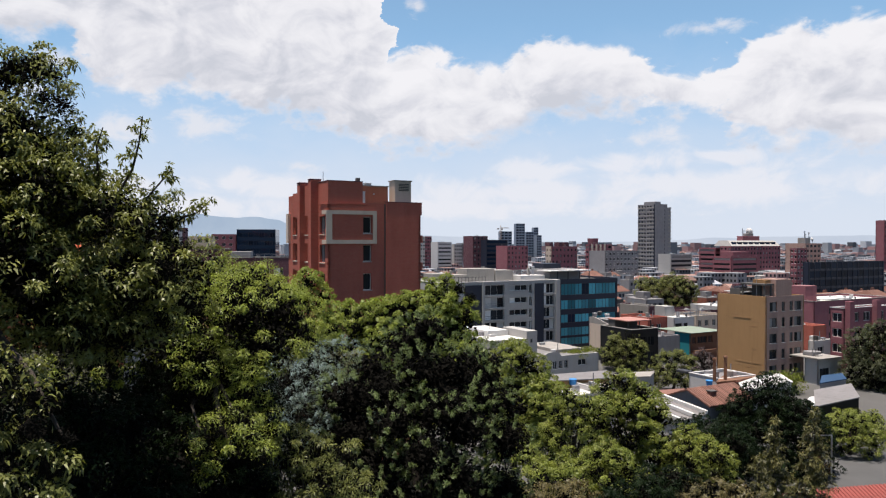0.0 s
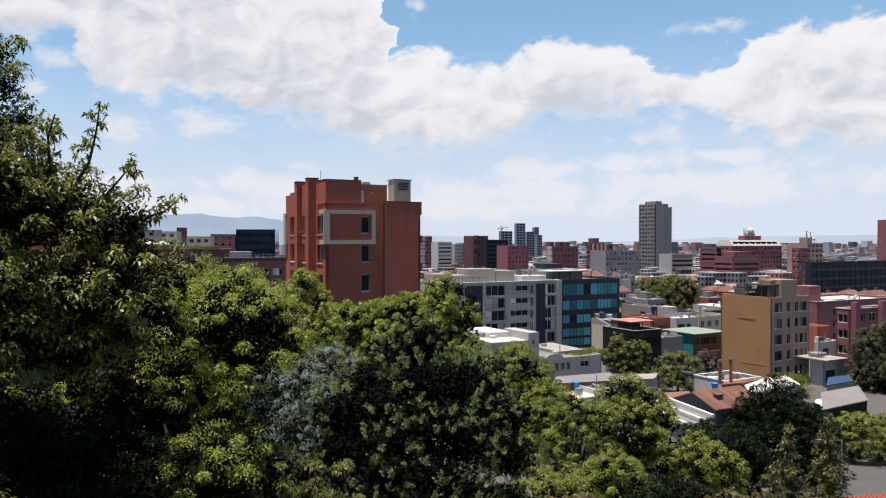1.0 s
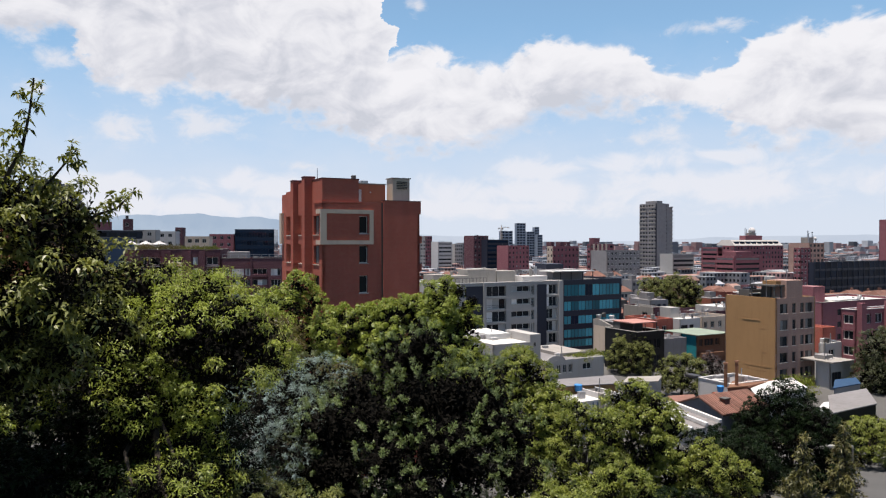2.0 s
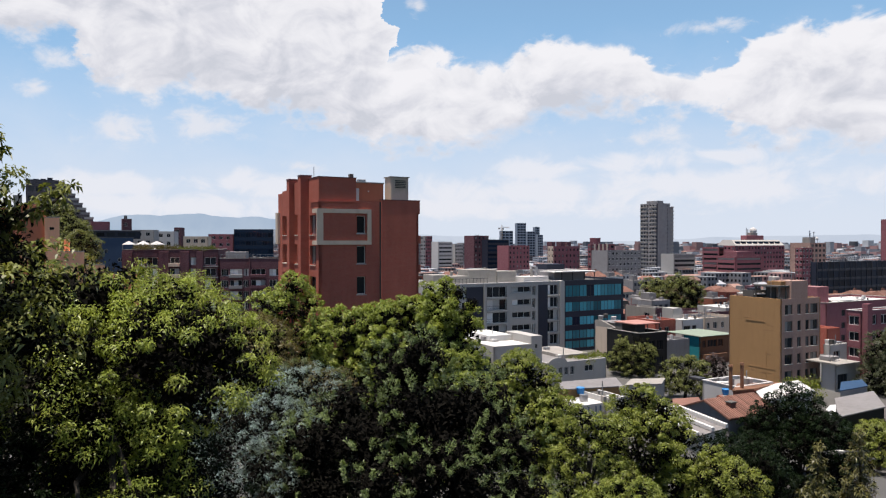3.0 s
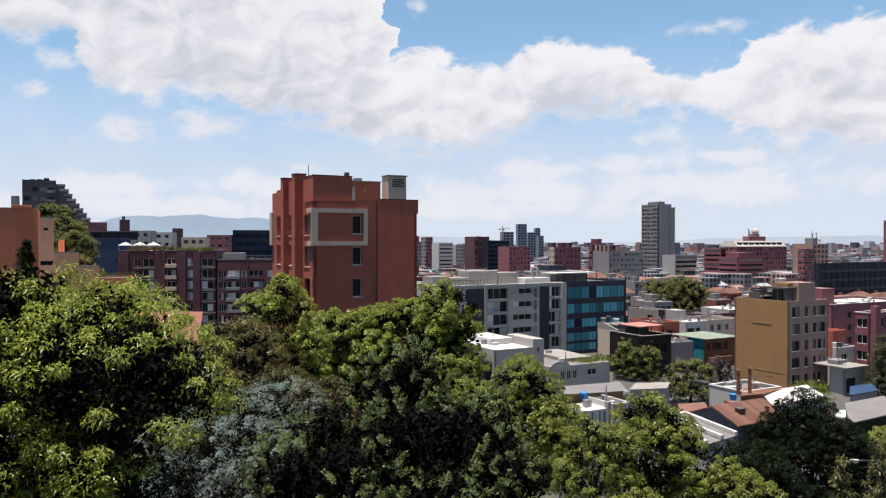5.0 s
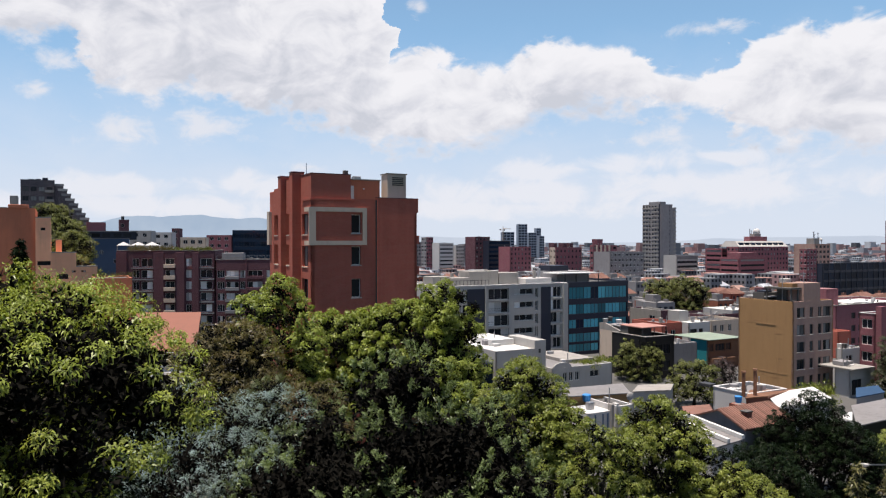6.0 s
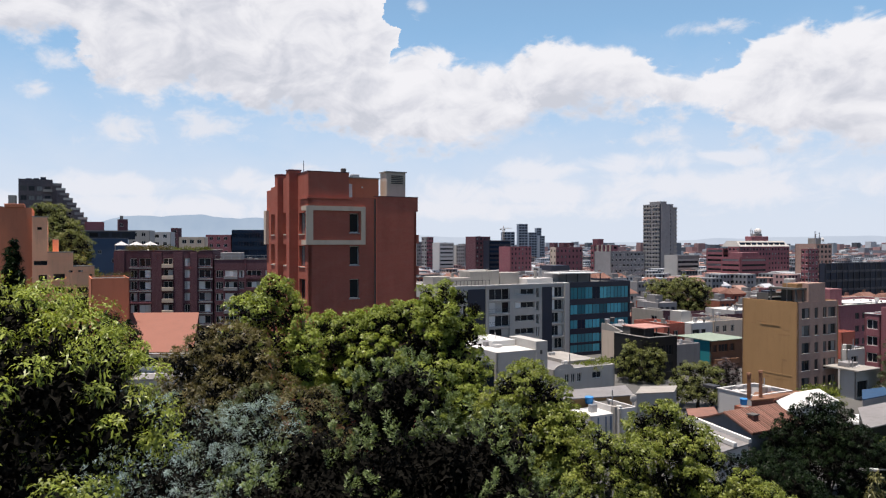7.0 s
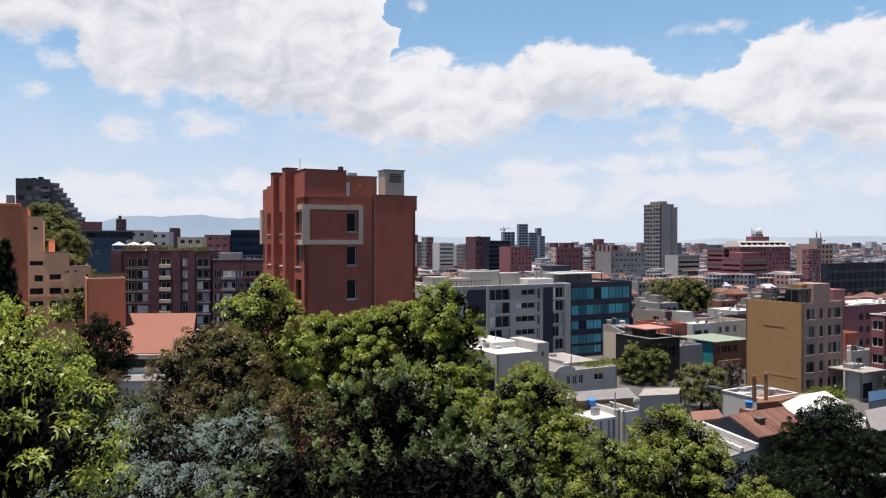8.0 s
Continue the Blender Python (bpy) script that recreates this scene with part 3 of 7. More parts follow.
    # slightly proud block on the right with its dark downpipe
    ra = 5.96
    part("side_block", boxes((ra, -0.2, 0, lu - 0.32, -0.003, h + 0.12)), RED_BRICK, b)
    part("side_block", boxes((lu - 0.318, -0.2, h - 1.1, lu + 0.05, -0.003, h + 0.12)), RED_BRICK, b)
    part("downpipe", boxes((ra - 0.12, -0.12, 0, ra - 0.02, -0.005, h - 0.05)), FRAME_DARK, b)
    part("coping", boxes((ra - 0.02, -0.23, h + 0.123, lu + 0.08, 0.3, h + 0.18)), BROWN_BRICK, b)
    for z in (21.82, 19.06, 16.3):
        part("balcony", boxes((lu + 0.003, 0.1, z, lu + 0.3, 3.0, z + 0.75)), RED_BRICK, b)
    # roof clutter
    bm = bmesh.new()
    bmesh.ops.create_cone(bm, cap_ends=True, segments=8, radius1=0.04, radius2=0.03, depth=1.2, matrix=Matrix.Translation((0.6, 3.2, uz + 0.6)))
    part("antenna", bm, METAL, b)
    part("vent", boxes((ux - 0.4, 0.6, uz, ux - 0.02, 1.0, uz + 0.45), bevel=0.03), DARK_ROOF, b)
    part("vent", boxes((ux + 0.8, 1.4, 27.44, ux + 1.5, 2.0, 27.44 + 0.4), bevel=0.03), METAL, b)
    return b


brick_tower()


# ---- pale apartment block and the teal glass office beside it ----
def pale_block():
    cx, cy = (-0.47, 135.93)
    lu, h = 27.44, 14.1
    pitch = 2.42
    f = [h - 0.75 - 1.85 - pitch * k for k in range(5)]
    bal = grid_of([9.72], f, 4.4, 1.95)
    wide = grid_of([15.34], [z + 0.75 for z in f], 4.25, 1.05)
    slim = grid_of([19.94], [z + 0.1 for z in f], 0.75, 1.75)
    end = grid_of([23.51], [z + 0.05 for z in f], 2.62, 1.9)
    hid = grid_of([1.0, 4.4], f, 2.6, 1.7)
    b = building("apartment_block", (cx, cy), 0, lu, 16, h, PALE_RENDER, "pale grey rendered apartment block with dark navy panels", front=bal + wide + slim + end + hid,
                 roof_mat=WHITE_ROOF, cap=WHITE_PAINT, parapet=0.7, depth=0.6,
                 front_kw=dict(recess=0.35, fmat=FRAME_WHITE, leaves=3, alt=CURTAIN, alt_share=0.3, seed=3, bar=0.06, split=True))
    for a, w in ((5.34, 3.57), (21.33, 2.19)):
        part("dark_panel", boxes((a, -0.12, 0, a + w, -0.003, h - 0.55)), DARK_PANEL, b, "dark navy full-height panel")
    for k, z in enumerate(f[:5]):
        a = 9.72
        part("railing", boxes((a, -0.05, z + 0.75, a + 4.4, -0.01, z + 0.8), (a, -0.05, z + 0.4, a + 4.4, -0.01, z + 0.43)), FRAME_DARK, b)
        part("floor_slab", boxes((a - 0.1, -0.12, z - 0.28, a + 4.4 + 0.1, -0.004, z - 0.12)), PALE_RENDER, b)
        part("floor_slab", boxes((23.51, -0.2, z - 0.28, 26.38, -0.004, z - 0.08)), PALE_RENDER, b)
    part("edge_fin", boxes((lu - 1.0, -0.3, 0, lu + 0.05, -0.004, h)), PALE_RENDER, b)
    part("edge_fin", boxes((9.02, -0.25, 0, 9.61, -0.004, h)), PALE_RENDER, b)
    for k in range(14):
        part("rail_post", boxes((0.3 + k * 0.75, 0.4, h, 0.36 + k * 0.75, 0.46, h + 0.95)), FRAME_DARK, b)
    part("roof_rail", boxes((0.3, 0.4, h + 0.95, 10.2, 0.47, h + 1.02)), FRAME_DARK, b)
    for k, (x, y) in enumerate(((5.5, 6.2), (9.5, 7.5), (13.4, 7.0), (18.0, 6.0), (22.5, 4.0), (24.6, 5.4))):
        part("roof_vent", boxes((x, y, h - 0.6, x + 0.5, y + 0.5, h + 2.1 + 0.3 * (k % 3)), bevel=0.04), METAL if k % 2 else CONCRETE, b)
    for x0, x1, y0, hh in ((0.5, 4.0, 4, 1.6), (4.2, 8.2, 4, 1.3), (8.6, 15.0, 5, 2.4), (15.2, 19.5, 5, 2.0), (20, 26, 3, 0.9)):
        part("roof_room", boxes((x0, y0, h - 0.7, x1, y0 + 4, h - 0.7 + hh + 0.7), bevel=0.04), CONCRETE if x0 < 16 else WHITE_PAINT, b)
    return b


def glass_office():
    cx, cy = (23.94, 149.43)
    lu, h = 15.3, 14.2
    rows = [10.9, 7.95, 5.2, 2.5, 0.6]
    cols = 8
    w = (lu - 0.7) / cols
    front = [(0.35 + 0.02, z, lu - 0.74, hh) for z, hh in zip(rows, (2.3, 1.9, 1.7, 1.7, 1.5))]
    b = building("glass_office", (cx, cy), 0, lu, 16, h, DARK_PANEL, "dark office block with bands of teal glass", front=[], roof_mat=DARK_ROOF, parapet=0.4)
    for o in list(b.children):
        if o.name.startswith("wall"):
            bpy.data.objects.remove(o)
            break
    part("wall", wall_bm(lu, h, front, 0.3, "front"), DARK_PANEL, b)
    for z, hh in zip(rows, (2.3, 1.9, 1.7, 1.7, 1.5)):
        ops = [(0.37 + k * w * 0.995, z, w * 0.99, hh) for k in range(cols)]
        windows(b, "front", ops, recess=0.12, bar=0.05, leaves=2, fmat=FRAME_DARK, gmat=TEAL_PANE, alt=NAVY_PANE, alt_share=0.13, seed=int(z * 10))
    part("roof_room", boxes((0.5, 4, h - 0.4, 8.5, 10, h + 1.9)), GREY_WALL, b)
    part("roof_room", boxes((1.0, 7, h + 1.9, 5.5, 11, h + 3.0)), DARK_PANEL, b)
    part("canopy", boxes((-1.5, 1.0, h + 1.55, 9.0, 6.0, h + 1.75)), WHITE_ROOF, b, "thin white canopy slab over the roof terrace")
    for x in (0.3, 3.0, 6.0, 8.6):
        part("canopy_post", boxes((x, 1.2, h - 0.4, x + 0.15, 1.35, h + 1.55)), FRAME_DARK, b)
    return b


pale_block()
glass_office()


# ---- ochre building with the rose brick front ----
def ochre_block():
    cx, cy = (49.71, 112.23)
    lu, lv, h = 9, 9.37, 13.46 + 1.0
    zs = [h - 2.35 - 2.46 * k for k in range(6)]
    front = []
    for a, w in ((0.84, 1.71), (3.66, 0.76), (5.54, 0.77), (6.68, 1.7)):
        front += [(a, z, w, 1.45) for z in zs]
    b = building("ochre_building", (cx, cy), -1.0, lu, lv, h, ROSE_BRICK, "ochre rendered blank wall and rose brick front, worn", front=front, left_mat=OCHRE, roof_mat=DARK_ROOF,
                 parapet=0.25, front_kw=dict(recess=0.14, fmat=FRAME_DARK, leaves=2, bar=0.06, alt=PALE_PANE, alt_share=0.4, seed=8, split=True, sill=PALE_RENDER))
    # render scars on the blank side
    part("render_patch", boxes((-0.05, lv * 0.30, h - 3.6, -0.004, lv * 0.66, h - 3.45), (-0.03, lv * 0.1, h - 10.6, -0.004, lv * 0.6, h - 10.4), (-0.04, lv * 0.26, 0.2, -0.004, lv * 0.275, h - 8)), OCHRE, b)
    rg = random.Random(31)
    for k in range(12):
        a, z = rg.uniform(0.2, lv - 2.2), rg.uniform(0.6, h - 1.6)
        part("render_patch", boxes((-0.012 - 0.001 * k / 26, a, z, -0.003, a + rg.uniform(0.5, 2.0), z + rg.choice((0.05, 0.06, 0.3, 0.8))), bevel=0.004), OCHRE_WORN, b)
    # roof rooms and tank stand
    part("roof_room", boxes((2.3, 0.02, h + 0.003, 6.0, 3.2, h + 2.6)), ROSE_BRICK, b)
    frame_bm = boxes((-0.0, 0.3, h + 1.7, 3.2, 4.8, h + 1.95), (0.1, 0.4, h - 0.2, 0.3, 0.6, h + 1.7), (1.6, 0.4, h - 0.2, 1.8, 0.6, h + 1.7), (0.1, 4.4, h - 0.2, 0.3, 4.6, h + 1.7), (2.0, 2.6, h - 0.2, 3.0, 4.2, h + 1.7))
    part("tank_stand", frame_bm, DARK_ROOF, b)
    part("roof_room", boxes((1.2, 1.0, h + 1.96, 2.8, 3.4, h + 2.5)), OCHRE_WORN, b)
    part("tank", boxes((3.0, 3.4, h + 0.3, 4.2, 4.6, h + 3.1), bevel=0.08), PALE_RENDER, b)
    part("roof_shed", boxes((0.6, 5.2, h + 0.2, 2.2, 6.6, h + 1.3), bevel=0.02), DARK_PANEL, b)
    part("roof_shed", boxes((2.6, 7.2, h + 0.2, 4.6, 8.6, h + 1.5), bevel=0.02), BROWN_BRICK, b)
    for x, y, hh in ((0.6, 2.2, 3.4), (3.9, 1.2, 4.2), (2.4, 6.0, 2.4), (4.8, 4.2, 3.0)):
        part("aerial", boxes((x, y, h, x + 0.06, y + 0.06, h + hh), (x - 0.5, y, h + hh - 0.35, x + 0.56, y + 0.05, h + hh - 0.3), (x - 0.35, y, h + hh - 0.7, x + 0.41, y + 0.05, h + hh - 0.65)), METAL, b)
    part("roof_sheet", boxes((0.3, lv - 5.0, h + 0.35, 2.6, lv - 1.2, h + 0.5)), WHITE_ROOF, b)
    part("roof_wall", boxes((0.24, 5.0, h - 0.24, 5.0, 7.0, h + 1.0)), DARK_ROOF, b)
    return b


ochre_block()


# ---- orange stepped building and its neighbours on the left ----
def stepped_building():
    cx, cy = (-79.9, 151.2)
    b = thing("stepped_building", cx, cy, 0, GRID, "peach and orange rendered flats stepping down, with recessed balconies", "building")
    part("wall", boxes((-21, 0.5, 0, -0.003, 21, 28.6)), TERRACOTTA, b)
    part("upper_wall", boxes((-4.6, 0.2, 28.603, -1.2, 5, 29.3), bevel=0.05), TERRACOTTA, b)
    part("coping", boxes((-21, 0.42, 28.603, -4.7, 0.9, 28.75)), CONCRETE, b)
    # wall start, wall end, top, and the openings: start, bottom, width, height
    steps = (
        (0.0, 2.66, 26.75, ((0.9, 24.3, 0.8, 0.55), (0.3, 17.4, 2.3, 0.85), (1.1, 14.3, 1.45, 1.2), (0.3, 11.3, 2.3, 1.7), (0.3, 8.8, 2.3, 1.7), (0.3, 6.2, 2.3, 1.7))),
        (2.66, 7.12, 19.84, ((1.0, 14.1, 2.0, 1.55), (1.0, 11.3, 2.0, 1.7), (1.0, 8.8, 2.0, 1.7), (1.0, 6.2, 2.0, 1.7), (3.7, 15.9, 0.65, 0.4), (3.5, 11.8, 0.9, 0.9), (3.5, 9.2, 0.9, 0.9))),
        (7.12, 10.93, 17.05, ((0.9, 15.9, 0.8, 0.4), (0.7, 11.3, 1.8, 1.6), (0.7, 8.8, 1.8, 1.6), (0.7, 6.2, 1.8, 1.6), (2.9, 14.3, 0.5, 1.2), (2.9, 11.3, 0.5, 1.2))),
    )
    for k, (a, e, z, ops) in enumerate(steps):
        f = part("wall", wall_bm(e - a, z, ops, 0.7, "front"), PEACH, b)
        f.matrix_local = pose(a, 0, 0)
        part("block", boxes((a + 0.003, 0.72, 0, e - 0.003, 19, z - 0.5)), PEACH, b)
        part("coping", boxes((a, -0.1, z + 0.002, e + 0.06, 0.7, z + 0.2)), CONCRETE, b)
        part("string_course", boxes((a, -0.07, z - 1.2, e, -0.004, z - 1.08)), PEACH, b)
        windows(b, "front", [(a + o[0], *o[1:]) for o in ops], recess=0.55, fmat=FRAME_DARK, leaves=2, bar=0.06, seed=k, alt=CURTAIN, alt_share=0.18, split=True)
        for o in ops:
            if o[2] > 1.6 and o[3] > 1.4:
                part("balcony_wall", boxes((a + o[0] - 0.12, -0.22, o[1] - 0.1, a + o[0] + o[2] + 0.12, -0.004, o[1] + 0.5)), PEACH, b)
                part("railing", boxes((a + o[0] - 0.1, -0.2, o[1] + 0.62, a + o[0] + o[2] + 0.1, -0.15, o[1] + 0.68)), FRAME_DARK, b)
    part("chimney", boxes((3.5, 4.5, 19.3, 4.6, 6.6, 22.4), bevel=0.06), PEACH, b)
    part("chimney_cap", boxes((3.4, 4.4, 22.403, 4.7, 6.7, 22.55)), CONCRETE, b)
    part("terrace_rail", boxes((7.2, 0.3, 18.0, 10.8, 0.36, 18.06), (7.2, 0.3, 17.5, 10.8, 0.35, 17.54)), FRAME_DARK, b)
    return b


stepped_building()

# the red-rendered blank wall between
building("red_walled_house", (-62.62, 139.2), -6, 6.28, 11, 15.45 + 6, TERRACOTTA, "low house with a plain orange-red end wall and roof terrace", roof_mat=DARK_ROOF, parapet=0.3)


def long_flats():
    """The long dark brick block of flats with pale windows, and its lower neighbour."""
    base, top = -6.0, 19.9
    rows = [16.15 - base - 2.75 * k for k in range(7)]
    columns = ((3.6, 1.5), (5.6, 2.6), (11.1, 2.1), (15.9, 1.25), (19.2, 2.75))
    front = [(a, z, w, 1.9) for z in rows for a, w in columns]
    b = building("brick_flats", (-77.7, 181.6), base, 22.5, 14, top - base, BROWN_BRICK, "dark brown brick flats with pale windows and a planted roof terrace", front=front, turn=8, roof_mat=DARK_ROOF,
                 front_kw=dict(recess=0.2, fmat=FRAME_WHITE, leaves=2, bar=0.09, alt=CURTAIN, alt_share=0.42, seed=11, split=True), cap=CONCRETE, clutter=5)
    for a, w in ((0.0, 2.4), (8.5, 2.3), (13.5, 2.1), (17.4, 1.5)):
        part("pier", boxes((a, -0.6, 0, a + w, -0.003, top - base - 0.4), bevel=0.03), BROWN_BRICK, b)
    for k, z in enumerate(rows):
        part("balcony", boxes((10.85, -0.9, z - 0.35, 13.45, -0.003, z + 0.55), bevel=0.03), BEIGE_BAND, b)
        part("floor_slab", boxes((3.3, -0.25, z - 0.55, 8.4, -0.004, z - 0.25)), PINK_BRICK if k == 3 else GREY_WALL, b)
        part("floor_slab", boxes((19.0, -0.35, z - 0.5, 22.4, -0.004, z - 0.2)), GREY_WALL, b)
    low = 17.7
    rows2 = [13.35 - base - 2.75 * k for k in range(6)]
    front2 = [(a, z, w, 1.75) for z in rows2 for a, w in ((0.4, 1.7), (2.5, 2.9), (5.75, 1.3), (7.6, 3.4), (12.0, 2.4))]
    b2 = building("brick_flats", (-55.15, 184.7), base, 16.2, 13, low - base, BROWN_BRICK, "lower dark brown brick flats with long balconies", front=front2, turn=8, roof_mat=DARK_ROOF,
                  front_kw=dict(recess=0.3, fmat=FRAME_WHITE, leaves=3, bar=0.08, alt=CURTAIN, alt_share=0.33, seed=13, split=True), cap=CONCRETE, clutter=6)
    for z in rows2:
        part("balcony", boxes((2.3, -0.8, z - 0.35, 5.5, -0.003, z + 0.4), bevel=0.03), GREY_WALL, b2)
        part("balcony", boxes((7.4, -0.8, z - 0.35, 11.2, -0.003, z + 0.4), bevel=0.03), BROWN_BRICK, b2)
    part("pier", boxes((7.05, -0.5, 0, 7.4, -0.003, low - base + 0.2)), BROWN_BRICK, b2)
    part("roof_rail", boxes((0.2, 0.3, low - base + 0.9, 15.8, 0.36, low - base + 0.96), *[(0.2 + 1.9 * k, 0.3, low - base, 0.26 + 1.9 * k, 0.36, low - base + 0.9) for k in range(9)]), METAL, b2)
    part("roof_room", boxes((1.0, 3.0, low - base - 0.5, 6.0, 8.0, low - base + 1.6), bevel=0.05), GREY_WALL, b2)


long_flats()


def salmon_house():
    """A white house under a plain salmon sheet roof, seen between the trees."""
    x0, x1, y = -58.0, -42.0, 131.2
    z1, ze = 8.4, 3.4
    b = thing("salmon_roof_house", x0, y, -7, 3, "white-walled house under a plain salmon sheet roof", "house")
    L = x1 - x0
    z1, ze = z1 + 7, ze + 7
    bm = bmesh.new()
    q = [(0, 0, ze), (L, 0, ze), (L - 3.8, 17, z1), (-4.0, 17, z1)]
    top = [bm.verts.new((x, yy, z + 0.12)) for x, yy, z in q]
    bot = [bm.verts.new((x, yy, z)) for x, yy, z in q]
    bm.faces.new(top)
    bm.faces.new(bot[::-1])
    for k in range(4):
        bm.faces.new((bot[k], bot[(k + 1) % 4], top[(k + 1) % 4], top[k]))
    part("roof", bm, SALMON_ROOF, b)
    part("wall", boxes((0.3, 1.0, 0, L - 4.0, 16.4, ze - 0.2)), WHITE_PAINT, b)
    part("fascia", boxes((0, -0.15, ze - 0.35, L - 0.6, -0.003, ze + 0.14)), RUST, b)
    part("gutter", boxes((0, -0.32, ze - 0.2, L - 0.6, -0.153, ze - 0.02), bevel=0.04), WHITE_PAINT, b)
    part("terrace", boxes((L * 0.2, -7.0, 0, L * 0.92, 0.95, ze - 3.4)), WHITE_PAINT, b)
    part("awning", boxes((L * 0.18, -7.4, ze - 3.3, L * 0.95, -2.5, ze - 3.05)), SHEET_ROOF, b)
    part("window_band", boxes((L * 0.25, 0.9, ze - 2.4, L * 0.9, 0.997, ze - 1.0)), PANE, b)
    return b


salmon_house()


# ---- low houses round the ochre building ----
def gable(name, x, y, z0, turn, L, W, eave, ridge, wall_mat, roof_mat, label, overhang=0.35, category="house", tiles=0):
    """A house with a pitched roof, ridge along its length; with tiles, courses of half-round tiles run down the slope nearest its front."""
    b = thing(name, x, y, z0, turn, label, category)
    bm = bmesh.new()
    pts = [(0, 0), (W, 0), (W, eave), (W / 2, ridge), (0, eave)]
    a = [bm.verts.new((0, p, q)) for p, q in pts]
    c = [bm.verts.new((L, p, q)) for p, q in pts]
    bm.faces.new(a[::-1])
    bm.faces.new(c)
    for k in range(5):
        bm.faces.new((a[k], a[(k + 1) % 5], c[(k + 1) % 5], c[k]))
    bmesh.ops.recalc_face_normals(bm, faces=bm.faces)
    part("wall", bm, wall_mat, b)
    t, o = 0.14, overhang
    slope = (ridge - eave) / (W / 2)
    for s in (0, 1):
        bm = bmesh.new()
        y0, y1 = (-o, W / 2) if s == 0 else (W + o, W / 2)
        q = [(-o, y0, eave - slope * o + 0.02), (L + o, y0, eave - slope * o + 0.02), (L + o, y1, ridge + 0.02), (-o, y1, ridge + 0.02)]
        lo = [bm.verts.new(v) for v in q]
        hi = [bm.verts.new((v[0], v[1], v[2] + t)) for v in q]
        bm.faces.new(lo[::-1])
        bm.faces.new(hi)
        for k in range(4):
            bm.faces.new((lo[k], lo[(k + 1) % 4], hi[(k + 1) % 4], hi[k]))
        bmesh.ops.recalc_face_normals(bm, faces=bm.faces)
        r = part("roof", bm, roof_mat, b)
        if tiles and s == 0:
            run = math.hypot(W / 2 + o, ridge - eave + slope * o)
            n = int((L + 2 * o) / tiles)
            bm = bmesh.new()
            m = 5
            e0, e1 = [], []
            for k in range(m + 1):
                q = math.pi * k / m
                e0.append(bm.verts.new((math.cos(q) * tiles * 0.42, 0, math.sin(q) * tiles * 0.36)))
                e1.append(bm.verts.new((math.cos(q) * tiles * 0.42, run, math.sin(q) * tiles * 0.36)))
            for k in range(m):
                bm.faces.new((e0[k], e0[k + 1], e1[k + 1], e1[k]))
            me = mesh_of(bm, "tile_course")
            me.materials.append(roof_mat)
            for k in range(n):
                ob = part("tile_course", me, None, r)
                ob.matrix_local = Matrix.Translation((-o + tiles * (k + 0.5), -o, eave - slope * o + 0.02 + t)) @ Matrix.Rotation(math.atan(slope), 4, "X")
    return b


def water_tank(x, y, z, r, h, mat, label):
    bm = bmesh.new()
    prof = [(0.0, 0), (0.8, 0), (0.92, 0.3), (1.0, 0.82), (1.06, 0.84), (1.06, 0.9), (0.9, 0.97), (0.0, 1.0)]
    seg = 14
    rings = [[bm.verts.new((r * a * math.cos(2 * math.pi * i / seg), r * a * math.sin(2 * math.pi * i / seg), h * c)) for i in range(seg)] for a, c in prof[1:-1]]
    for ra, rb in zip(rings, rings[1:]):
        for i in range(seg):
            bm.faces.new((ra[i], ra[(i + 1) % seg], rb[(i + 1) % seg], rb[i]))
    bm.faces.new(rings[0][::-1])
    bm.faces.new(rings[-1])
    t = thing("water_tank", x, y, z, 0, label, "water tank")
    part("tank", bm, mat, t)
    return t


def pipe_stack(x, y, z, h, r, label):
    t = thing("flue_pipe", x, y, z, 0, label, "flue")
    bm = bmesh.new()
    bmesh.ops.create_cone(bm, cap_ends=True, segments=12, radius1=r, radius2=r, depth=h, matrix=Matrix.Translation((0, 0, h / 2)))
    part("pipe", bm, RUST, t)
    bm = bmesh.new()
    bmesh.ops.create_cone(bm, cap_ends=True, segments=12, radius1=r * 1.35, radius2=r * 1.2, depth=0.22, matrix=Matrix.Translation((0, 0, h + 0.12)))
    part("cowl", bm, RUST, t)


def slab_roof(name, quad, z_list, mat, label, thick=0.12, wall_mat=None, base=0.0):
    """A lean-to: a sloping sheet on walls. quad: four places (x, y), z_list their roof heights."""
    cx, cy = quad[0]
    b = thing(name, cx, cy, base, 0, label, "house")
    bm = bmesh.new()
    lo = [bm.verts.new((x - cx, y - cy, z - base)) for (x, y), z in zip(quad, z_list)]
    hi = [bm.verts.new((x - cx, y - cy, z - base + thick)) for (x, y), z in zip(quad, z_list)]
    bm.faces.new(lo[::-1]), bm.faces.new(hi)
    for k in range(4):
        bm.faces.new((lo[k], lo[(k + 1) % 4], hi[(k + 1) % 4], hi[k]))
    bmesh.ops.recalc_face_normals(bm, faces=bm.faces)
    part("roof", bm, mat, b)
    if wall_mat:
        mx, my = sum(q[0] for q in quad) / 4 - cx, sum(q[1] for q in quad) / 4 - cy
        bm = bmesh.new()
        a = [bm.verts.new((mx + (x - cx - mx) * 0.95, my + (y - cy - my) * 0.95, 0)) for x, y in quad]
        c = [bm.verts.new((mx + (x - cx - mx) * 0.95, my + (y - cy - my) * 0.95, z - base - 0.02)) for (x, y), z in zip(quad, z_list)]
        for k in range(4):
            bm.faces.new((a[k], a[(k + 1) % 4], c[(k + 1) % 4], c[k]))
        bm.faces.new(c)
        bmesh.ops.recalc_face_normals(bm, faces=bm.faces)
        part("wall", bm, wall_mat, b)
    return b


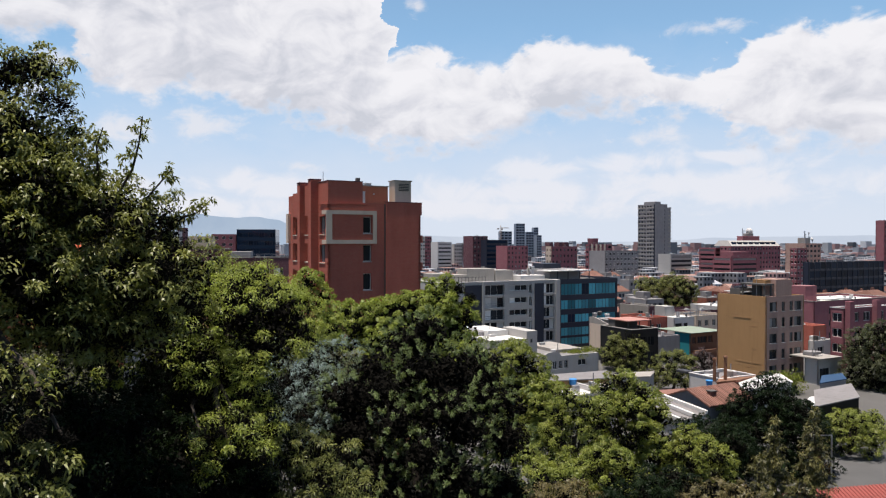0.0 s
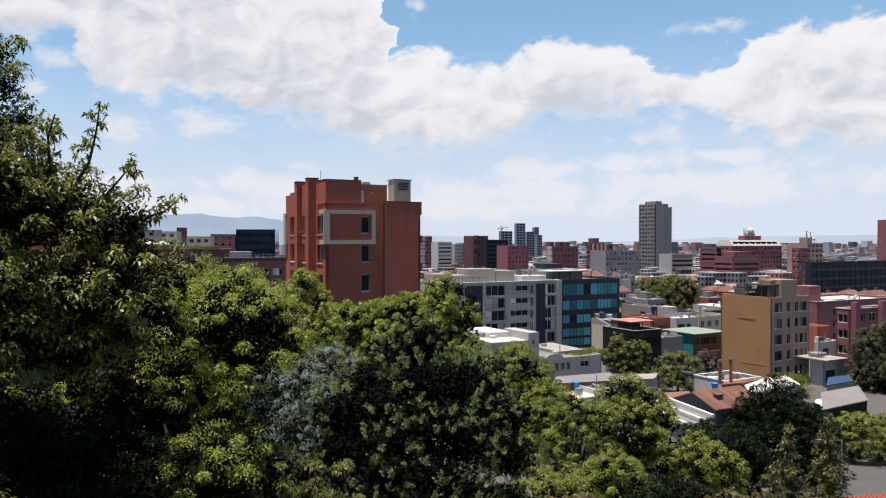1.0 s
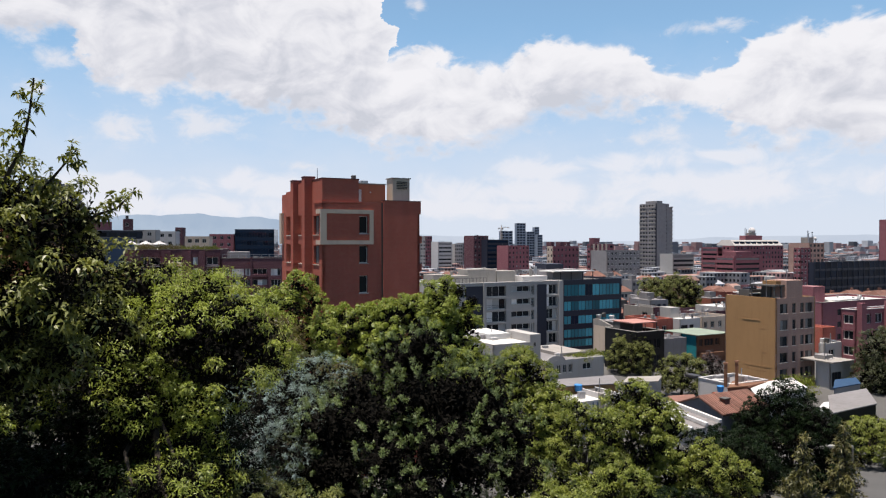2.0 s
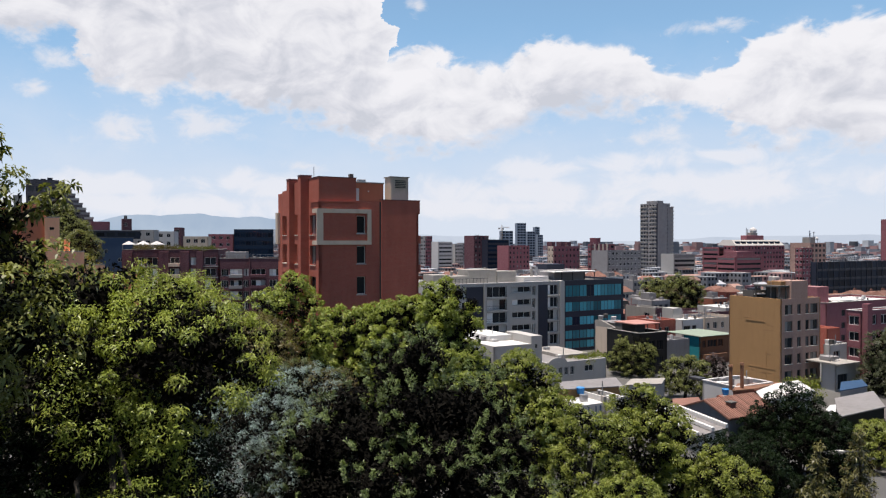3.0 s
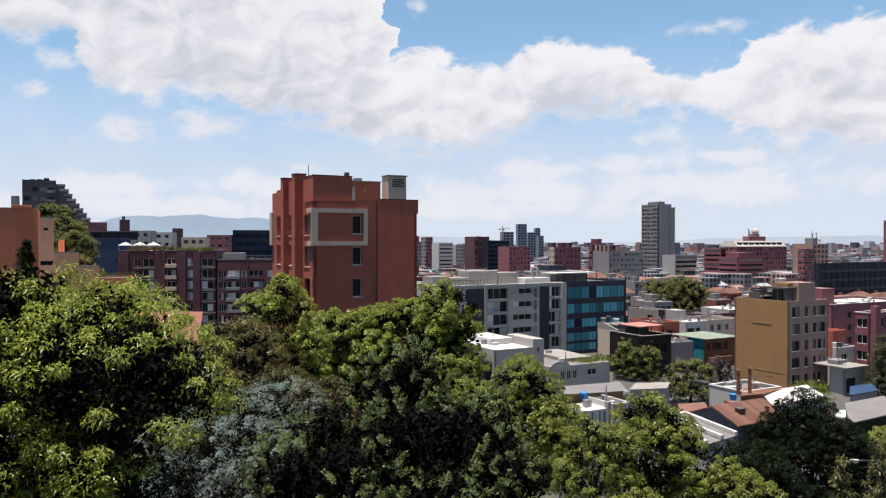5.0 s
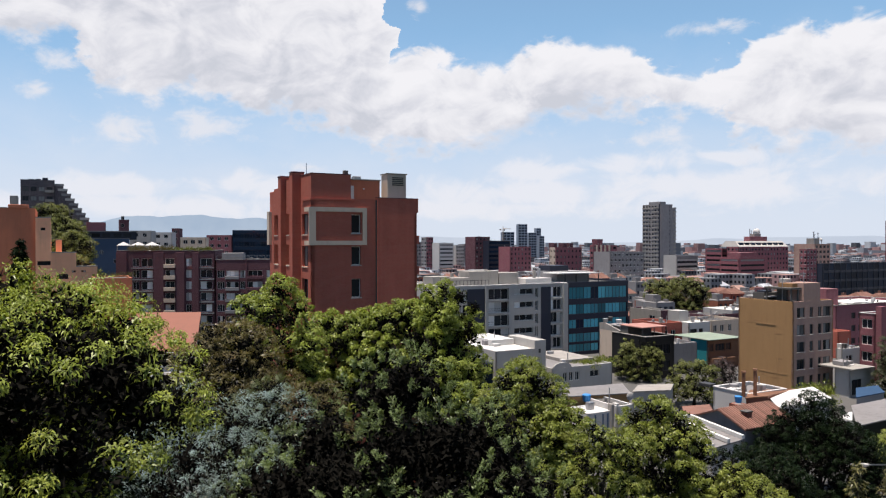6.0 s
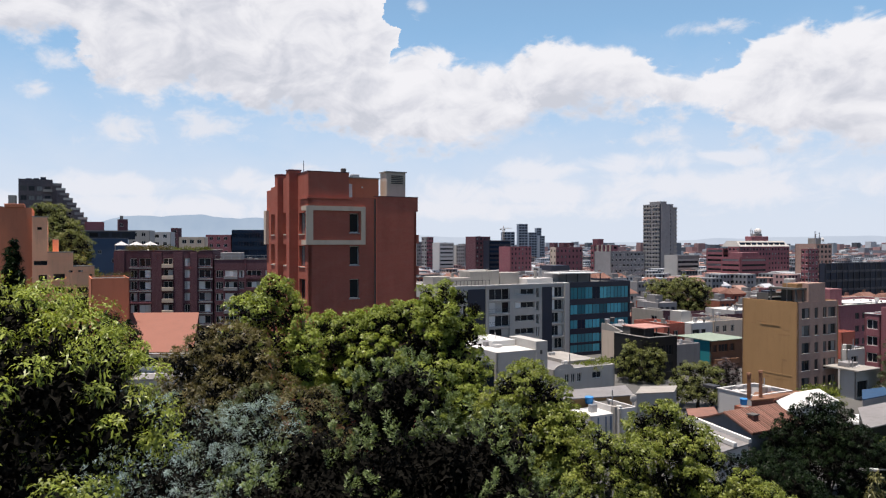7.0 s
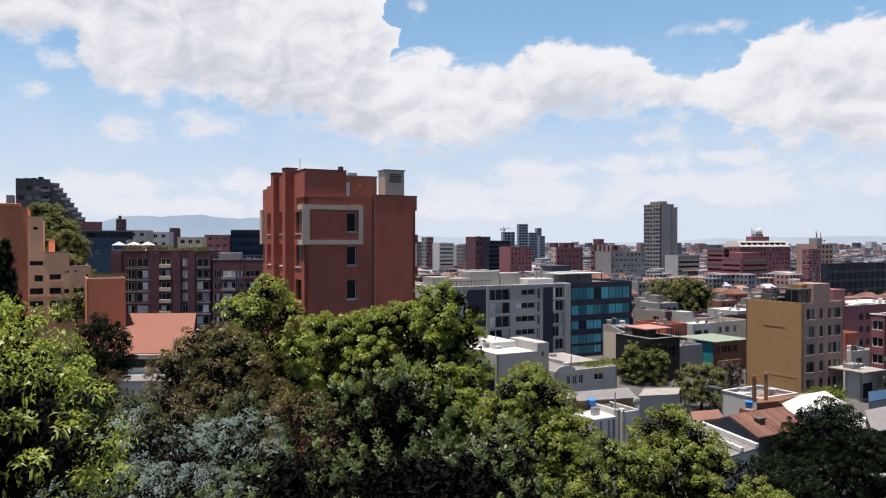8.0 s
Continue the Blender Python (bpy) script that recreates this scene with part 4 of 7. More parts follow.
# cream flat-roofed house in front of the pale block
b = building("cream_house", (6.43, 97.23), 0, 7.26, 11, 8.66, PALE_RENDER, "cream rendered house with a bright white flat roof", clutter=3, roof_mat=WHITE_ROOF, parapet=0.06)
part("end_wall", boxes((5.74, -0.05, 0, 7.34 + 0.1, 6.0, 9.65)), PALE_RENDER, b)
part("upper_roof", boxes((2.2, 4.5, 8.66, 5.66, 10.8, 8.66 + 0.7)), WHITE_ROOF, b)
part("wall_lamp", boxes((6.33, -0.15, 8.08, 6.58, -0.05, 8.56)), FRAME_DARK, b)
part("side_awning", boxes((-2.2, 0.5, 4.2, -0.05, 6, 7.2), bevel=0.05), NAVY_PANE, b)

# grey house with three tall windows and a curved parapet
ops = [(1.77 + k * 1.0, 3.69, 0.62, 1.15) for k in range(3)] + [(6.25, 3.93, 1.5, 0.85)]
b = building("grey_house", (14.19, 103.23), 0, 10.06, 13, 5.53, PALE_RENDER, "grey-white low house with three tall windows and a curved gable", front=ops, clutter=5, roof_mat=SHEET_ROOF, parapet=0.1,
             front_kw=dict(recess=0.1, fmat=FRAME_WHITE, leaves=2, bar=0.05))
bm = bmesh.new()
arc = [bm.verts.new((1.7 + 1.5 * math.cos(q), 0.02 + d, 5.53 + 0.65 * math.sin(q))) for d in (0, 0.2) for q in (math.pi * k / 10 for k in range(11))]
bm.faces.new(arc[:11]), bm.faces.new(arc[11:][::-1])
for k in range(10):
    bm.faces.new((arc[k + 1], arc[k], arc[11 + k], arc[12 + k]))
part("gable", bm, PALE_RENDER, b)
part("upper_roof", boxes((4.6, 3.0, 5.53 - 0.1, 9.4, 11.0, 5.53 + 0.35)), CONCRETE, b)
part("chimney", boxes((3.6, 8.0, 5.53 - 0.2, 4.5, 8.8, 5.53 + 1.0), bevel=0.03), DARK_ROOF, b)

# long grey shed
slab_roof("long_shed", [(12.77, 87.23), (21.09, 90.23), (21.87, 97.23), (14.35, 95.23)], [5.15, 4.97, 4.67, 4.48], SHEET_ROOF, "long grey sheet-roofed shed", wall_mat=OCHRE)

# white flat house with the blue tank
lu, lv, hh = 3.77, 3.39, 4.36
b = building("white_flat_house", (14.9, 83.23), 0, lu, lv, hh, WHITE_PAINT, "stained white flat-roofed house with rooftop pipes", clutter=1, roof_mat=WHITE_ROOF, parapet=0.08,
             left=[(0.8, hh - 1.5, lv - 1.6, 1.1)], left_kw=dict(recess=0.12, fmat=FRAME_DARK, leaves=4))
for a, w in ((0.9, 0.12), (1.9, 0.1), (2.5, 0.16)):
    part("drain_pipe", boxes((a, -0.12, 0.4, a + w, -0.005, hh - 0.2)), BLUE_WALL, b)
for k, a in enumerate((0.1, 0.75)):
    part("chimney", boxes((lu - 0.9 + a, -0.2, 0, lu - 0.5 + a, 0.4, hh + 0.7), bevel=0.03), WHITE_PAINT if k else CONCRETE, b)
ops = [(0.7, 0.9, 0.9, 1.8)]
building("white_annexe", (18.16, 84.23), 0, 2.24, 5, 4.9, WHITE_PAINT, "small white annexe with a dark doorway", front=ops, clutter=2, roof_mat=DARK_ROOF, parapet=0.2, front_kw=dict(fmat=FRAME_DARK, leaves=1, name="door"))
water_tank(*(15.74, 88.23, 4.57), 0.46, 0.8, BLUE_PLASTIC, "blue plastic water tank on a white roof")
slab_roof("pale_roof_house", [(22.54, 95.23), (27.73, 97.23), (30, 103.23), (25.09, 102.23)], [4.09, 3.87, 3.46, 3.52], CONCRETE, "low house under a pale flat roof", wall_mat=PALE_RENDER)
# dish and clutter on the annexe roof
t = thing("satellite_dish", *(20.24, 87.23, 4.44), 20, "small grey satellite dish on the annexe roof", "dish")
bm = bmesh.new()
bmesh.ops.create_uvsphere(bm, u_segments=12, v_segments=6, radius=0.45, matrix=Matrix.Diagonal((1, 0.3, 1, 1)) @ Matrix.Translation((0, 0, 0.9)))
part("dish", bm, PALE_RENDER, t)
part("mast", boxes((-0.03, -0.03, -0.8, 0.03, 0.03, 0.75)), METAL, t)

# houses in front of the ochre wall
b = building("parapet_house", (34.79, 91.23), 0, 6.34, 5.15, 4.69, WHITE_PAINT, "low house with white-painted parapets and a grey roof", clutter=6, roof_mat=SHEET_ROOF, parapet=0.35, cap=WHITE_PAINT)
part("skylight", boxes((1.2, 3.2, 4.69 - 0.4, 2.6, 4.2, 4.69 - 0.1), bevel=0.05), WHITE_ROOF, b)
part("skylight", boxes((0.8, 6.4, 4.69 - 0.4, 2.0, 8.2, 4.69 - 0.05), bevel=0.05), FRAME_DARK, b)
pipe_stack(32.9, (32.9, 88.23)[1], 5.04, 2.62, 0.2, "tall rusty metal flue pipe")
pipe_stack(34.59, (34.59, 89.23)[1], 5.07, 2.66, 0.2, "tall rusty metal flue pipe")
water_tank(*(31.53, 86.23, 4.9), 0.38, 0.7, BLUE_PLASTIC, "blue tank on a brick stand")
building("tank_stand", (31.02, 84.73), 0, 1.3, 1.3, 4.9, ORANGE_BRICK, "square brick stand under a water tank", category="stand", parapet=0.02)
slab_roof("white_sheet_house", [(33.57, 81.23), (40.97, 85.23), (43.99, 95.23), (36.71, 91.23)], [5.28, 5.47, 4.68, 4.63], WHITE_ROOF, "house under a bright white sheet roof", wall_mat=WHITE_PAINT)
slab_roof("rusty_roof_house", [(32.66, 87.23), (35.13, 87.23), (42.04, 95.23), (36.52, 95.23)], [5.03, 5.26, 4.42, 4.29], RUST, "low house under a rust-red sheet roof", wall_mat=ORANGE_BRICK)
gable("tile_house", *(26.08, 71.23), 0, GRID, 6.6, 5.6, 5.8, 6.93, GREY_WALL, CLAY_TILE, "house under an old clay-tile roof", tiles=0.3, overhang=0.2)
t = thing("brick_chimney", *(27.03, 73.23, 6.42), GRID, "small brick chimney on the tiled roof", "chimney")
part("stack", boxes((-0.35, -0.3, -1.2, 0.35, 0.3, 0.5), bevel=0.03), CLAY_TILE, t)
part("cap", boxes((-0.42, -0.37, 0.503, 0.42, 0.37, 0.6)), DARK_ROOF, t)
slab_roof("clay_roof_house", [(24.82, 83.23), (28.6, 85.23), (30.27, 91.23), (26.5, 89.23)], [4.13, 3.98, 3.46, 3.68], CLAY_TILE, "low house under a faded clay roof", wall_mat=PALE_RENDER)
# whitewashed lean-to with thick sloping parapets
def sloped_beam(a, za, b, zb, wide, high):
    """A straight wall-top from a to b (x, y) at heights za and zb."""
    way = Vector((b[0] - a[0], b[1] - a[1], 0)).normalized()
    side = Vector((-way.y, way.x, 0)) * wide / 2
    bm = bmesh.new()
    vs = []
    for (x, y), z in ((a, za), (b, zb)):
        for sd, up in ((-1, 0), (1, 0), (1, high), (-1, high)):
            vs.append(bm.verts.new(Vector((x, y, z + up)) + side * sd))
    bm.faces.new(vs[:4][::-1]), bm.faces.new(vs[4:])
    for k in range(4):
        bm.faces.new((vs[k], vs[(k + 1) % 4], vs[4 + (k + 1) % 4], vs[4 + k]))
    bmesh.ops.recalc_face_normals(bm, faces=bm.faces)
    return bm


pa, pb = (24.91, 68.73), (22.34, 74.23)
za, zb = 5.58, 6.02
qa, qb = (pa[0] - 3.1, pa[1] - 1.65), (pb[0] - 3.1, pb[1] - 1.65)
b = slab_roof("lean_to_house", [qa, pa, pb, qb], [za - 0.3, za, zb, zb - 0.3], SHEET_ROOF, "whitewashed lean-to house with thick sloping parapets and a grey roof", wall_mat=WHITE_PAINT)
for (u, zu), (v, zv) in (((pa, za), (pb, zb)), ((qa, za - 0.3), (qb, zb - 0.3)), ((pb, zb), (qb, zb - 0.3)), (((pa[0] - 1.5, pa[1] - 0.8), za - 0.1), ((pb[0] - 1.5, pb[1] - 0.8), zb - 0.1))):
    part("parapet", sloped_beam((u[0] - qa[0], u[1] - qa[1]), zu + 0.13, (v[0] - qa[0], v[1] - qa[1]), zv + 0.13, 0.32, 0.32), WHITE_ROOF, b)

# ---- shops and houses behind the street trees ----
b = building("beige_gable_house", (30.46, 132.23), 0, 4.99, 6.09, 6.63, PALE_RENDER, "beige house with a sloping blank side wall and roof terrace", left_mat=BEIGE_BAND, clutter=5, roof_mat=DARK_ROOF, parapet=0.3)
lv = 6.09
bm = bmesh.new()
vs = [bm.verts.new(p) for p in ((0.0, 0.0, 6.63), (0.0, lv, 6.63), (0.0, lv, 7.73), (0.0, lv - 1.5, 7.83))]
ws = [bm.verts.new((0.3, v.co.y, v.co.z)) for v in vs]
bm.faces.new(vs), bm.faces.new(ws[::-1])
for k in range(4):
    bm.faces.new((vs[k], ws[k], ws[(k + 1) % 4], vs[(k + 1) % 4]))
bmesh.ops.recalc_face_normals(bm, faces=bm.faces)
part("gable", bm, CONCRETE, b)
part("garage_arch", boxes((-0.06, 0.8, 0.0, -0.004, 3.6, 2.2), bevel=0.02), DARK_PANEL, b)
part("awning", boxes((0.8, 0.2, 7.4, 4.5, 5.5, 7.4 + 0.15)), GREY_WALL, b)
for x in (0.9, 2.6, 4.3):
    part("awning_post", boxes((x, 0.3, 6.63 - 0.3, x + 0.12, 0.42, 7.4)), FRAME_DARK, b)
part("terrace_room", boxes((1.6, 2.0, 6.63 - 0.3, 3.4, 4.0, 7.4 - 0.02)), WHITE_PAINT, b)
water_tank(*(28.58, 137.23, 7.85), 0.5, 0.7, METAL, "small metal tank on a roof terrace")
water_tank(*(29.46, 137.23, 8.04), 0.4, 0.8, DARK_ROOF, "small dark tank on a roof terrace")
water_tank(*(30.68, 136.23, 7.86), 0.5, 0.6, WHITE_PAINT, "small white tank on a roof terrace")
b = building("black_shop", (32.14, 124.23), -1, 6.1, 8, 6.85 + 1.0, BLACK_CLAD, "black-clad shop building with a terrace under a salmon awning", roof_mat=DARK_ROOF, front=[(a, z, 1.3, 1.6) for z in (6.85 - 1.9, 6.85 - 4.6) for a in (0.4, 2.1, 3.8)], front_kw=dict(fmat=FRAME_DARK, leaves=2, recess=0.15), parapet=0.9, cap=CONCRETE)
hb = 6.85 + 1.0
part("awning", boxes((0.2, 1.0, hb + 1.3, 5.6, 6.4, hb + 1.45)), PINK_SHEET, b, "salmon sheet awning")
for x in (0.3, 2.8, 5.4):
    part("awning_post", boxes((x, 1.1, hb - 0.9, x + 0.12, 1.22, hb + 1.3)), FRAME_DARK, b)
part("terrace_wall", boxes((0.3, 4.5, hb - 0.9, 5.5, 6.2, hb + 1.28)), DARK_ROOF, b)
building("brown_house", (45.58, 161.23), 0, 3.49, 9.65, 7.6, BROWN_BRICK, "brown brick house with a sheet roof", clutter=5, roof_mat=SHEET_ROOF, left=[(2, 5.2, 1.6, 1.2)], left_mat=CONCRETE)
building("red_house", (40.35, 143.23), 0, 5.07, 8, 6.97, RED_BRICK, "red painted house with white window surrounds", front=[(0.7, 4.2, 0.8, 1.4), (2.2, 4.2, 1.2, 1.4), (0.7, 1.4, 0.8, 1.4)], clutter=4, roof_mat=SHEET_ROOF)
b = building("white_house", (47.98, 151.23), 0, 5.82, 4.03, 6.17, WHITE_PAINT, "white cubic house with a roof room", front=[(0.3, 3.9, 1.9, 1.0), (2.7, 3.9, 1.2, 1.0)], clutter=4, roof_mat=WHITE_ROOF, parapet=0.1,
             front_kw=dict(fmat=FRAME_DARK, leaves=3))
part("roof_room", boxes((0.4, 3.0, 6.17 - 0.1, 3.0, 6.0, 8.19)), PALE_RENDER, b)
part("cowl", boxes((2.2, 1.2, 6.17 - 0.1, 2.6, 1.6, 6.17 + 0.5), bevel=0.05), METAL, b)
building("dark_grey_house", (38.02, 129.23), -1, 5.49, 9, 5.09 + 1.0, GREY_WALL, "dark grey low house with an arched window", front=[(0.8, 1.6, 1.2, 1.5)], clutter=4, roof_mat=SHEET_ROOF, front_kw=dict(fmat=FRAME_DARK))
b = building("teal_house", (45.52, 134.23), -1, 8.17, 3.81, 5.04 + 1, RUST, "house with a bright teal side wall and brown front windows", left_mat=TEAL_PAINT,
             front=[(0.5, 5.04 - 1.0, 1.0, 1.3), (1.9, 5.04 - 1.0, 2.4, 1.3), (4.6, 5.04 - 1.0, 1.2, 1.3)], roof_mat=SHEET_ROOF, parapet=0.1, front_kw=dict(fmat=RUST, leaves=3))
part("eaves", boxes((-0.3, -0.6, 5.04 + 1.0, 8.17 + 0.3, 8.0, 5.04 + 1.12)), material("green_sheet", (0.21, 0.255, 0.20), 0.7, vary=0.15, stain=0.3), b)
part("balcony", boxes((0.3, -0.9, 2.2, 6.0, -0.05, 2.9)), RUST, b)
building("beige_house", (56.03, 161.23), 0, 9.64, 8, 5.51, BEIGE_BAND, "beige house with square windows and a cluttered roof", front=[(0.6, 3.1, 1.0, 1.4), (2.6, 3.1, 1.2, 1.4), (5.0, 3.1, 1.0, 1.4)], clutter=8, roof_mat=DARK_ROOF, parapet=0.5)
building("dark_roof_house", (60.84, 176.23), 0, 11.72, 10, 5.14, BROWN_BRICK, "low brick house under a dark terrace roof", clutter=8, roof_mat=DARK_ROOF, parapet=0.6, front=[(1, 4.0, 1.5, 1.0), (4, 4.0, 1.5, 1.0)])
building("tile_roof_row", (68.33, 181.23), 0, 7.75, 9, 5.82, PALE_RENDER, "small white houses with pale roofs", clutter=5, roof_mat=WHITE_ROOF, parapet=0.1)

# ---- right of the ochre building ----
building("small_white_house", (62.72, 123.23), 0, 5.29, 1.09, 5.16, WHITE_PAINT, "white rendered house with flat concrete roofs", clutter=5, roof_mat=CONCRETE, parapet=0.1, front=[(1.0, 5.16 - 2.3, 1.6, 1.2)])
b = building("white_wall_house", (57.27, 111.23), -0.5, 5.7, 2.27, 4.02 + 0.5, WHITE_PAINT, "white-walled low house with a flat roof and terrace", clutter=4, roof_mat=CONCRETE, parapet=0.15,
             front=[(0.4, 0.8, 2.4, 2.2)], front_kw=dict(fmat=FRAME_DARK, leaves=3))
part("roof_slab", boxes((-0.6, -0.8, 4.02 + 0.5, 4.6, 5.0, 4.02 + 0.68)), CONCRETE, b)
part("roof_room", boxes((0.8, 1.5, 4.02 + 0.7, 3.0, 3.2, 4.02 + 1.3), bevel=0.05), GREY_WALL, b)
building("red_gable_house", (74.39, 146.23), 0, 3.91, 6, 5.06, RED_BRICK, "red brick house wall among white houses", clutter=3, roof_mat=WHITE_ROOF)
rows = [6.67 - 1.0 - 2.7 * k for k in range(3)]
b = building("red_brick_row", (82.04, 161.23), 0, 30, 14, 8.65, PINK_BRICK, "long red brick block with a flat roof and roof room", clutter=14, roof_mat=WHITE_ROOF, cap=CONCRETE,
             front=[(s, z, 1.4, 1.3) for z in rows for s in (5.2, 7.6, 10.2, 13, 16, 19, 22, 25)], front_kw=dict(fmat=FRAME_DARK))
part("roof_room", boxes((1.2, 3.0, 8.65 - 0.5, 5.2, 7.0, 11.92), bevel=0.03), PINK_BRICK, b)
part("roof_sheet", boxes((5.5, 1.0, 8.65 + 0.1, 14, 5.0, 8.65 + 0.3)), WHITE_ROOF, b)
# balcony flats at the edge of the view
lv = 2.47
zs = [10.37 - 2.1 - 2.6 * k for k in range(4)]
b = building("balcony_flats", (67.75, 123.23), 0, 13, lv, 10.63, PINK_BRICK, "brick flats with white-framed balconies and proud piers", roof_mat=WHITE_ROOF, cap=WHITE_PAINT,
             left=[(lv * 0.15, z, lv * 0.7, 1.5) for z in zs], front=[(s, z, 2.0, 1.6) for z in zs for s in (2.2, 5.4, 9.4)],
             left_kw=dict(recess=0.16, fmat=FRAME_WHITE, leaves=2, bar=0.1), front_kw=dict(recess=0.16, fmat=FRAME_WHITE, bar=0.1))
for a in (0.3, 7.8):
    part("pier", boxes((a, -0.9, 0, a + 1.3, -0.004, 10.63 + 1.2)), PINK_BRICK, b)

# ---- car park and the roofs beside it ----
bm = bmesh.new()
vs = [bm.verts.new((x, y, z)) for x, y, z in ((30, 48, 0.06), (66, 48, 0.06), (70, 84, 0.06), (34, 84, 0.06))]
bm.faces.new(vs)
road = new("road", mesh_of(bm, "road"))
road.data.materials.append(ASPHALT)
tagged(road, "grey asphalt car park under the trees", "road", kind="structure")
# black walls stand for the shade inside the open shed
slab_roof("curved_shed", [(42.91, 84, 2.82)[:2], (49.26, 86, 3.5)[:2], (53.8, 96, 3.2)[:2], (47.87, 94, 2.72)[:2]], [(42.91, 84, 2.82)[2], (49.26, 86, 3.5)[2], (53.8, 96, 3.2)[2], (47.87, 94, 2.72)[2]], SHEET_ROOF,
          "open shed under a pale corrugated roof", wall_mat=BLACK_CLAD)
slab_roof("blue_tarpaulin_stall", [(50.67, 98, 2.81)[:2], (55.42, 100, 3.04)[:2], (58.09, 106, 2.72)[:2], (54.61, 105, 2.58)[:2]], [(50.67, 98, 2.81)[2], (55.42, 100, 3.04)[2], (58.09, 106, 2.72)[2], (54.61, 105, 2.58)[2]], TARPAULIN,
          "market stall under a blue tarpaulin", wall_mat=GREY_WALL)
gable("red_tile_house", *(25.49, 46, 5.16)[:2], 0, 12, 12, 7, 3.4, 4.9, PALE_RENDER, material("red_tile", (0.24, 0.06, 0.05), 0.8, vary=0.2, stain=0.3), "house under a red tile roof", tiles=0.3)
t = thing("street_lamp", *(35.25, 66, 1)[:2], 0, 0, "pole street lamp with a flat head", "street lamp")
part("pole", boxes((-0.06, -0.06, 0, 0.06, 0.06, (35.25, 66, 4.38)[2]), bevel=0.02), METAL, t)
part("arm", boxes((-1.6, -0.04, (35.25, 66, 4.38)[2], 0.06, 0.04, (35.25, 66, 4.38)[2] + 0.08)), METAL, t)
part("lamp_head", boxes((-2.3, -0.14, (35.25, 66, 4.38)[2] - 0.02, -1.6, 0.14, (35.25, 66, 4.38)[2] + 0.12), bevel=0.04), WHITE_PAINT, t)


def parked_car(x, y, turn, paint, label):
    t = thing("parked_car", x, y, hill(x, y) + 0.02, turn, label, "car", "parked cars")
    bm = bmesh.new()
    prof = [(-2.1, 0.3), (2.1, 0.3), (2.15, 0.75), (1.3, 0.85), (0.7, 1.42), (-1.3, 1.45), (-2.05, 0.9)]
    for s in (-0.82, 0.82):
        vs = [bm.verts.new((px, s, pz)) for px, pz in prof]
        bm.faces.new(vs if s < 0 else vs[::-1])
    bm.verts.ensure_lookup_table()
    n = len(prof)
    for k in range(n):
        bm.faces.new((bm.verts[k], bm.verts[n + k], bm.verts[n + (k + 1) % n], bm.verts[(k + 1) % n]))
    bmesh.ops.recalc_face_normals(bm, faces=bm.faces)
    part("body", bm, paint, t)
    for s in (-0.825, 0.825):
        bm = bmesh.new()
        vs = [bm.verts.new((px, s, pz)) for px, pz in ((1.15, 0.9), (0.62, 1.34), (-1.2, 1.36), (-1.6, 0.95))]
        ws = [bm.verts.new((v.co.x, s * 0.985, v.co.z)) for v in vs]
        bm.faces.new(vs), bm.faces.new(ws[::-1])
        bmesh.ops.recalc_face_normals(bm, faces=bm.faces)
        part("side_window", bm, NAVY_PANE, t)
    part("windscreen", boxes((0.78, -0.7, 0.9, 1.22, 0.7, 1.28), bevel=0.1), NAVY_PANE, t)
    for wx in (-1.3, 1.3):
        for wy in (-0.8, 0.8):
            bm = bmesh.new()
            bmesh.ops.create_cone(bm, cap_ends=True, segments=14, radius1=0.31, radius2=0.31, depth=0.2, matrix=Matrix.Translation((wx, wy, 0.31)) @ Matrix.Rotation(math.pi / 2, 4, "X"))
            part("wheel", bm, BLACK_CLAD, t)


CAR_WHITE = material("car_white", (0.62, 0.62, 0.62), 0.3, vary=0.03, bump=0)
CAR_GREY = material("car_grey", (0.16, 0.17, 0.18), 0.3, vary=0.03, bump=0)
parked_car(*(50.08, 96, 2.46)[:2], 20, CAR_WHITE, "white parked car beside the blue stall")
parked_car(*(46.77, 91, 2.77)[:2], 110, CAR_GREY, "grey parked car beside the sheds")
parked_car(*(50.82, 93, 3.21)[:2], 25, CAR_WHITE, "white parked car by the shed")


# ---- the hill on the left ----
def terraced_flats():
    cx, cy = (-133.99, 239.23)
    h0 = 14.0
    top = 41.79 - h0
    lu = 9.47
    zs = [top - 3.6 - 3.0 * k for k in range(5)]
    b = building("terraced_flats", (cx, cy), h0, lu, 14, top, SLATE_BRICK, "dark grey-brown flats stepping down the hill in terraces", roof_mat=DARK_ROOF, cap=DARK_PANEL, parapet=0.9,
                 front=[(s, z, 1.7, 1.5) for z in zs for s in spread(lu, 4, 1.7)], front_kw=dict(fmat=FRAME_DARK, alt=PALE_PANE, alt_share=0.5, seed=3))
    for k in range(9):
        z = top - 1.2 - 1.55 * k
        a = lu + 0.004 + k * 1.05
        part("terrace", boxes((a, 0.5 - 0.25 * k, 0, a + 2.6, 12, z), bevel=0.04), SLATE_BRICK, b)
        part("terrace_rail", boxes((a - 0.1, 0.4 - 0.25 * k, z - 0.5, a + 2.7, 0.498 - 0.25 * k, z + 0.25)), PALE_RENDER if k % 2 else GREY_WALL, b)
    for z in zs:
        part("balcony", boxes((lu * 0.72, -0.9, z - 0.3, lu - 0.1, -0.004, z + 0.5)), CONCRETE, b)
    for x, y, hh in ((2, 4, 0.6), (4, 8, 1.0), (6, 5, 1.2), (3, 11, 0.8)):
        part("roof_room", boxes((x, y, top - 0.9, x + 1.6, y + 2, top + hh)), DARK_PANEL, b)
    return b


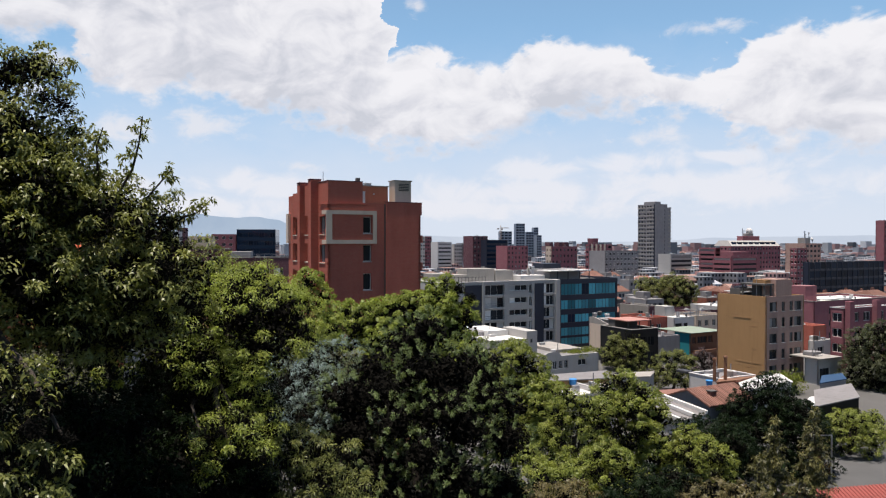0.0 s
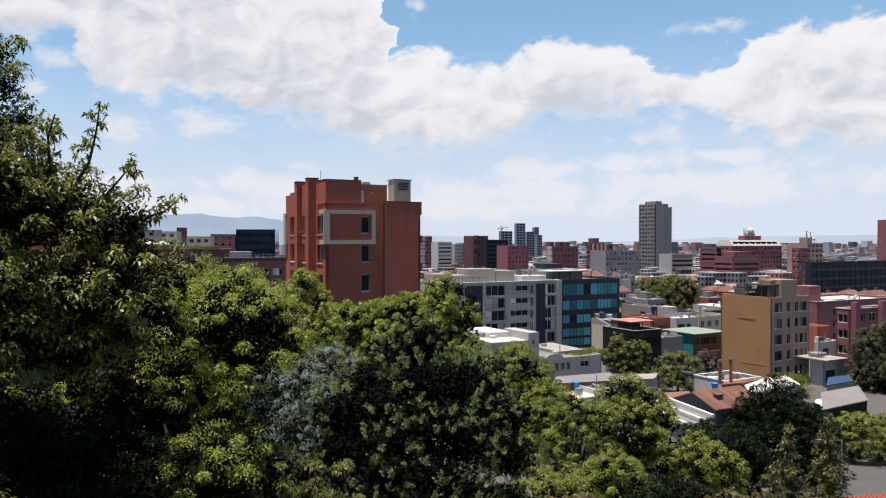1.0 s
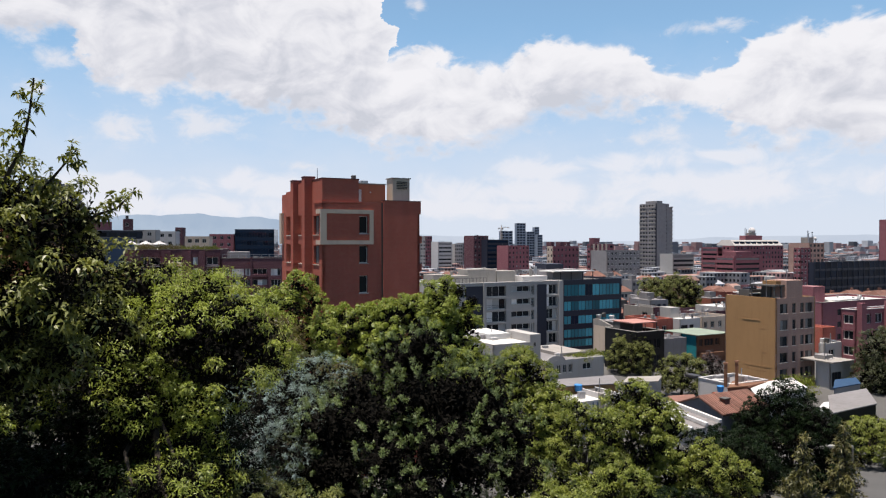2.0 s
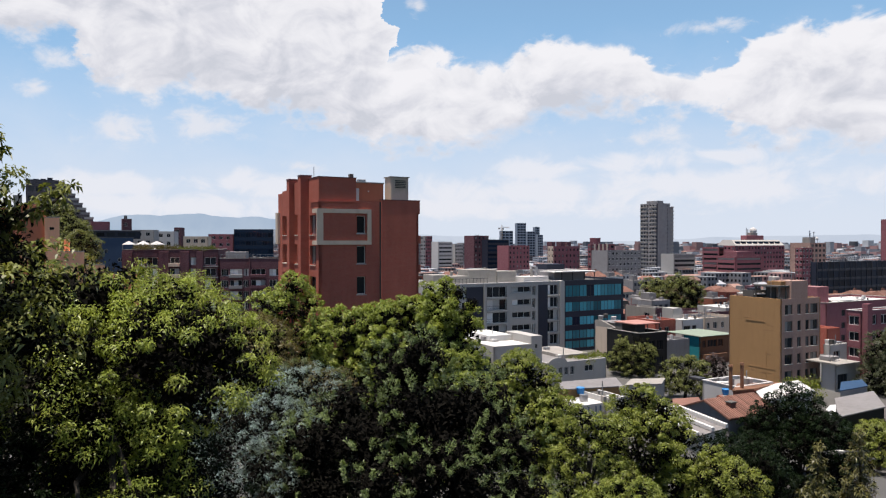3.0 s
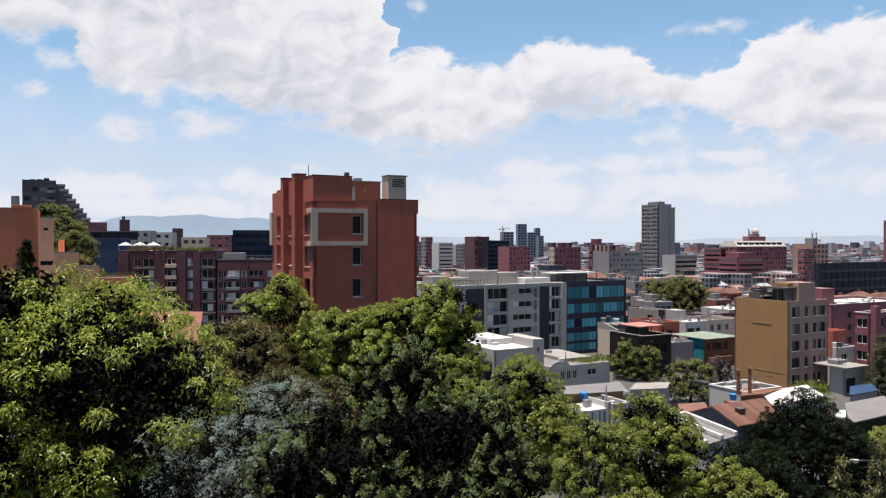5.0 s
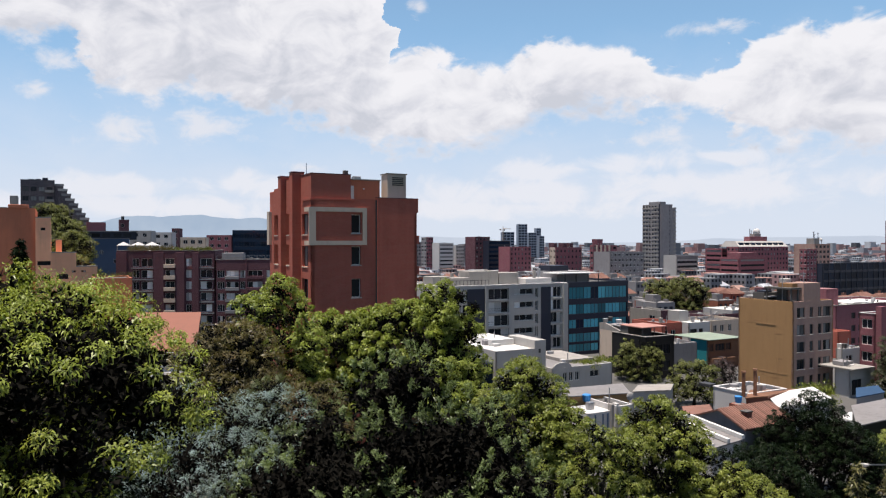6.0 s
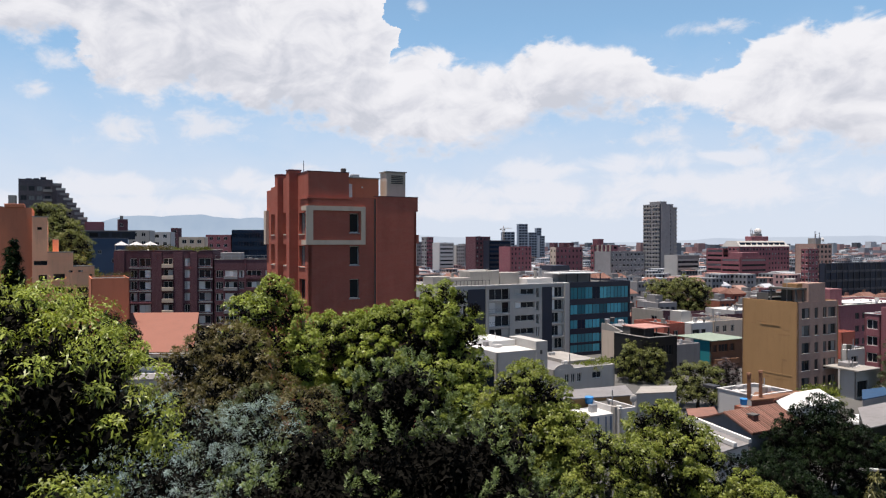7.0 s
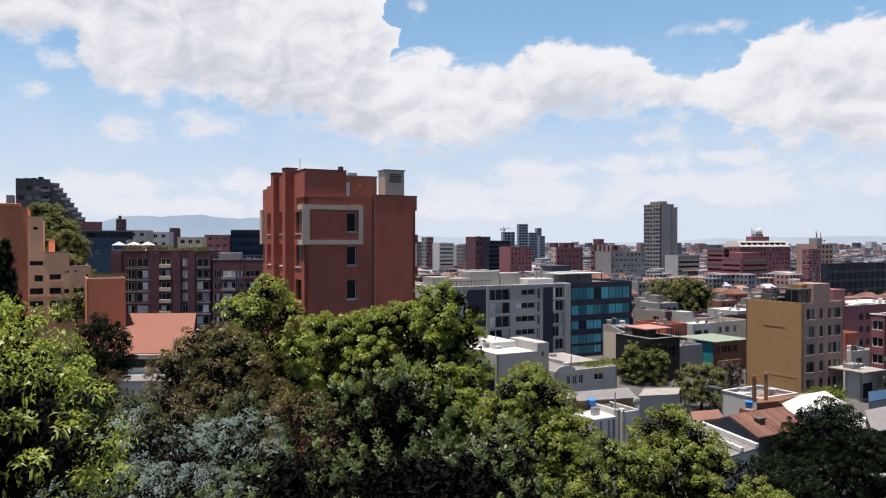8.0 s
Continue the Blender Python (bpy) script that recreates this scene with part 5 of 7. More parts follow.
terraced_flats()
building("pale_tower", (-180.35, 311.23), 10, 2.8, 9, 41.33 - 10, CONCRETE, "pale concrete flats on the hill", front=[(0.6, 20 + 3 * k, 2, 1.4) for k in range(3)], roof_mat=DARK_ROOF)
b = building("blue_house", (-105.8, 226.4), 0, 10.85, 14, 23.0 - 0, BLUE_WALL, "slate-blue rendered house with a dark top storey", roof_mat=DARK_ROOF, front=[(2.6, 18.4, 1.0, 1.1), (6.4, 15.6, 1.6, 1.2)], cap=CONCRETE)
part("top_storey", boxes((-1.3, 1.3, 22.7, 13.0, 13.0, 25.1)), DARK_PANEL, b)
part("roof_slab", boxes((-1.6, 0.9, 25.103, 13.4, 13.4, 25.4)), GREY_WALL, b)
for x in (0.5, 3.4, 6.5, 9.3):
    part("window_band", boxes((x, 1.22, 23.5, x + 2.2, 1.297, 24.6)), PANE, b)
building("dark_house", (-115.2, 233.0), 0, 5.0, 14, 21.9, DARK_ROOF, "dark timber house on the slope", roof_mat=DARK_ROOF, front=[(0.5, 12, 2, 1.2)])
building("pink_house", (-114.6, 242.5), 6, 5.5, 10, 28.4 - 6, PINK_BRICK, "pink rendered house on the hillside", roof_mat=SALMON_ROOF, front=[(1, 10, 2, 1.3)])
building("brown_tower", (-130.33, 301.23), 4, 3.51, 5, 31.03 - 4, BROWN_BRICK, "small brown brick tower", roof_mat=DARK_ROOF, front=[(0.6, 12 + 3 * k, 1.2, 1.4) for k in range(6)])
for k, (xl, xr, yt, dd, mt, lab) in enumerate(((224, 262, 408, 255, PALE_RENDER, "pale rendered flats"), (264, 300, 411, 270, WHITE_PAINT, "white rendered flats"), (300, 313, 404, 300, BROWN_BRICK, "narrow brown brick flats"),
                                                (314, 360, 420, 240, BEIGE_BAND, "beige house with a flat roof"), (362, 408, 416, 300, PINK_BRICK, "pinkish brick flats"))):
    x, y = (xl - 787) / 1292 * dd, 11.2 + dd
    w = (xr - xl) / 1292 * dd * 0.95
    ht = 22 - (yt - 428.5) / 1292 * dd
    building("hillside_flats", (x, y), 0, w, 8, ht, mt, lab + " on the far slope", turn=10, front=[(s, ht - 2.2 - 2.9 * j, 1.4, 1.3) for j in range(3) for s in spread(w, max(1, int(w / 2.6)), 1.4)], roof_mat=WHITE_ROOF if k % 2 else DARK_ROOF)
w = 16.25
building("dark_glass_office", (-87.93, 311.23), 0, w, 14, 26.93, NAVY_PANE, "dark navy glass office block", turn=6, roof_mat=DARK_ROOF, front=[(s, 26.93 - 3.4 - 3.4 * j, w / 7 - 0.4, 1.9) for j in range(4) for s in spread(w, 7, w / 7 - 0.4)],
         front_kw=dict(fmat=FRAME_DARK, gmat=NAVY_PANE, recess=0.1, bar=0.05))
for k, (px, py) in enumerate(((-80.4, 191.5), (-77.1, 192.5), (-73.2, 191.5))):
    t = thing("canopy_tent", px, py, 19.4, 10 * k, "white pyramid tent on a roof terrace", "tent", "roof tents")
    bm = bmesh.new()
    bmesh.ops.create_cone(bm, cap_ends=True, segments=4, radius1=1.9, radius2=0.05, depth=0.9, matrix=Matrix.Translation((0, 0, 2.2)))
    part("canopy", bm, WHITE_PAINT, t)
    for sx in (-1.6, 1.6):
        for sy in (-0.1, 0.1):
            part("post", boxes((sx - 0.05, sy - 0.05, 0, sx + 0.05, sy + 0.05, 1.7)), METAL, t)


# ---- the middle distance ----
def far_block(name, corner, lu, lv, top, mat, label, rows, cols, left_cols=0, base=-12.0, gmat=None, w=0.62, hh=0.5, roof_mat=None, left_mat=None, fmat=None, pitch=3.0, seed=1, turn=GRID):
    h = top - base
    cw = lu / cols
    front = [(k * cw + cw * (1 - w) / 2, h - pitch * (j + 1) + pitch * 0.2, cw * w, pitch * hh) for j in range(rows) for k in range(cols)]
    left = []
    if left_cols:
        lw = lv / left_cols
        left = [(k * lw + lw * (1 - w) / 2, h - pitch * (j + 1) + pitch * 0.2, lw * w, pitch * hh) for j in range(rows) for k in range(left_cols)]
    kw = dict(recess=0.2, fmat=fmat or FRAME_DARK, gmat=gmat, leaves=1, bar=0.12, alt=None if gmat else PALE_PANE, alt_share=0.35, seed=seed)
    return building(name, corner, base, lu, lv, h, mat, label, front=front, left=left, depth=0.4, roof_mat=roof_mat or DARK_ROOF, left_mat=left_mat, front_kw=kw, left_kw=kw, turn=turn, clutter=6)


# the tall grey tower
lv = 18.91
b = far_block("grey_tower", (165.87, 571.23), 12.98, lv, 51.19, GREY_WALL, "tall grey concrete apartment tower with stacked balconies", 20, 1, left_cols=6, left_mat=GREY_WALL, w=0.62, hh=0.45, pitch=3.05)
hT = 51.19 + 12
for j in range(20):
    zf = hT - 3.05 * (j + 1)
    part("balcony", boxes((-0.55, 1.0, zf - 0.25, -0.004, lv * 0.44, zf + 0.75)), CONCRETE, b)
    part("balcony", boxes((-0.55, lv * 0.56, zf - 0.25, -0.004, lv - 0.4, zf + 0.75)), CONCRETE, b)
    part("floor_slab", boxes((12.98 + 0.9, -0.3, zf - 0.3, 16.9, -0.004, zf + 0.7)), CONCRETE, b)
part("side_bay", boxes((12.98 + 0.004, 0.0, 0, 16.56, 9.0, hT - 2.6)), GREY_WALL, b)
part("core_wall", boxes((0.3, -0.35, 0, 9.6, -0.004, hT - 0.2)), GREY_WALL, b)
part("dark_slot", boxes((-0.3, 0.0, 0, -0.004, 1.0, hT)), DARK_PANEL, b)
part("crown", boxes((1.0, 1.0, hT + 0.004, 7.0, lv * 0.7, hT + 2.0), bevel=0.1), GREY_WALL, b)

# pink brick complex
b = far_block("pink_complex", (184.13, 466.23), 46.97, 9.1, 18.94, PINK_BRICK, "pink brick office complex with a row of roof dormers", 10, 16, left_cols=3, left_mat=PINK_BRICK, w=0.5, hh=0.45)
lu, ht = 46.97, 18.94 + 12
bm = bmesh.new()
vs = [bm.verts.new(p) for p in ((0, -0.2, ht), (lu, -0.2, ht), (lu - 1.5, 3.5, ht + 3.6), (1.0, 3.5, ht + 3.6), (0, 14, ht), (lu, 14, ht), (lu - 1.5, 11, ht + 3.6), (1.0, 11, ht + 3.6))]
for q in ((0, 1, 2, 3), (5, 4, 7, 6), (3, 2, 6, 7), (0, 3, 7, 4), (1, 5, 6, 2)):
    bm.faces.new([vs[i] for i in q])
bmesh.ops.recalc_face_normals(bm, faces=bm.faces)
part("mansard_roof", bm, PALE_RENDER, b)
for k in range(8):
    a = 2.0 + k * (lu - 4) / 8
    part("dormer", boxes((a, 0.9, ht + 1.0, a + (lu - 4) / 8 * 0.7, 3.0, ht + 2.6)), NAVY_PANE, b)
part("roof_room", boxes((lu * 0.36, 5, ht + 3.6, lu * 0.7, 10, ht + 6.5), bevel=0.1), PINK_BRICK, b)
part("roof_room", boxes((lu * 0.46, 6, ht + 6.5, lu * 0.6, 9, ht + 8.3), bevel=0.1), CONCRETE, b)
for k, x in enumerate((0.40, 0.43, 0.50)):
    part("aerial", boxes((lu * x, 7, ht + 6.4, lu * x + 0.35, 7.35, ht + 11.5 - k)), METAL, b)
bm = bmesh.new()
bmesh.ops.create_uvsphere(bm, u_segments=14, v_segments=8, radius=2.3, matrix=Matrix.Translation((lu * 0.55, 7.5, ht + 9.6)))
part("radome", bm, WHITE_PAINT, b, "white dome on the roof room")
b = far_block("pink_wing", (172.34, 436.23), 23.93, 14, 12.89, PINK_BRICK, "stepped pink brick wing with ribbon windows", 10, 1, left_cols=1, w=0.86, hh=0.42)
part("roof_step", boxes((5.0, 3.0, 24.4, 19.0, 12.0, 27.6), bevel=0.05), PINK_BRICK, b)
b = far_block("pink_wing", (179.64, 481.23), 6, 13.86, 17.75, PINK_BRICK, "pink brick side wing with ribbon windows", 11, 1, left_cols=1, w=0.86, hh=0.45)
# brick twins and the black glass office
far_block("brick_tower_block", (194.7, 401.23), 8.48, 4.35, 18.16, PINK_BRICK, "brick apartment tower with white window bays", 9, 3, left_cols=2, fmat=FRAME_WHITE)
b = far_block("brick_tower_block", (219.3, 441.23), 14.21, 14, 20.77, ROSE_BRICK, "taller brick apartment tower with roof aerials", 10, 4)
part("roof_room", boxes((2, 2, 20.77 + 12, 7, 7, 23.1 + 13)), CONCRETE, b)
for x, y, hh in ((1.5, 1.5, 6.0), (3.0, 3.0, 7.5), (6.2, 2.4, 6.8), (9.0, 4.0, 4.0)):
    part("aerial", boxes((x, y, 32.5, x + 0.3, y + 0.3, 32.7 + hh), (x - 0.8, y, 32.2 + hh, x + 1.1, y + 0.25, 32.45 + hh)), METAL, b)
bm = bmesh.new()
bmesh.ops.create_cone(bm, cap_ends=True, segments=14, radius1=1.3, radius2=0.2, depth=0.7, matrix=Matrix.Translation((10.5, 3.0, 35.4)) @ Matrix.Rotation(1.3, 4, "X"))
part("dish", bm, WHITE_PAINT, b)
part("dish_mast", boxes((10.4, 3.0, 32.5, 10.6, 3.2, 35.2)), METAL, b)
far_block("black_office", (131.11, 261.23), 44.9, 2.5, 14.49, DARK_PANEL, "black glass office block with a pale roof edge", 5, 14, base=-3, gmat=NAVY_PANE, w=0.94, hh=0.82, roof_mat=CONCRETE, pitch=3.2)
far_block("red_edge_tower", (297.0, 491.23), 8, 6, 36.24, PINK_BRICK, "red brick tower at the edge of the town", 10, 4)
# centre: red towers, grey block, offices
b = far_block("red_tower", (88.17, 441.23), 18.14, 3.09, 20.11, PINK_BRICK, "red brick tower with pale pilasters", 10, 5, left_cols=1)
for k in range(4):
    part("pilaster", boxes((2.0 + 3.2 * k, -0.5, 0, 3.0 + 3.2 * k, -0.004, 20.11 + 12)), BEIGE_BAND, b)
bm = bmesh.new()
bmesh.ops.create_cone(bm, cap_ends=True, segments=20, radius1=3.0, radius2=3.3, depth=4, matrix=Matrix.Translation((8, 6, 20.11 + 13.6)))
part("roof_drum", bm, PINK_BRICK, b)
far_block("grey_flats", (91.32, 411.23), 24.67, 14, 16.52, GREY_WALL, "pale grey flats with a grid of windows", 12, 9, w=0.55, hh=0.5, fmat=FRAME_WHITE)
b = far_block("red_brick_flats", (55.19, 371.23), 16.51, 5.13, 19.29, PINK_BRICK, "red brick flats with roof rooms", 8, 7, left_cols=2, left_mat=BEIGE_BAND, w=0.4, hh=0.4)
for a in (1, 7, 11):
    part("roof_room", boxes((a, 3, 19.29 + 11.5, a + 2.2, 7, 19.29 + 14.2)), BROWN_BRICK, b)
far_block("pale_office", (153.37, 491.23), 19.66, 12, 13.2, PALE_RENDER, "pale office block with blue window bands", 8, 1, w=0.94, hh=0.5)
b = far_block("dark_office", (21.2, 511.23), 11.8, 14, 25.61, BROWN_BRICK, "dark brown office block", 9, 4, w=0.5)
far_block("banded_office", (30.25, 507.23), 17.37, 14, 22.89, DARK_PANEL, "dark glass office with pale floor bands", 8, 1, w=0.96, hh=0.6, gmat=NAVY_PANE)
far_block("red_flats", (42.5, 481.23), 16.29, 14, 18.84, PINK_BRICK, "red brick flats, four-square and plain", 6, 6, w=0.4)
far_block("white_flats", (-4.03, 571.23), 12.36, 12, 21.28, WHITE_PAINT, "white banded flats far off", 9, 1, w=0.9, hh=0.4)
far_block("violet_tower", (-15.02, 611.23), 6.26, 9.45, 25.88, PINK_BRICK, "dark red brick tower with a roof mast", 9, 3, left_cols=2, left_mat=GREY_WALL)
far_block("grey_slab", (-24.47, 651.23), 5.52, 12, 22.18, GREY_WALL, "grey slab block", 9, 3)
far_block("pale_slab", (9.9, 631.23), 7.72, 12, 19.29, PALE_RENDER, "pale slab block", 9, 4)
far_block("pale_slab", (18.2, 691.23), 9.75, 12, 20.09, GREY_WALL, "grey slab block far off", 9, 4)
for xl, xr, yt, dd in ((918, 934, 397, 900), (936, 950, 412, 930), (950, 958, 404, 960), (955, 964, 418, 940), (890, 911, 411, 880), (768, 776, 436, 900)):
    x, w = (xl - 787) / 1292 * dd, (xr - xl) / 1292 * dd
    far_block("far_tower", (x, 11.2 + dd), w, 12, 22 - (yt - 428.5) / 1292 * dd, BLUE_GREY, "blue-grey office tower far off", 14, 3, gmat=NAVY_PANE, w=0.8, hh=0.6, turn=8, pitch=3.3)


def tower_crane(x, y, z0, top):
    """A tower crane far off: lattice mast, jib, counter-jib, cab and ties."""
    t = thing("tower_crane", x, y, z0, 35, "pale yellow tower crane beside far office towers", "crane")
    h = top - z0
    legs = [(sx, sy, 0, sx + 0.3, sy + 0.3, h) for sx in (-0.9, 0.6) for sy in (-0.9, 0.6)]
    part("mast", boxes(*legs, *[(-0.9, -0.9, 2.0 * k, 0.9, 0.9, 2.0 * k + 0.2) for k in range(int(h / 2))]), BEIGE_BAND, t)
    part("jib", boxes((0, -0.5, h, 13, 0.5, h + 0.3), (0, -0.15, h + 1.2, 12, 0.15, h + 1.4), *[(1.2 * k, -0.12, h + 0.3, 1.2 * k + 0.2, 0.12, h + 1.2) for k in range(10)]), BEIGE_BAND, t)
    part("counter_jib", boxes((-5, -0.5, h, -0.01, 0.5, h + 0.3)), BEIGE_BAND, t)
    part("counterweight", boxes((-5, -0.7, h - 1.4, -3.4, 0.7, h - 0.01), bevel=0.05), CONCRETE, t)
    part("cab", boxes((0.95, -1.0, h - 1.9, 2.2, 0.4, h - 0.02), bevel=0.05), NAVY_PANE, t)
    part("peak", boxes((-0.3, -0.3, h + 0.3, 0.3, 0.3, h + 3.6)), BEIGE_BAND, t)


tower_crane(70.5, 891.0, -12.0, 37.5)


# ---- the carpet of houses ----
def clear_of(x, y):
    """True where no larger building stands."""
    for o in bpy.data.objects:
        if o.parent is None and o.type == "EMPTY":
            dx, dy = x - o.matrix_world.translation.x, y - o.matrix_world.translation.y
            if -9 < dx < 12 and -6 < dy < 14:
                return False
    return True


def house_meshes():
    """Two sets of town houses, low and three to five storeys high: walls with openings, roof, and a near-black inner
    box for dim rooms.
    """
    rng = random.Random(5)
    meshes = []
    tints = ((RED_BRICK, CLAY_TILE), (PINK_BRICK, CLAY_TILE), (PALE_RENDER, CLAY_TILE), (WHITE_PAINT, SHEET_ROOF), (ORANGE_BRICK, SHEET_ROOF), (BEIGE_BAND, DARK_ROOF), (GREY_WALL, SHEET_ROOF), (BROWN_BRICK, CLAY_TILE))
    for tall in (False, True):
        for k, (wm, rm) in enumerate(tints):
            L, W, H = rng.uniform(5.5, 9), rng.uniform(5.5, 8), rng.uniform(11.0, 16.5) if tall else rng.uniform(5.0, 8.0)
            ops = [(a, z, 1.3, 1.3) for z in np.arange(H - 2.2, 0.8, -2.7) for a in spread(L, 3, 1.3)]
            side_ops = [(a, z, 1.2, 1.3) for z in np.arange(H - 2.2, 0.8, -2.7) for a in spread(W, 2, 1.2)] if k % 2 else ()
            wme, sme = mesh_of(wall_bm(L, H, ops, 0.25, "front"), "wall"), wall_bm(W, H, side_ops, 0.25, "left")
            box(sme, L - 0.05, 0.25, 0, L, W, H)
            box(sme, 0.25, W - 0.05, 0, L - 0.06, W, H)
            sme = mesh_of(sme, "wall")
            wme.materials.append(wm), sme.materials.append(wm)
            bm = bmesh.new()
            if rm is CLAY_TILE:
                vs = [bm.verts.new(p) for p in ((-0.4, -0.4, H), (L + 0.4, -0.4, H), (L + 0.4, W + 0.4, H), (-0.4, W + 0.4, H), (1.0, W / 2, H + 2.0), (L - 1.0, W / 2, H + 2.0))]
                for q in ((0, 1, 5, 4), (2, 3, 4, 5), (0, 4, 3), (1, 2, 5), (3, 2, 1, 0)):
                    bm.faces.new([vs[i] for i in q])
                box(bm, L * 0.62, W * 0.55, H + 0.8, L * 0.72, W * 0.65, H + 2.6)
            else:
                box(bm, 0, 0, H, L, W, H + 0.25)
                box(bm, L * 0.3, W * 0.4, H + 0.25, L * 0.7, W * 0.8, H + 2.0)
                box(bm, L * 0.1, W * 0.1, H + 0.25, L * 0.2, W * 0.2, H + 1.1)
                box(bm, L * 0.78, W * 0.2, H + 0.25, L * 0.9, W * 0.35, H + 0.9)
            rme = mesh_of(bm, "roof")
            rme.materials.append(rm)
            # near-black box: the dimness behind the openings is its colour
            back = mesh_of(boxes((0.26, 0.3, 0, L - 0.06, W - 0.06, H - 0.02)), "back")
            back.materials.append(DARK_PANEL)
            meshes.append((wme, sme, rme, back, "four-storey" if tall else "two-storey", str(wm.name).replace("_", " "), str(rm.name).replace("_", " ")))
    return meshes


def scatter_houses():
    rng = random.Random(11)
    meshes = house_meshes()
    count = 0
    for j in range(22):
        y = 188 + j * 13
        for i in range(-8, 30):
            x = i * 10 + rng.uniform(-2, 2) + j * 4
            if not -0.15 < x / y < 0.64 or (x < -20 and y < 250) or count >= 300 or rng.random() < 0.1 or not clear_of(x, y):
                continue
            w, s, r, back, storeys, wn, rn = meshes[rng.randrange(8) + (8 if y > 255 and x / y < 0.27 and rng.random() < 0.8 else 0)]
            yy = y + rng.uniform(-4, 4)
            t = thing("town_house", x, yy, hill(x, yy) - rng.uniform(0.2, 1.6), GRID + rng.choice((0, 0, 90, -90)), "%s %s house with a %s" % (storeys, wn, rn if "roof" in rn else rn + " roof"), "house", "town houses")
            part("wall", w, None, t), part("wall", s, None, t), part("roof", r, None, t), part("back", back, None, t)
            count += 1
    # farther off: one uncounted mass of roofs and walls to the horizon, in haze-paled colours
    for name, wm, rm, n, seed in (("far_houses", HAZED_ROSE, HAZED_TILE, 2300, 1), ("far_houses", HAZED_PALE, HAZED_SHEET, 2300, 2), ("far_houses", HAZED_GREY, HAZED_SHEET, 2300, 3), ("far_houses", HAZED_DARK, HAZED_TILE, 1200, 4)):
        rg = random.Random(seed)
        vs, fs, mi = [], [], []
        for _ in range(n):
            y = 400 * (4300 / 400) ** (rg.random() ** 1.2)
            x = rg.uniform(-0.70, 0.72) * y
            if not -0.13 < x / y < 0.75 and y < 700:
                continue
            L, W = rg.uniform(6, 12) * (0.8 + y / 1500), rg.uniform(6, 10) * (0.8 + y / 1500)
            H = rg.choice((6, 7, 8, 9, 11, 13, 15)) if rg.random() < 0.9 or y < 1300 else rg.uniform(14, 22) + 14 * rg.random() ** 3
            a = radians(GRID)
            c, s = math.cos(a), math.sin(a)
            z = hill(x, y)
            k = len(vs)
            flat = H > 12 or rg.random() < 0.4
            for px, py in ((0, 0), (L, 0), (L, W), (0, W)):
                vs.append((x + c * px - s * py, y + s * px + c * py, z - 1))
            for px, py in ((0, 0), (L, 0), (L, W), (0, W)):
                vs.append((x + c * px - s * py, y + s * px + c * py, z + H))
            for px, py in ((L * 0.1, W / 2), (L * 0.9, W / 2)):
                vs.append((x + c * px - s * py, y + s * px + c * py, z + H + (0.01 if flat else 2.0)))
            fs += [(k, k + 1, k + 5, k + 4), (k + 1, k + 2, k + 6, k + 5), (k + 2, k + 3, k + 7, k + 6), (k + 3, k, k + 4, k + 7)]
            fs += [(k + 4, k + 5, k + 9, k + 8), (k + 6, k + 7, k + 8, k + 9), (k + 7, k + 4, k + 8), (k + 5, k + 6, k + 9)]
            mi += [0] * 4 + [1] * 4
            if y < 1100:   # window openings as dark panes set on the two near walls
                for wall_k, run in ((0, L), (3, W)):
                    for zz in np.arange(H - 2.0, 1.0, -3.0):
                        for c0 in np.arange(0.9, run - 1.6, 2.6):
                            k = len(vs)
                            for u, dz in ((c0, 0), (c0 + 1.3, 0), (c0 + 1.3, 1.4), (c0, 1.4)):
                                px, py = (u, -0.05) if wall_k == 0 else (-0.05, u)
                                vs.append((x + c * px - s * py, y + s * px + c * py, z + float(zz) + dz))
                            fs.append((k, k + 1, k + 2, k + 3) if wall_k == 0 else (k + 3, k + 2, k + 1, k))
                            mi.append(2)
        me = bpy.data.meshes.new(name)
        me.from_pydata(vs, [], fs)
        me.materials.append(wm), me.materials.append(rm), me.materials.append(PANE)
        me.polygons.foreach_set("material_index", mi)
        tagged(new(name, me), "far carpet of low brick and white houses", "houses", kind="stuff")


scatter_houses()

# ---- trees ----
def unit(v):
    return v / (np.linalg.norm(v, axis=1)[:, None] + 1e-9)


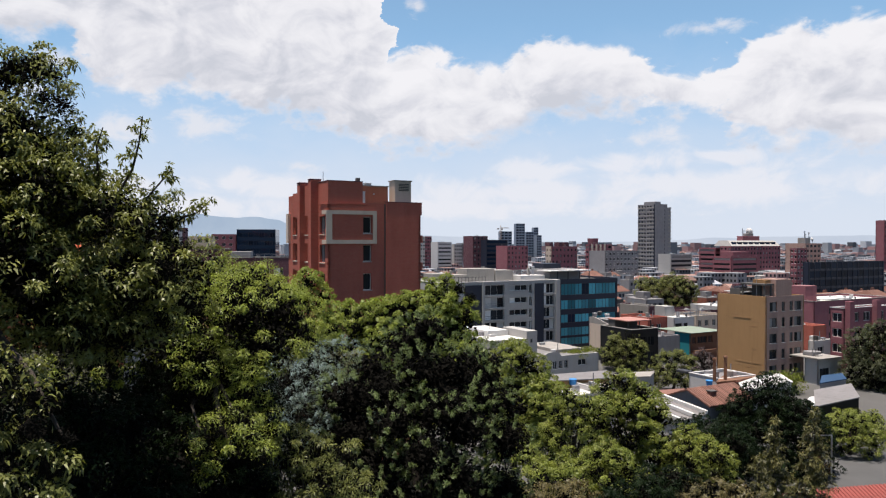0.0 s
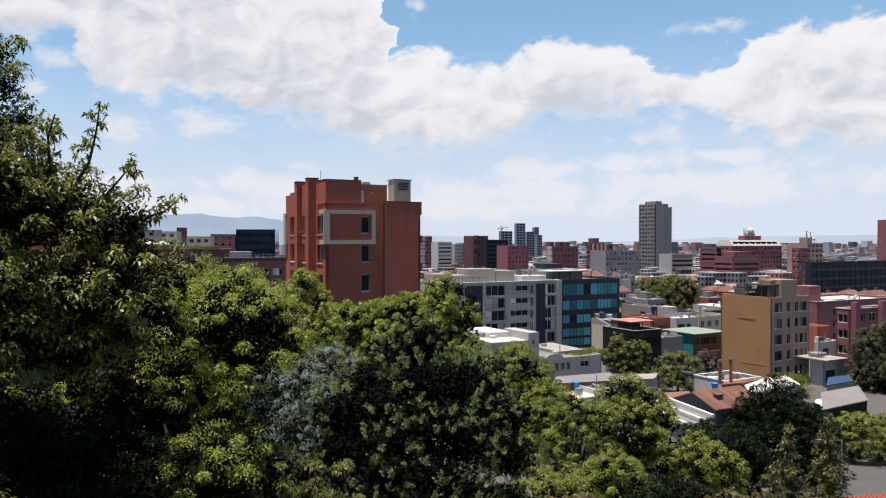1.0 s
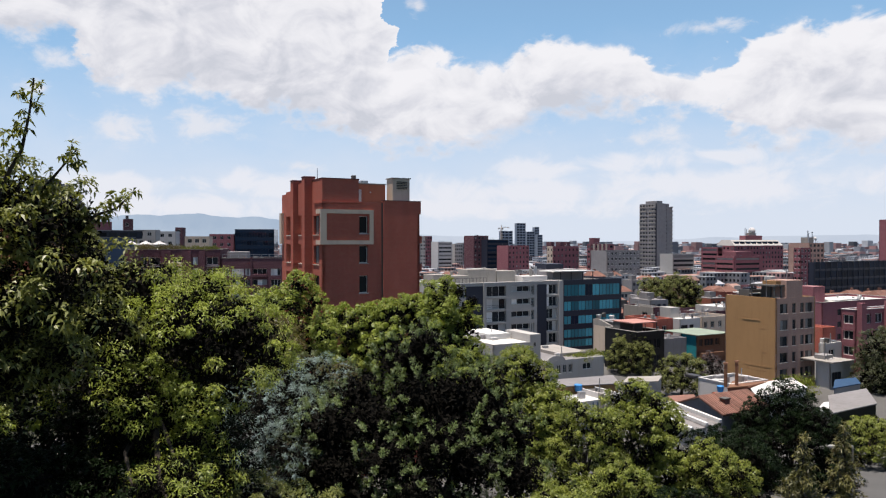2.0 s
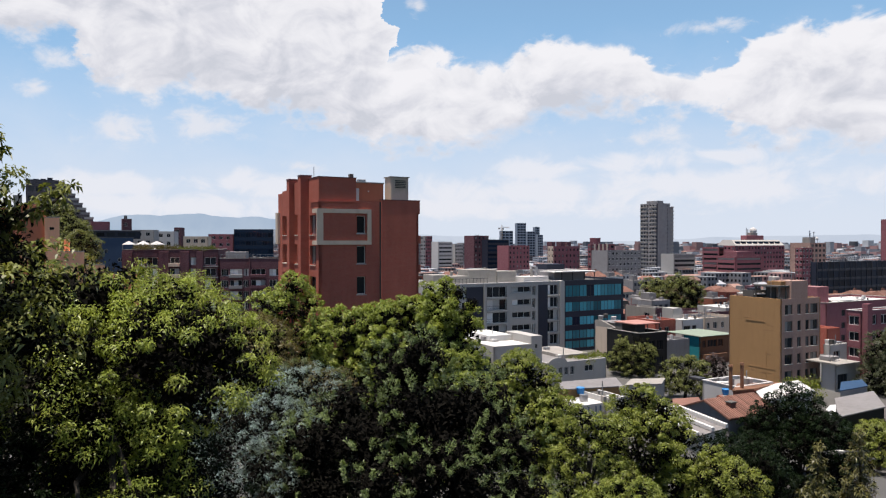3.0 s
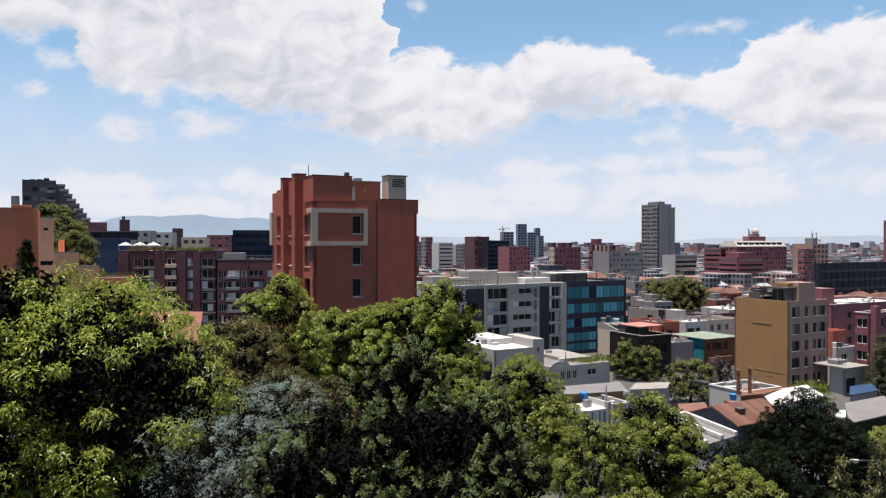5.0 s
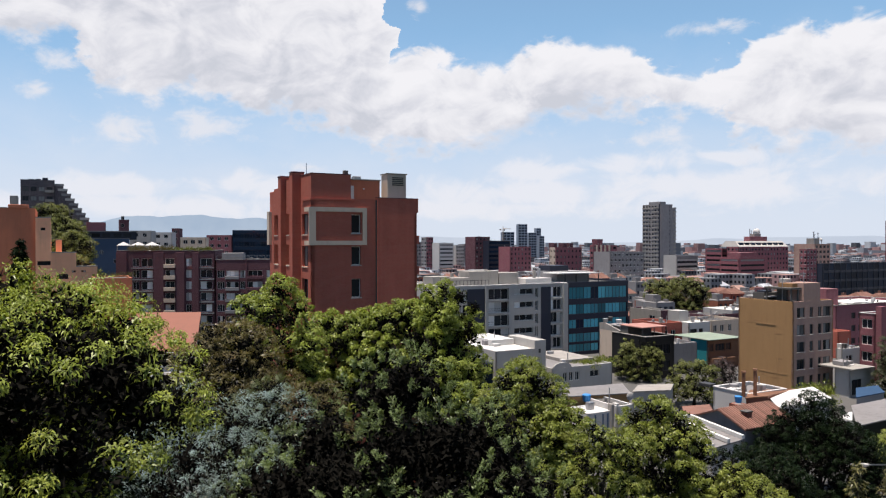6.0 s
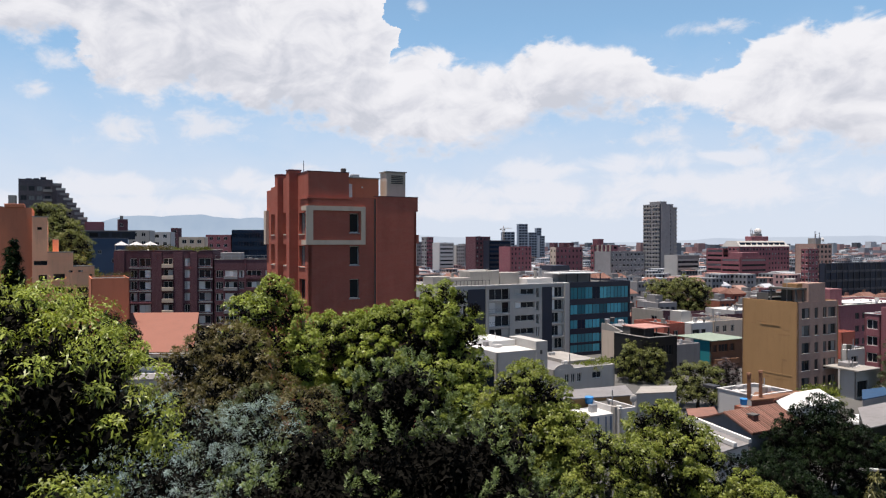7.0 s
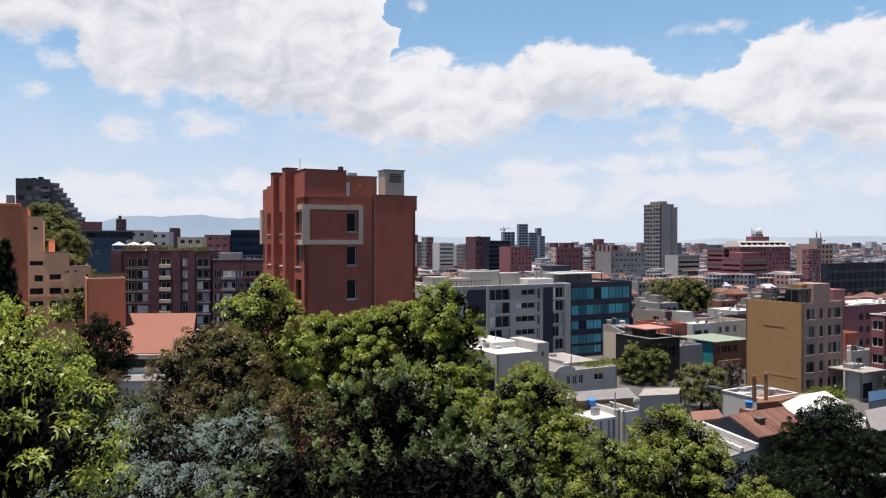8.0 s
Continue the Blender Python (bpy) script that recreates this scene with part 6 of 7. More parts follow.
def leaf_mesh(name, base, ways, normals, length, width, rng, fold=0.2, droop=0.15, loose=0.35, plain=False):
    """One folded blade (plain: a three-cornered one) for each base point, lying along its way and facing its normal."""
    n = len(base)
    d = unit(ways)
    side = unit(np.cross(d, normals + rng.normal(0, loose, (n, 3))))
    up = np.cross(side, d)
    ln = np.reshape(length, (-1, 1)) * rng.uniform(0.6, 1.25, (n, 1))
    wd = np.reshape(width, (-1, 1)) * rng.uniform(0.7, 1.25, (n, 1))
    v = np.empty((n, 4, 3))
    v[:, 0] = base
    v[:, 1] = base + d * ln * 0.5 + side * wd * 0.5 + up * wd * fold
    v[:, 2] = base + d * ln - np.array([0, 0, 1]) * ln * droop
    v[:, 3] = base + d * ln * 0.5 - side * wd * 0.5 + up * wd * fold
    c = 4
    if plain:
        c = 3
        v[:, 1] += (v[:, 1] - v[:, 3]) * 0.25
        v[:, 3] = v[:, 0] + (v[:, 3] - v[:, 1]) * 0.5
        v = v[:, 1:]
    me = bpy.data.meshes.new(name)
    me.vertices.add(c * n)
    me.vertices.foreach_set("co", v.astype(np.float32).ravel())
    me.loops.add(c * n)
    me.loops.foreach_set("vertex_index", np.arange(c * n, dtype=np.int32))
    me.polygons.add(n)
    me.polygons.foreach_set("loop_start", np.arange(0, c * n, c, dtype=np.int32))
    me.update(calc_edges=True)
    return me


def thinned(p, gap):
    """Indices of points kept so that none is nearer than gap to another."""
    alive = np.ones(len(p), bool)
    kept = []
    for k in range(len(p)):
        if alive[k]:
            kept.append(k)
            alive &= ((p - p[k]) ** 2).sum(1) > gap * gap
    return kept


def bosses(rng, r, lobes, size, low):
    """Centres and radii of the rounded bosses that make up a crown (in metres)."""
    k = np.arange(lobes) + 0.5
    z = 1 - (1 - low) * k / lobes
    q = k * 2.39996 + rng.uniform(0, 6.28)
    w = np.sqrt(np.maximum(0, 1 - z * z))
    c = np.stack([w * np.cos(q), w * np.sin(q), z], 1) * rng.uniform(0.66, 0.92, (lobes, 1)) + rng.normal(0, 0.05, (lobes, 3))
    s = rng.uniform(*size, lobes)
    m = (r[0] * r[1] * r[2]) ** (1 / 3)
    return c * np.array(r), s * m


def sprays_on(rng, c, s, gap, flat=0.85):
    """Points set apart over the bosses' upper and outer sides, with their outward ways."""
    count = int(14 * (s ** 2).sum() / gap ** 2 * 2.2) + 60
    k = rng.choice(len(s), count, p=s ** 2 / (s ** 2).sum())
    w = unit(rng.normal(0, 1, (count, 3)) + np.array([0, 0, 0.8]))
    p = c[k] + w * s[k][:, None] * rng.uniform(0.86, 1.1, (count, 1)) * np.array([1, 1, flat])
    keep = np.ones(len(p), bool)
    for a in range(0, len(p), 4000):
        d = np.linalg.norm(p[a:a + 4000, None] - c[None], axis=2) / s[None]
        keep[a:a + 4000] = d.min(1) > 0.72
    p, w = p[keep], w[keep]
    kept = np.array(thinned(p, gap * 0.88))
    # bare hollows here and there, so that the crown breaks up unevenly
    q = p[kept] / (gap * 5.5) + rng.uniform(0, 9, 3)
    wave = np.sin(q[:, 0] * 6.1 + np.sin(q[:, 2] * 3)) + np.sin(q[:, 1] * 5.3 + 2 * np.sin(q[:, 0] * 2)) + np.sin(q[:, 2] * 7.3)
    kept = kept[wave + rng.normal(0, 0.6, len(kept)) > -1.05]
    return p[kept], w[kept]


def limb(bm, a, b, r0, r1, sides=7, bends=4, rng=None, sway=0.12):
    a, b = Vector(a), Vector(b)
    rings = []
    ln = (b - a).length
    for k in range(bends + 1):
        s = k / bends
        p = a.lerp(b, s)
        if 0 < k < bends and rng is not None:
            p += Vector(rng.normal(0, sway * ln * 0.25, 3))
        rad = r0 + (r1 - r0) * s
        t = (b - a).normalized()
        x = t.orthogonal().normalized()
        y = t.cross(x)
        rings.append([bm.verts.new(p + (x * math.cos(q) + y * math.sin(q)) * rad) for q in (2 * math.pi * i / sides for i in range(sides))])
    for ra, rb in zip(rings, rings[1:]):
        for i in range(sides):
            bm.faces.new((ra[i], ra[(i + 1) % sides], rb[(i + 1) % sides], rb[i]))
    bm.faces.new(rings[-1])


def tree(name, x, y, top, r, mat, label, seed, spray=0.3, per=80, leaf=0.0, width=0.0, gap=1.5, lobes=34, size=(0.24, 0.38), low=-0.55, radiate=0.3, rise=0.1, fill=16, trunk=0.25,
         group="", sprigs=(), category="tree", extra=(), droop=0.2, sun_side=0.55, twigs=260, cone=0.9, flat=0.7, shoots=0):
    """A tree whose crown of radii r reaches up to top: trunk and limbs, bosses of domed leaf sprays with shade-coloured
    blades in the gaps between. extra: further crowns (dx, dy, dtop, radii).
    """
    rng = np.random.default_rng(seed)
    base = hill(x, y)
    leaf, width = leaf or spray * 0.34, width or spray * 0.14
    t = thing(name, x, y, base, 0, label, category, group)
    height = top - base
    mass = 0.25
    if y > 40:   # far crowns: finer sprays set closer, shaded as rounded masses
        spray, gap, per, fill, twigs, mass = spray * 0.86, gap * 0.96, int(per * 0.62), max(2, int(fill * 0.4)), int(twigs * 0.7), 0.35
    ps, ws, cs, ss = [], [], [], []
    for dx, dy, dt, rr in ((0, 0, 0, r), *extra):
        c, s = bosses(rng, rr, lobes if rr is r else max(10, lobes // 2), size, low)
        reach = (c[:, 2] + s * 0.9).max()
        c = c + np.array([dx, dy, height + dt - reach])
        p, w = sprays_on(rng, c, s, spray * gap)
        ps.append(p), ws.append(w), cs.append(c), ss.append(s)
    p, w, c, s = np.concatenate(ps), np.concatenate(ws), np.concatenate(cs), np.concatenate(ss)
    wood = bmesh.new()
    mid = c[:len(cs[0])].mean(0)
    limb(wood, (0, 0, -0.3), (mid[0], mid[1], max(0.6, mid[2])), trunk, trunk * 0.5, 9, 4, rng, 0.06)
    for k in range(0, len(c), max(1, len(c) // 12)):
        a = np.array([mid[0], mid[1], max(0.4, mid[2] - r[2] * rng.uniform(0.2, 0.6))])
        limb(wood, a, c[k], trunk * 0.4, 0.02, 6, 4, rng)
    n = len(p)
    size_of = rng.uniform(0.45, 1.45, (n, 1)) * spray
    axis = unit(w * sun_side + np.array([0, 0, 0.75]) + rng.normal(0, 0.3, (n, 3)))
    A, R, P = np.repeat(axis, per, axis=0), np.repeat(size_of, per, axis=0), np.repeat(p, per, axis=0)
    o = unit(rng.normal(0, 1, (n * per, 3)) + A * cone)
    tang = np.cross(o, rng.normal(0, 1, (n * per, 3)))
    ways = unit(tang) * (1 - radiate) + o * radiate + np.array([0, 0, rise])
    B = P + o * R * rng.uniform(0.55 * (1 - radiate), 1.0 - 0.5 * radiate, (n * per, 1)) * np.array([1, 1, 0.75])
    if shoots:   # brush-like shoots that stand up from each spray
        k = rng.integers(0, shoots, n * per) + np.repeat(np.arange(n) * shoots, per)
        stem = unit(np.repeat(axis, shoots, axis=0) + np.array([0, 0, 0.35]) + rng.normal(0, 0.5, (n * shoots, 3)))[k]
        along = rng.uniform(0, 1, (n * per, 1)) ** 0.7
        tang = unit(np.cross(stem, rng.normal(0, 1, (n * per, 3))))
        B = P + stem * R * along + tang * 0.012
        ways, o = stem * (0.35 + 0.5 * along) + tang * 0.75, tang * 0.5 + stem * 0.5
    N, L, D = o * 0.7 + np.repeat(w, per, axis=0) * mass + np.array([0, 0, flat]), np.full(n * per, leaf), np.full(n * per, width)
    # loose leaves along the sprigs that stand out from the crown
    for (sx, sy, sz), (bx, by, bz), cnt in sprigs:
        a, b = np.array([bx - x, by - y, bz - base]), np.array([sx - x, sy - y, sz - base])
        limb(wood, a, b, 0.035, 0.01, 5, 4, rng, 0.1)
        m = cnt * 9
        q = np.repeat(rng.uniform(0.2, 1.0, (cnt, 1)), 9, axis=0)
        B = np.concatenate([B, a + (b - a) * q + np.repeat(rng.normal(0, 0.09, (cnt, 3)), 9, axis=0)])
        ways = np.concatenate([ways, rng.normal(0, 1, (m, 3))])
        N = np.concatenate([N, rng.normal(0, 0.5, (m, 3)) + np.array([0, 0, 1.0])])
        L, D = np.concatenate([L, np.full(m, leaf)]), np.concatenate([D, np.full(m, width)])
    part("trunk", wood, BARK, t)
    # twigs and withered leaves at each boss's heart, near-black to paint inner shade
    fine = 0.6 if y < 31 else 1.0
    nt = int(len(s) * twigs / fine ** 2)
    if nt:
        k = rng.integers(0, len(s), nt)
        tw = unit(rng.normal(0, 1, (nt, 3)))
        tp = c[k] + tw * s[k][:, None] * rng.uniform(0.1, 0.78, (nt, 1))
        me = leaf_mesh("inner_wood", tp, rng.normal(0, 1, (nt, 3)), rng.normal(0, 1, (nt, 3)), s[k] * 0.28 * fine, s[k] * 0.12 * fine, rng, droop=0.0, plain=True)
        tagged(part("inner_wood", me, SHADE_TWIGS, t), "dark tangle of twigs inside the crown", kind="stuff")
    # shaded leaves inside the bosses
    nf = n * fill
    k = rng.choice(len(s), nf, p=s ** 2 / (s ** 2).sum())
    fw = unit(rng.normal(0, 1, (nf, 3)))
    B = np.concatenate([B, c[k] + fw * s[k][:, None] * rng.uniform(0.5, 0.95, (nf, 1))])
    ways = np.concatenate([ways, np.cross(fw, rng.normal(0, 1, (nf, 3)))])
    N = np.concatenate([N, fw])
    L, D = np.concatenate([L, np.full(nf, leaf * 1.1)]), np.concatenate([D, np.full(nf, width * 1.25)])
    part("crown", leaf_mesh("crown", B, ways, N, L, D, rng, droop=droop, plain=y > 21), mat, t)
    return t


def conifer(name, x, y, top, radius, mat, label, seed, levels=22, spokes=15, leaf=0.26, width=0.06, depth=9.5, category="conifer"):
    """A pointed tree: whorls of drooping boughs, shorter towards the tip, set with short sprays."""
    rng = np.random.default_rng(seed)
    base = hill(x, y)
    t = thing(name, x, y, base, 0, label, category)
    h = top - base
    wood = bmesh.new()
    limb(wood, (0, 0, -0.3), (0, 0, h - 0.3), 0.22, 0.02, 8, 5, rng, 0.02)
    B, W = [], []
    for j in range(levels):
        f = j / (levels - 1)
        z = h - 0.2 - depth * f
        rad = radius * (0.08 + 0.92 * f ** 0.8)
        for k in range(max(4, int(spokes * (0.4 + 0.6 * f)))):
            q = rng.uniform(0, 6.28)
            ln = rad * rng.uniform(0.7, 1.12)
            tip = np.array([math.cos(q) * ln, math.sin(q) * ln, z - 0.25 * ln + rng.normal(0, 0.12)])
            root = np.array([0, 0, z + 0.1])
            if f > 0.3 and k % 3 == 0:
                limb(wood, root, tip, 0.03, 0.008, 4, 2)
            m = max(4, int(ln * 16))
            s = rng.uniform(0.1, 1.0, (m, 1))
            p = root + (tip - root) * s + rng.normal(0, 0.07, (m, 3))
            for _ in range(4):
                B.append(p + rng.normal(0, 0.05, (m, 3)))
                W.append(np.tile((tip - root) / ln, (m, 1)) * 0.8 + rng.normal(0, 0.55, (m, 3)) + np.array([0, 0, 0.25]))
    part("trunk", wood, BARK, t)
    B, W = np.concatenate(B), np.concatenate(W)
    part("crown", leaf_mesh("crown", B, W, W * 0.2 + np.array([0, 0, 1.0]), np.full(len(B), leaf), np.full(len(B), width), rng, droop=0.25), mat, t)
    return t


# the crowns' inner shade, put into a near-black twig colour
SHADE_TWIGS = material("inner_wood", (0.006, 0.0055, 0.004), 0.95, vary=0.4, grain=8.0, bump=0.8, spec=0.1)
GREEN = foliage("green_leaves", (0.0503, 0.063, 0.0175), (0.199, 0.211, 0.0584), through=0.25)
BRIGHT = foliage("bright_leaves", (0.067, 0.091, 0.018), (0.28, 0.333, 0.053), through=0.25, dry=0.2, dry_colour=(0.17, 0.11, 0.02))
LIME = foliage("lime_leaves", (0.0686, 0.0947, 0.0149), (0.236, 0.266, 0.0486), through=0.25, dry=0.25, dry_colour=(0.17, 0.13, 0.025))
DARK_TUFT = foliage("dark_tufts", (0.0205, 0.0334, 0.0153), (0.18, 0.236, 0.0822), through=0.2)
# deep green taken near black: shade under taller crowns is in the colour
DEEP_SHADED = foliage("deep_shaded_leaves", (0.00297, 0.0067, 0.00222), (0.0121, 0.0225, 0.00729), through=0.08, shine=0.06)
SILVER = foliage("silver_leaves", (0.0752, 0.0998, 0.102), (0.38, 0.494, 0.5), through=0.25, gloss=0.6)
FEATHER = foliage("feathery_leaves", (0.036, 0.0432, 0.0216), (0.143, 0.165, 0.075), through=0.25)
OLIVE = foliage("olive_leaves", (0.0414, 0.0384, 0.0158), (0.173, 0.144, 0.0589), through=0.25, dry=0.5, dry_colour=(0.10, 0.05, 0.022))

# tall tree beside the start of the flight
tree("tall_tree", -8.4, 12.4, 25.5, (2.2, 2.2, 3.4), GREEN, "tall broad-leaved tree with glossy leaves and open twigs", 1, spray=0.3, per=95, leaf=0.105, width=0.038, gap=1.42, twigs=210, fill=5, lobes=44, trunk=0.3, droop=0.35,
     extra=((1.25, 0.2, -0.15, (0.8, 0.9, 2.3)), (1.9, 0.8, -2.0, (1.5, 1.4, 2.6)), (2.9, 1.0, -2.35, (1.15, 1.1, 2.0)), (2.7, -2.8, -5.0, (0.7, 0.7, 1.3))),
     sprigs=(((-5.3, 12.9, 24.2), (-5.9, 13.0, 22.4), 44), ((-4.4, 13.9, 22.8), (-5.4, 13.6, 22.0), 48), ((-4.9, 13.2, 23.3), (-5.8, 13.2, 22.2), 44), ((-6.0, 12.9, 24.0), (-6.3, 13.0, 22.6), 40)))
# broad green tree behind it
tree("broad_tree", -6.5, 18.4, 21.9, (3.2, 2.7, 1.75), BRIGHT, "broad green tree with drooping sunlit leaves", 2, low=-0.25, spray=0.32, per=150, leaf=0.078, width=0.024, gap=1.25, lobes=36, size=(0.24, 0.38), droop=0.3, twigs=300, fill=6,
     extra=((1.9, -2.8, -3.4, (0.9, 0.8, 0.9)), (1.3, -1.2, -2.5, (1.5, 1.2, 1.7))))
tree("low_shrub", -3.1, 17.6, 17.6, (1.6, 1.4, 2.0), GREEN, "low green shrub with long leaves", 3, spray=0.26, per=130, leaf=0.09, width=0.024, lobes=20, trunk=0.1, category="shrub", droop=0.4, radiate=0.6)
tree("silver_tree", -4.7, 24.6, 18.9, (2.1, 2.0, 3.2), SILVER, "silver-grey feathery acacia beside darker trees", 4, spray=0.2, per=110, leaf=0.06, width=0.009, gap=1.55, lobes=46, trunk=0.15, radiate=0.4, twigs=90)
tree("tufted_tree", -0.9, 23.8, 19.7, (3.7, 3.3, 5.2), DARK_TUFT, "dark dome-shaped tree with tufts of narrow leaves", 5, spray=0.27, per=150, leaf=0.075, width=0.02, gap=1.6, fill=0, shoots=4, lobes=54, size=(0.19, 0.28), radiate=0.5, rise=0.35, twigs=620, trunk=0.3, cone=1.1, droop=0.1, flat=0.9)
tree("dome_tree", -2.3, 60.0, 18.3, (5.2, 5.0, 6.0), BRIGHT, "large round-headed tree, sunlit yellow-green on top", 6, spray=0.55, per=209, gap=1.6, lobes=36, size=(0.22, 0.36), trunk=0.4, twigs=500,
     extra=((-4.6, -1.0, -1.2, (3.3, 3.0, 5.0)), (0.0, 0, -5.0, (4.9, 4.6, 5.0)), (2.6, 0, 0.9, (2.3, 2.3, 3.2)), (3.3, -0.5, -3.6, (2.0, 2.2, 4.0))))
tree("round_tree", -9.9, 53.0, 20.0, (2.5, 2.3, 4.0), BRIGHT, "small round-headed bright green tree", 7, spray=0.46, per=171, lobes=26)
tree("olive_tree", -11.0, 47.0, 17.9, (3.3, 2.6, 4.6), OLIVE, "brownish olive-green bushy tree", 8, spray=0.4, per=110, leaf=0.2, width=0.045, lobes=40, radiate=0.6)
tree("dark_bush", -20.2, 55.0, 17.6, (1.6, 1.5, 2.6), DEEP_SHADED, "small dark green tree beside the white house", 18, spray=0.4, per=152, lobes=24)
tree("green_tree", 5.4, 56.0, 14.2, (2.8, 2.6, 6.0), LIME, "slender light green tree", 9, spray=0.5, per=209, lobes=44, extra=((2.0, -1.5, -2.6, (2.0, 1.8, 4.0)),))
tree("lime_tree", 13.1, 51.0, 13.1, (2.7, 2.5, 5.4), LIME, "broad lime-green tree in full leaf", 10, spray=0.5, per=209, lobes=44)
tree("yellow_shrub", 8.1, 45.2, 13.0, (2.0, 1.7, 4.2), LIME, "yellow-green shrub under taller trees", 11, spray=0.38, per=152, lobes=26, category="shrub")
tree("dark_tree", 32.0, 70.0, 9.3, (5.1, 4.6, 6.4), DEEP_SHADED, "dark dense round-headed tree", 12, spray=0.5, per=180, gap=1.6, lobes=70, size=(0.18, 0.28), fill=6)
tree("street_tree", 31.2, 125.0, 7.0, (3.6, 3.2, 4.0), GREEN, "small dark green street tree", 13, spray=0.65, per=133, lobes=26)
tree("street_tree", 33.6, 106.0, 6.4, (3.4, 3.0, 3.6), GREEN, "small green street tree", 14, spray=0.62, per=133, lobes=26)
tree("park_tree", 68.0, 221.0, 12.5, (9.8, 6.0, 6.4), GREEN, "wide-spreading dark green tree among the houses", 15, spray=1.0, per=140, lobes=50, size=(0.2, 0.32))
tree("edge_tree", 66.5, 110.0, 11.0, (5.5, 5.0, 8.0), foliage("grey_green_leaves", (0.03, 0.036, 0.018), (0.085, 0.095, 0.045)), "tall grey-green tree beside the houses", 16, spray=0.7, per=152, lobes=50)
tree("small_tree", 42.0, 75.0, 4.6, (2.8, 2.6, 2.8), LIME, "small green tree beside the car park", 17, spray=0.5, per=152, lobes=26)
tree("twiggy_tree", 43.21, 121.0, 4.19, (2.0, 1.8, 2.6), material("dry_twigs", (0.13, 0.10, 0.10), 0.9, vary=0.3), "leafless purple-grey tree beside the teal house", 19, spray=0.5, per=40, leaf=0.5, width=0.035, lobes=20, fill=1, radiate=0.8)
tree("bright_shrub", 17.0, 49.0, 9.4, (2.3, 2.2, 3.2), LIME, "bright green shrub beside dark trees", 20, spray=0.42, per=152, lobes=26, category="shrub")
tree("olive_shrub", 14.0, 39.5, 9.0, (2.8, 2.4, 3.4), OLIVE, "olive-green feathery shrub below conifers", 21, spray=0.4, per=90, leaf=0.2, width=0.045, lobes=34, category="shrub", radiate=0.7)
tree("olive_shrub", 21.0, 57.0, 8.2, (3.2, 3.0, 4.2), DEEP_SHADED, "grey-green bush beneath the dark tree", 22, spray=0.45, per=152, lobes=34, category="shrub")
tree("roadside_tree", 50.5, 68.0, 3.2, (3.2, 3.0, 2.6), GREEN, "low green tree beside the car park", 23, spray=0.5, per=152, lobes=24)
tree("yard_tree", 38.0, 84.0, 3.6, (2.6, 2.4, 2.4), GREEN, "low green tree between sheds", 28, spray=0.5, per=152, lobes=24)
tree("yard_tree", 47.0, 82.0, 3.4, (2.8, 2.4, 2.2), LIME, "low light green tree by the car park", 29, spray=0.5, per=152, lobes=24)
tree("yard_tree", 56.0, 84.0, 5.0, (3.4, 3.0, 3.4), GREEN, "green tree at the edge of the car park", 30, spray=0.55, per=152, lobes=28)
tree("olive_bush", -19.92, 53.2, 15.65, (1.5, 1.4, 3.6), OLIVE, "olive-green bush beside a white house", 31, spray=0.34, per=90, leaf=0.16, width=0.04, lobes=30, radiate=0.5, category="bush")
# lower crowns whose shade is painted by near-black leaves
tree("shade_tree", -7.1, 13.2, 19.6, (2.4, 1.8, 4.0), DEEP_SHADED, "dark shaded tree with few sunlit leaves", 34, spray=0.3, per=90, leaf=0.10, width=0.034, gap=1.7, lobes=34)
tree("shade_tree", -7.2, 19.2, 19.9, (3.0, 2.3, 3.6), DEEP_SHADED, "dark shaded tree under taller crowns", 35, spray=0.32, per=90, leaf=0.10, width=0.03, gap=1.7, lobes=34)
tree("shade_tree", *(-18.09, 30, 17.98), (3.0, 2.6, 5.4), DEEP_SHADED, "dark green tree on the slope", 36, spray=0.42, per=110, lobes=34)
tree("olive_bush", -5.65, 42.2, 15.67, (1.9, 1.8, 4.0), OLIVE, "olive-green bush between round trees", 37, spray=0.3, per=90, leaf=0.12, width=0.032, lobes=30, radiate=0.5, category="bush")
# near-black fillers added where the broad tree is only in shade
tree("shade_tree", -8.38, 26.2, 19.48, (2.3, 2.0, 3.8), DEEP_SHADED, "dark green tree behind a sunlit one", 38, spray=0.32, per=110, lobes=34)
tree("shade_bush", *(-5.77, 16.6, 18.3), (1.9, 1.5, 2.6), DEEP_SHADED, "dark bush below the broad tree", 39, spray=0.28, per=90, leaf=0.09, width=0.028, lobes=30, category="bush")
tree("olive_bush", -12.52, 41.2, 15.77, (1.0, 1.0, 2.6), FEATHER, "grey-olive bush between taller trees", 32, spray=0.28, per=90, leaf=0.13, width=0.03, lobes=24, radiate=0.5, category="bush")
tree("feathery_shrub", -5.4, 30.2, 17.95, (1.4, 1.2, 2.6), FEATHER, "feathery grey-green shrub between two trees", 33, spray=0.22, per=110, leaf=0.10, width=0.018, lobes=30, radiate=0.6, category="shrub")
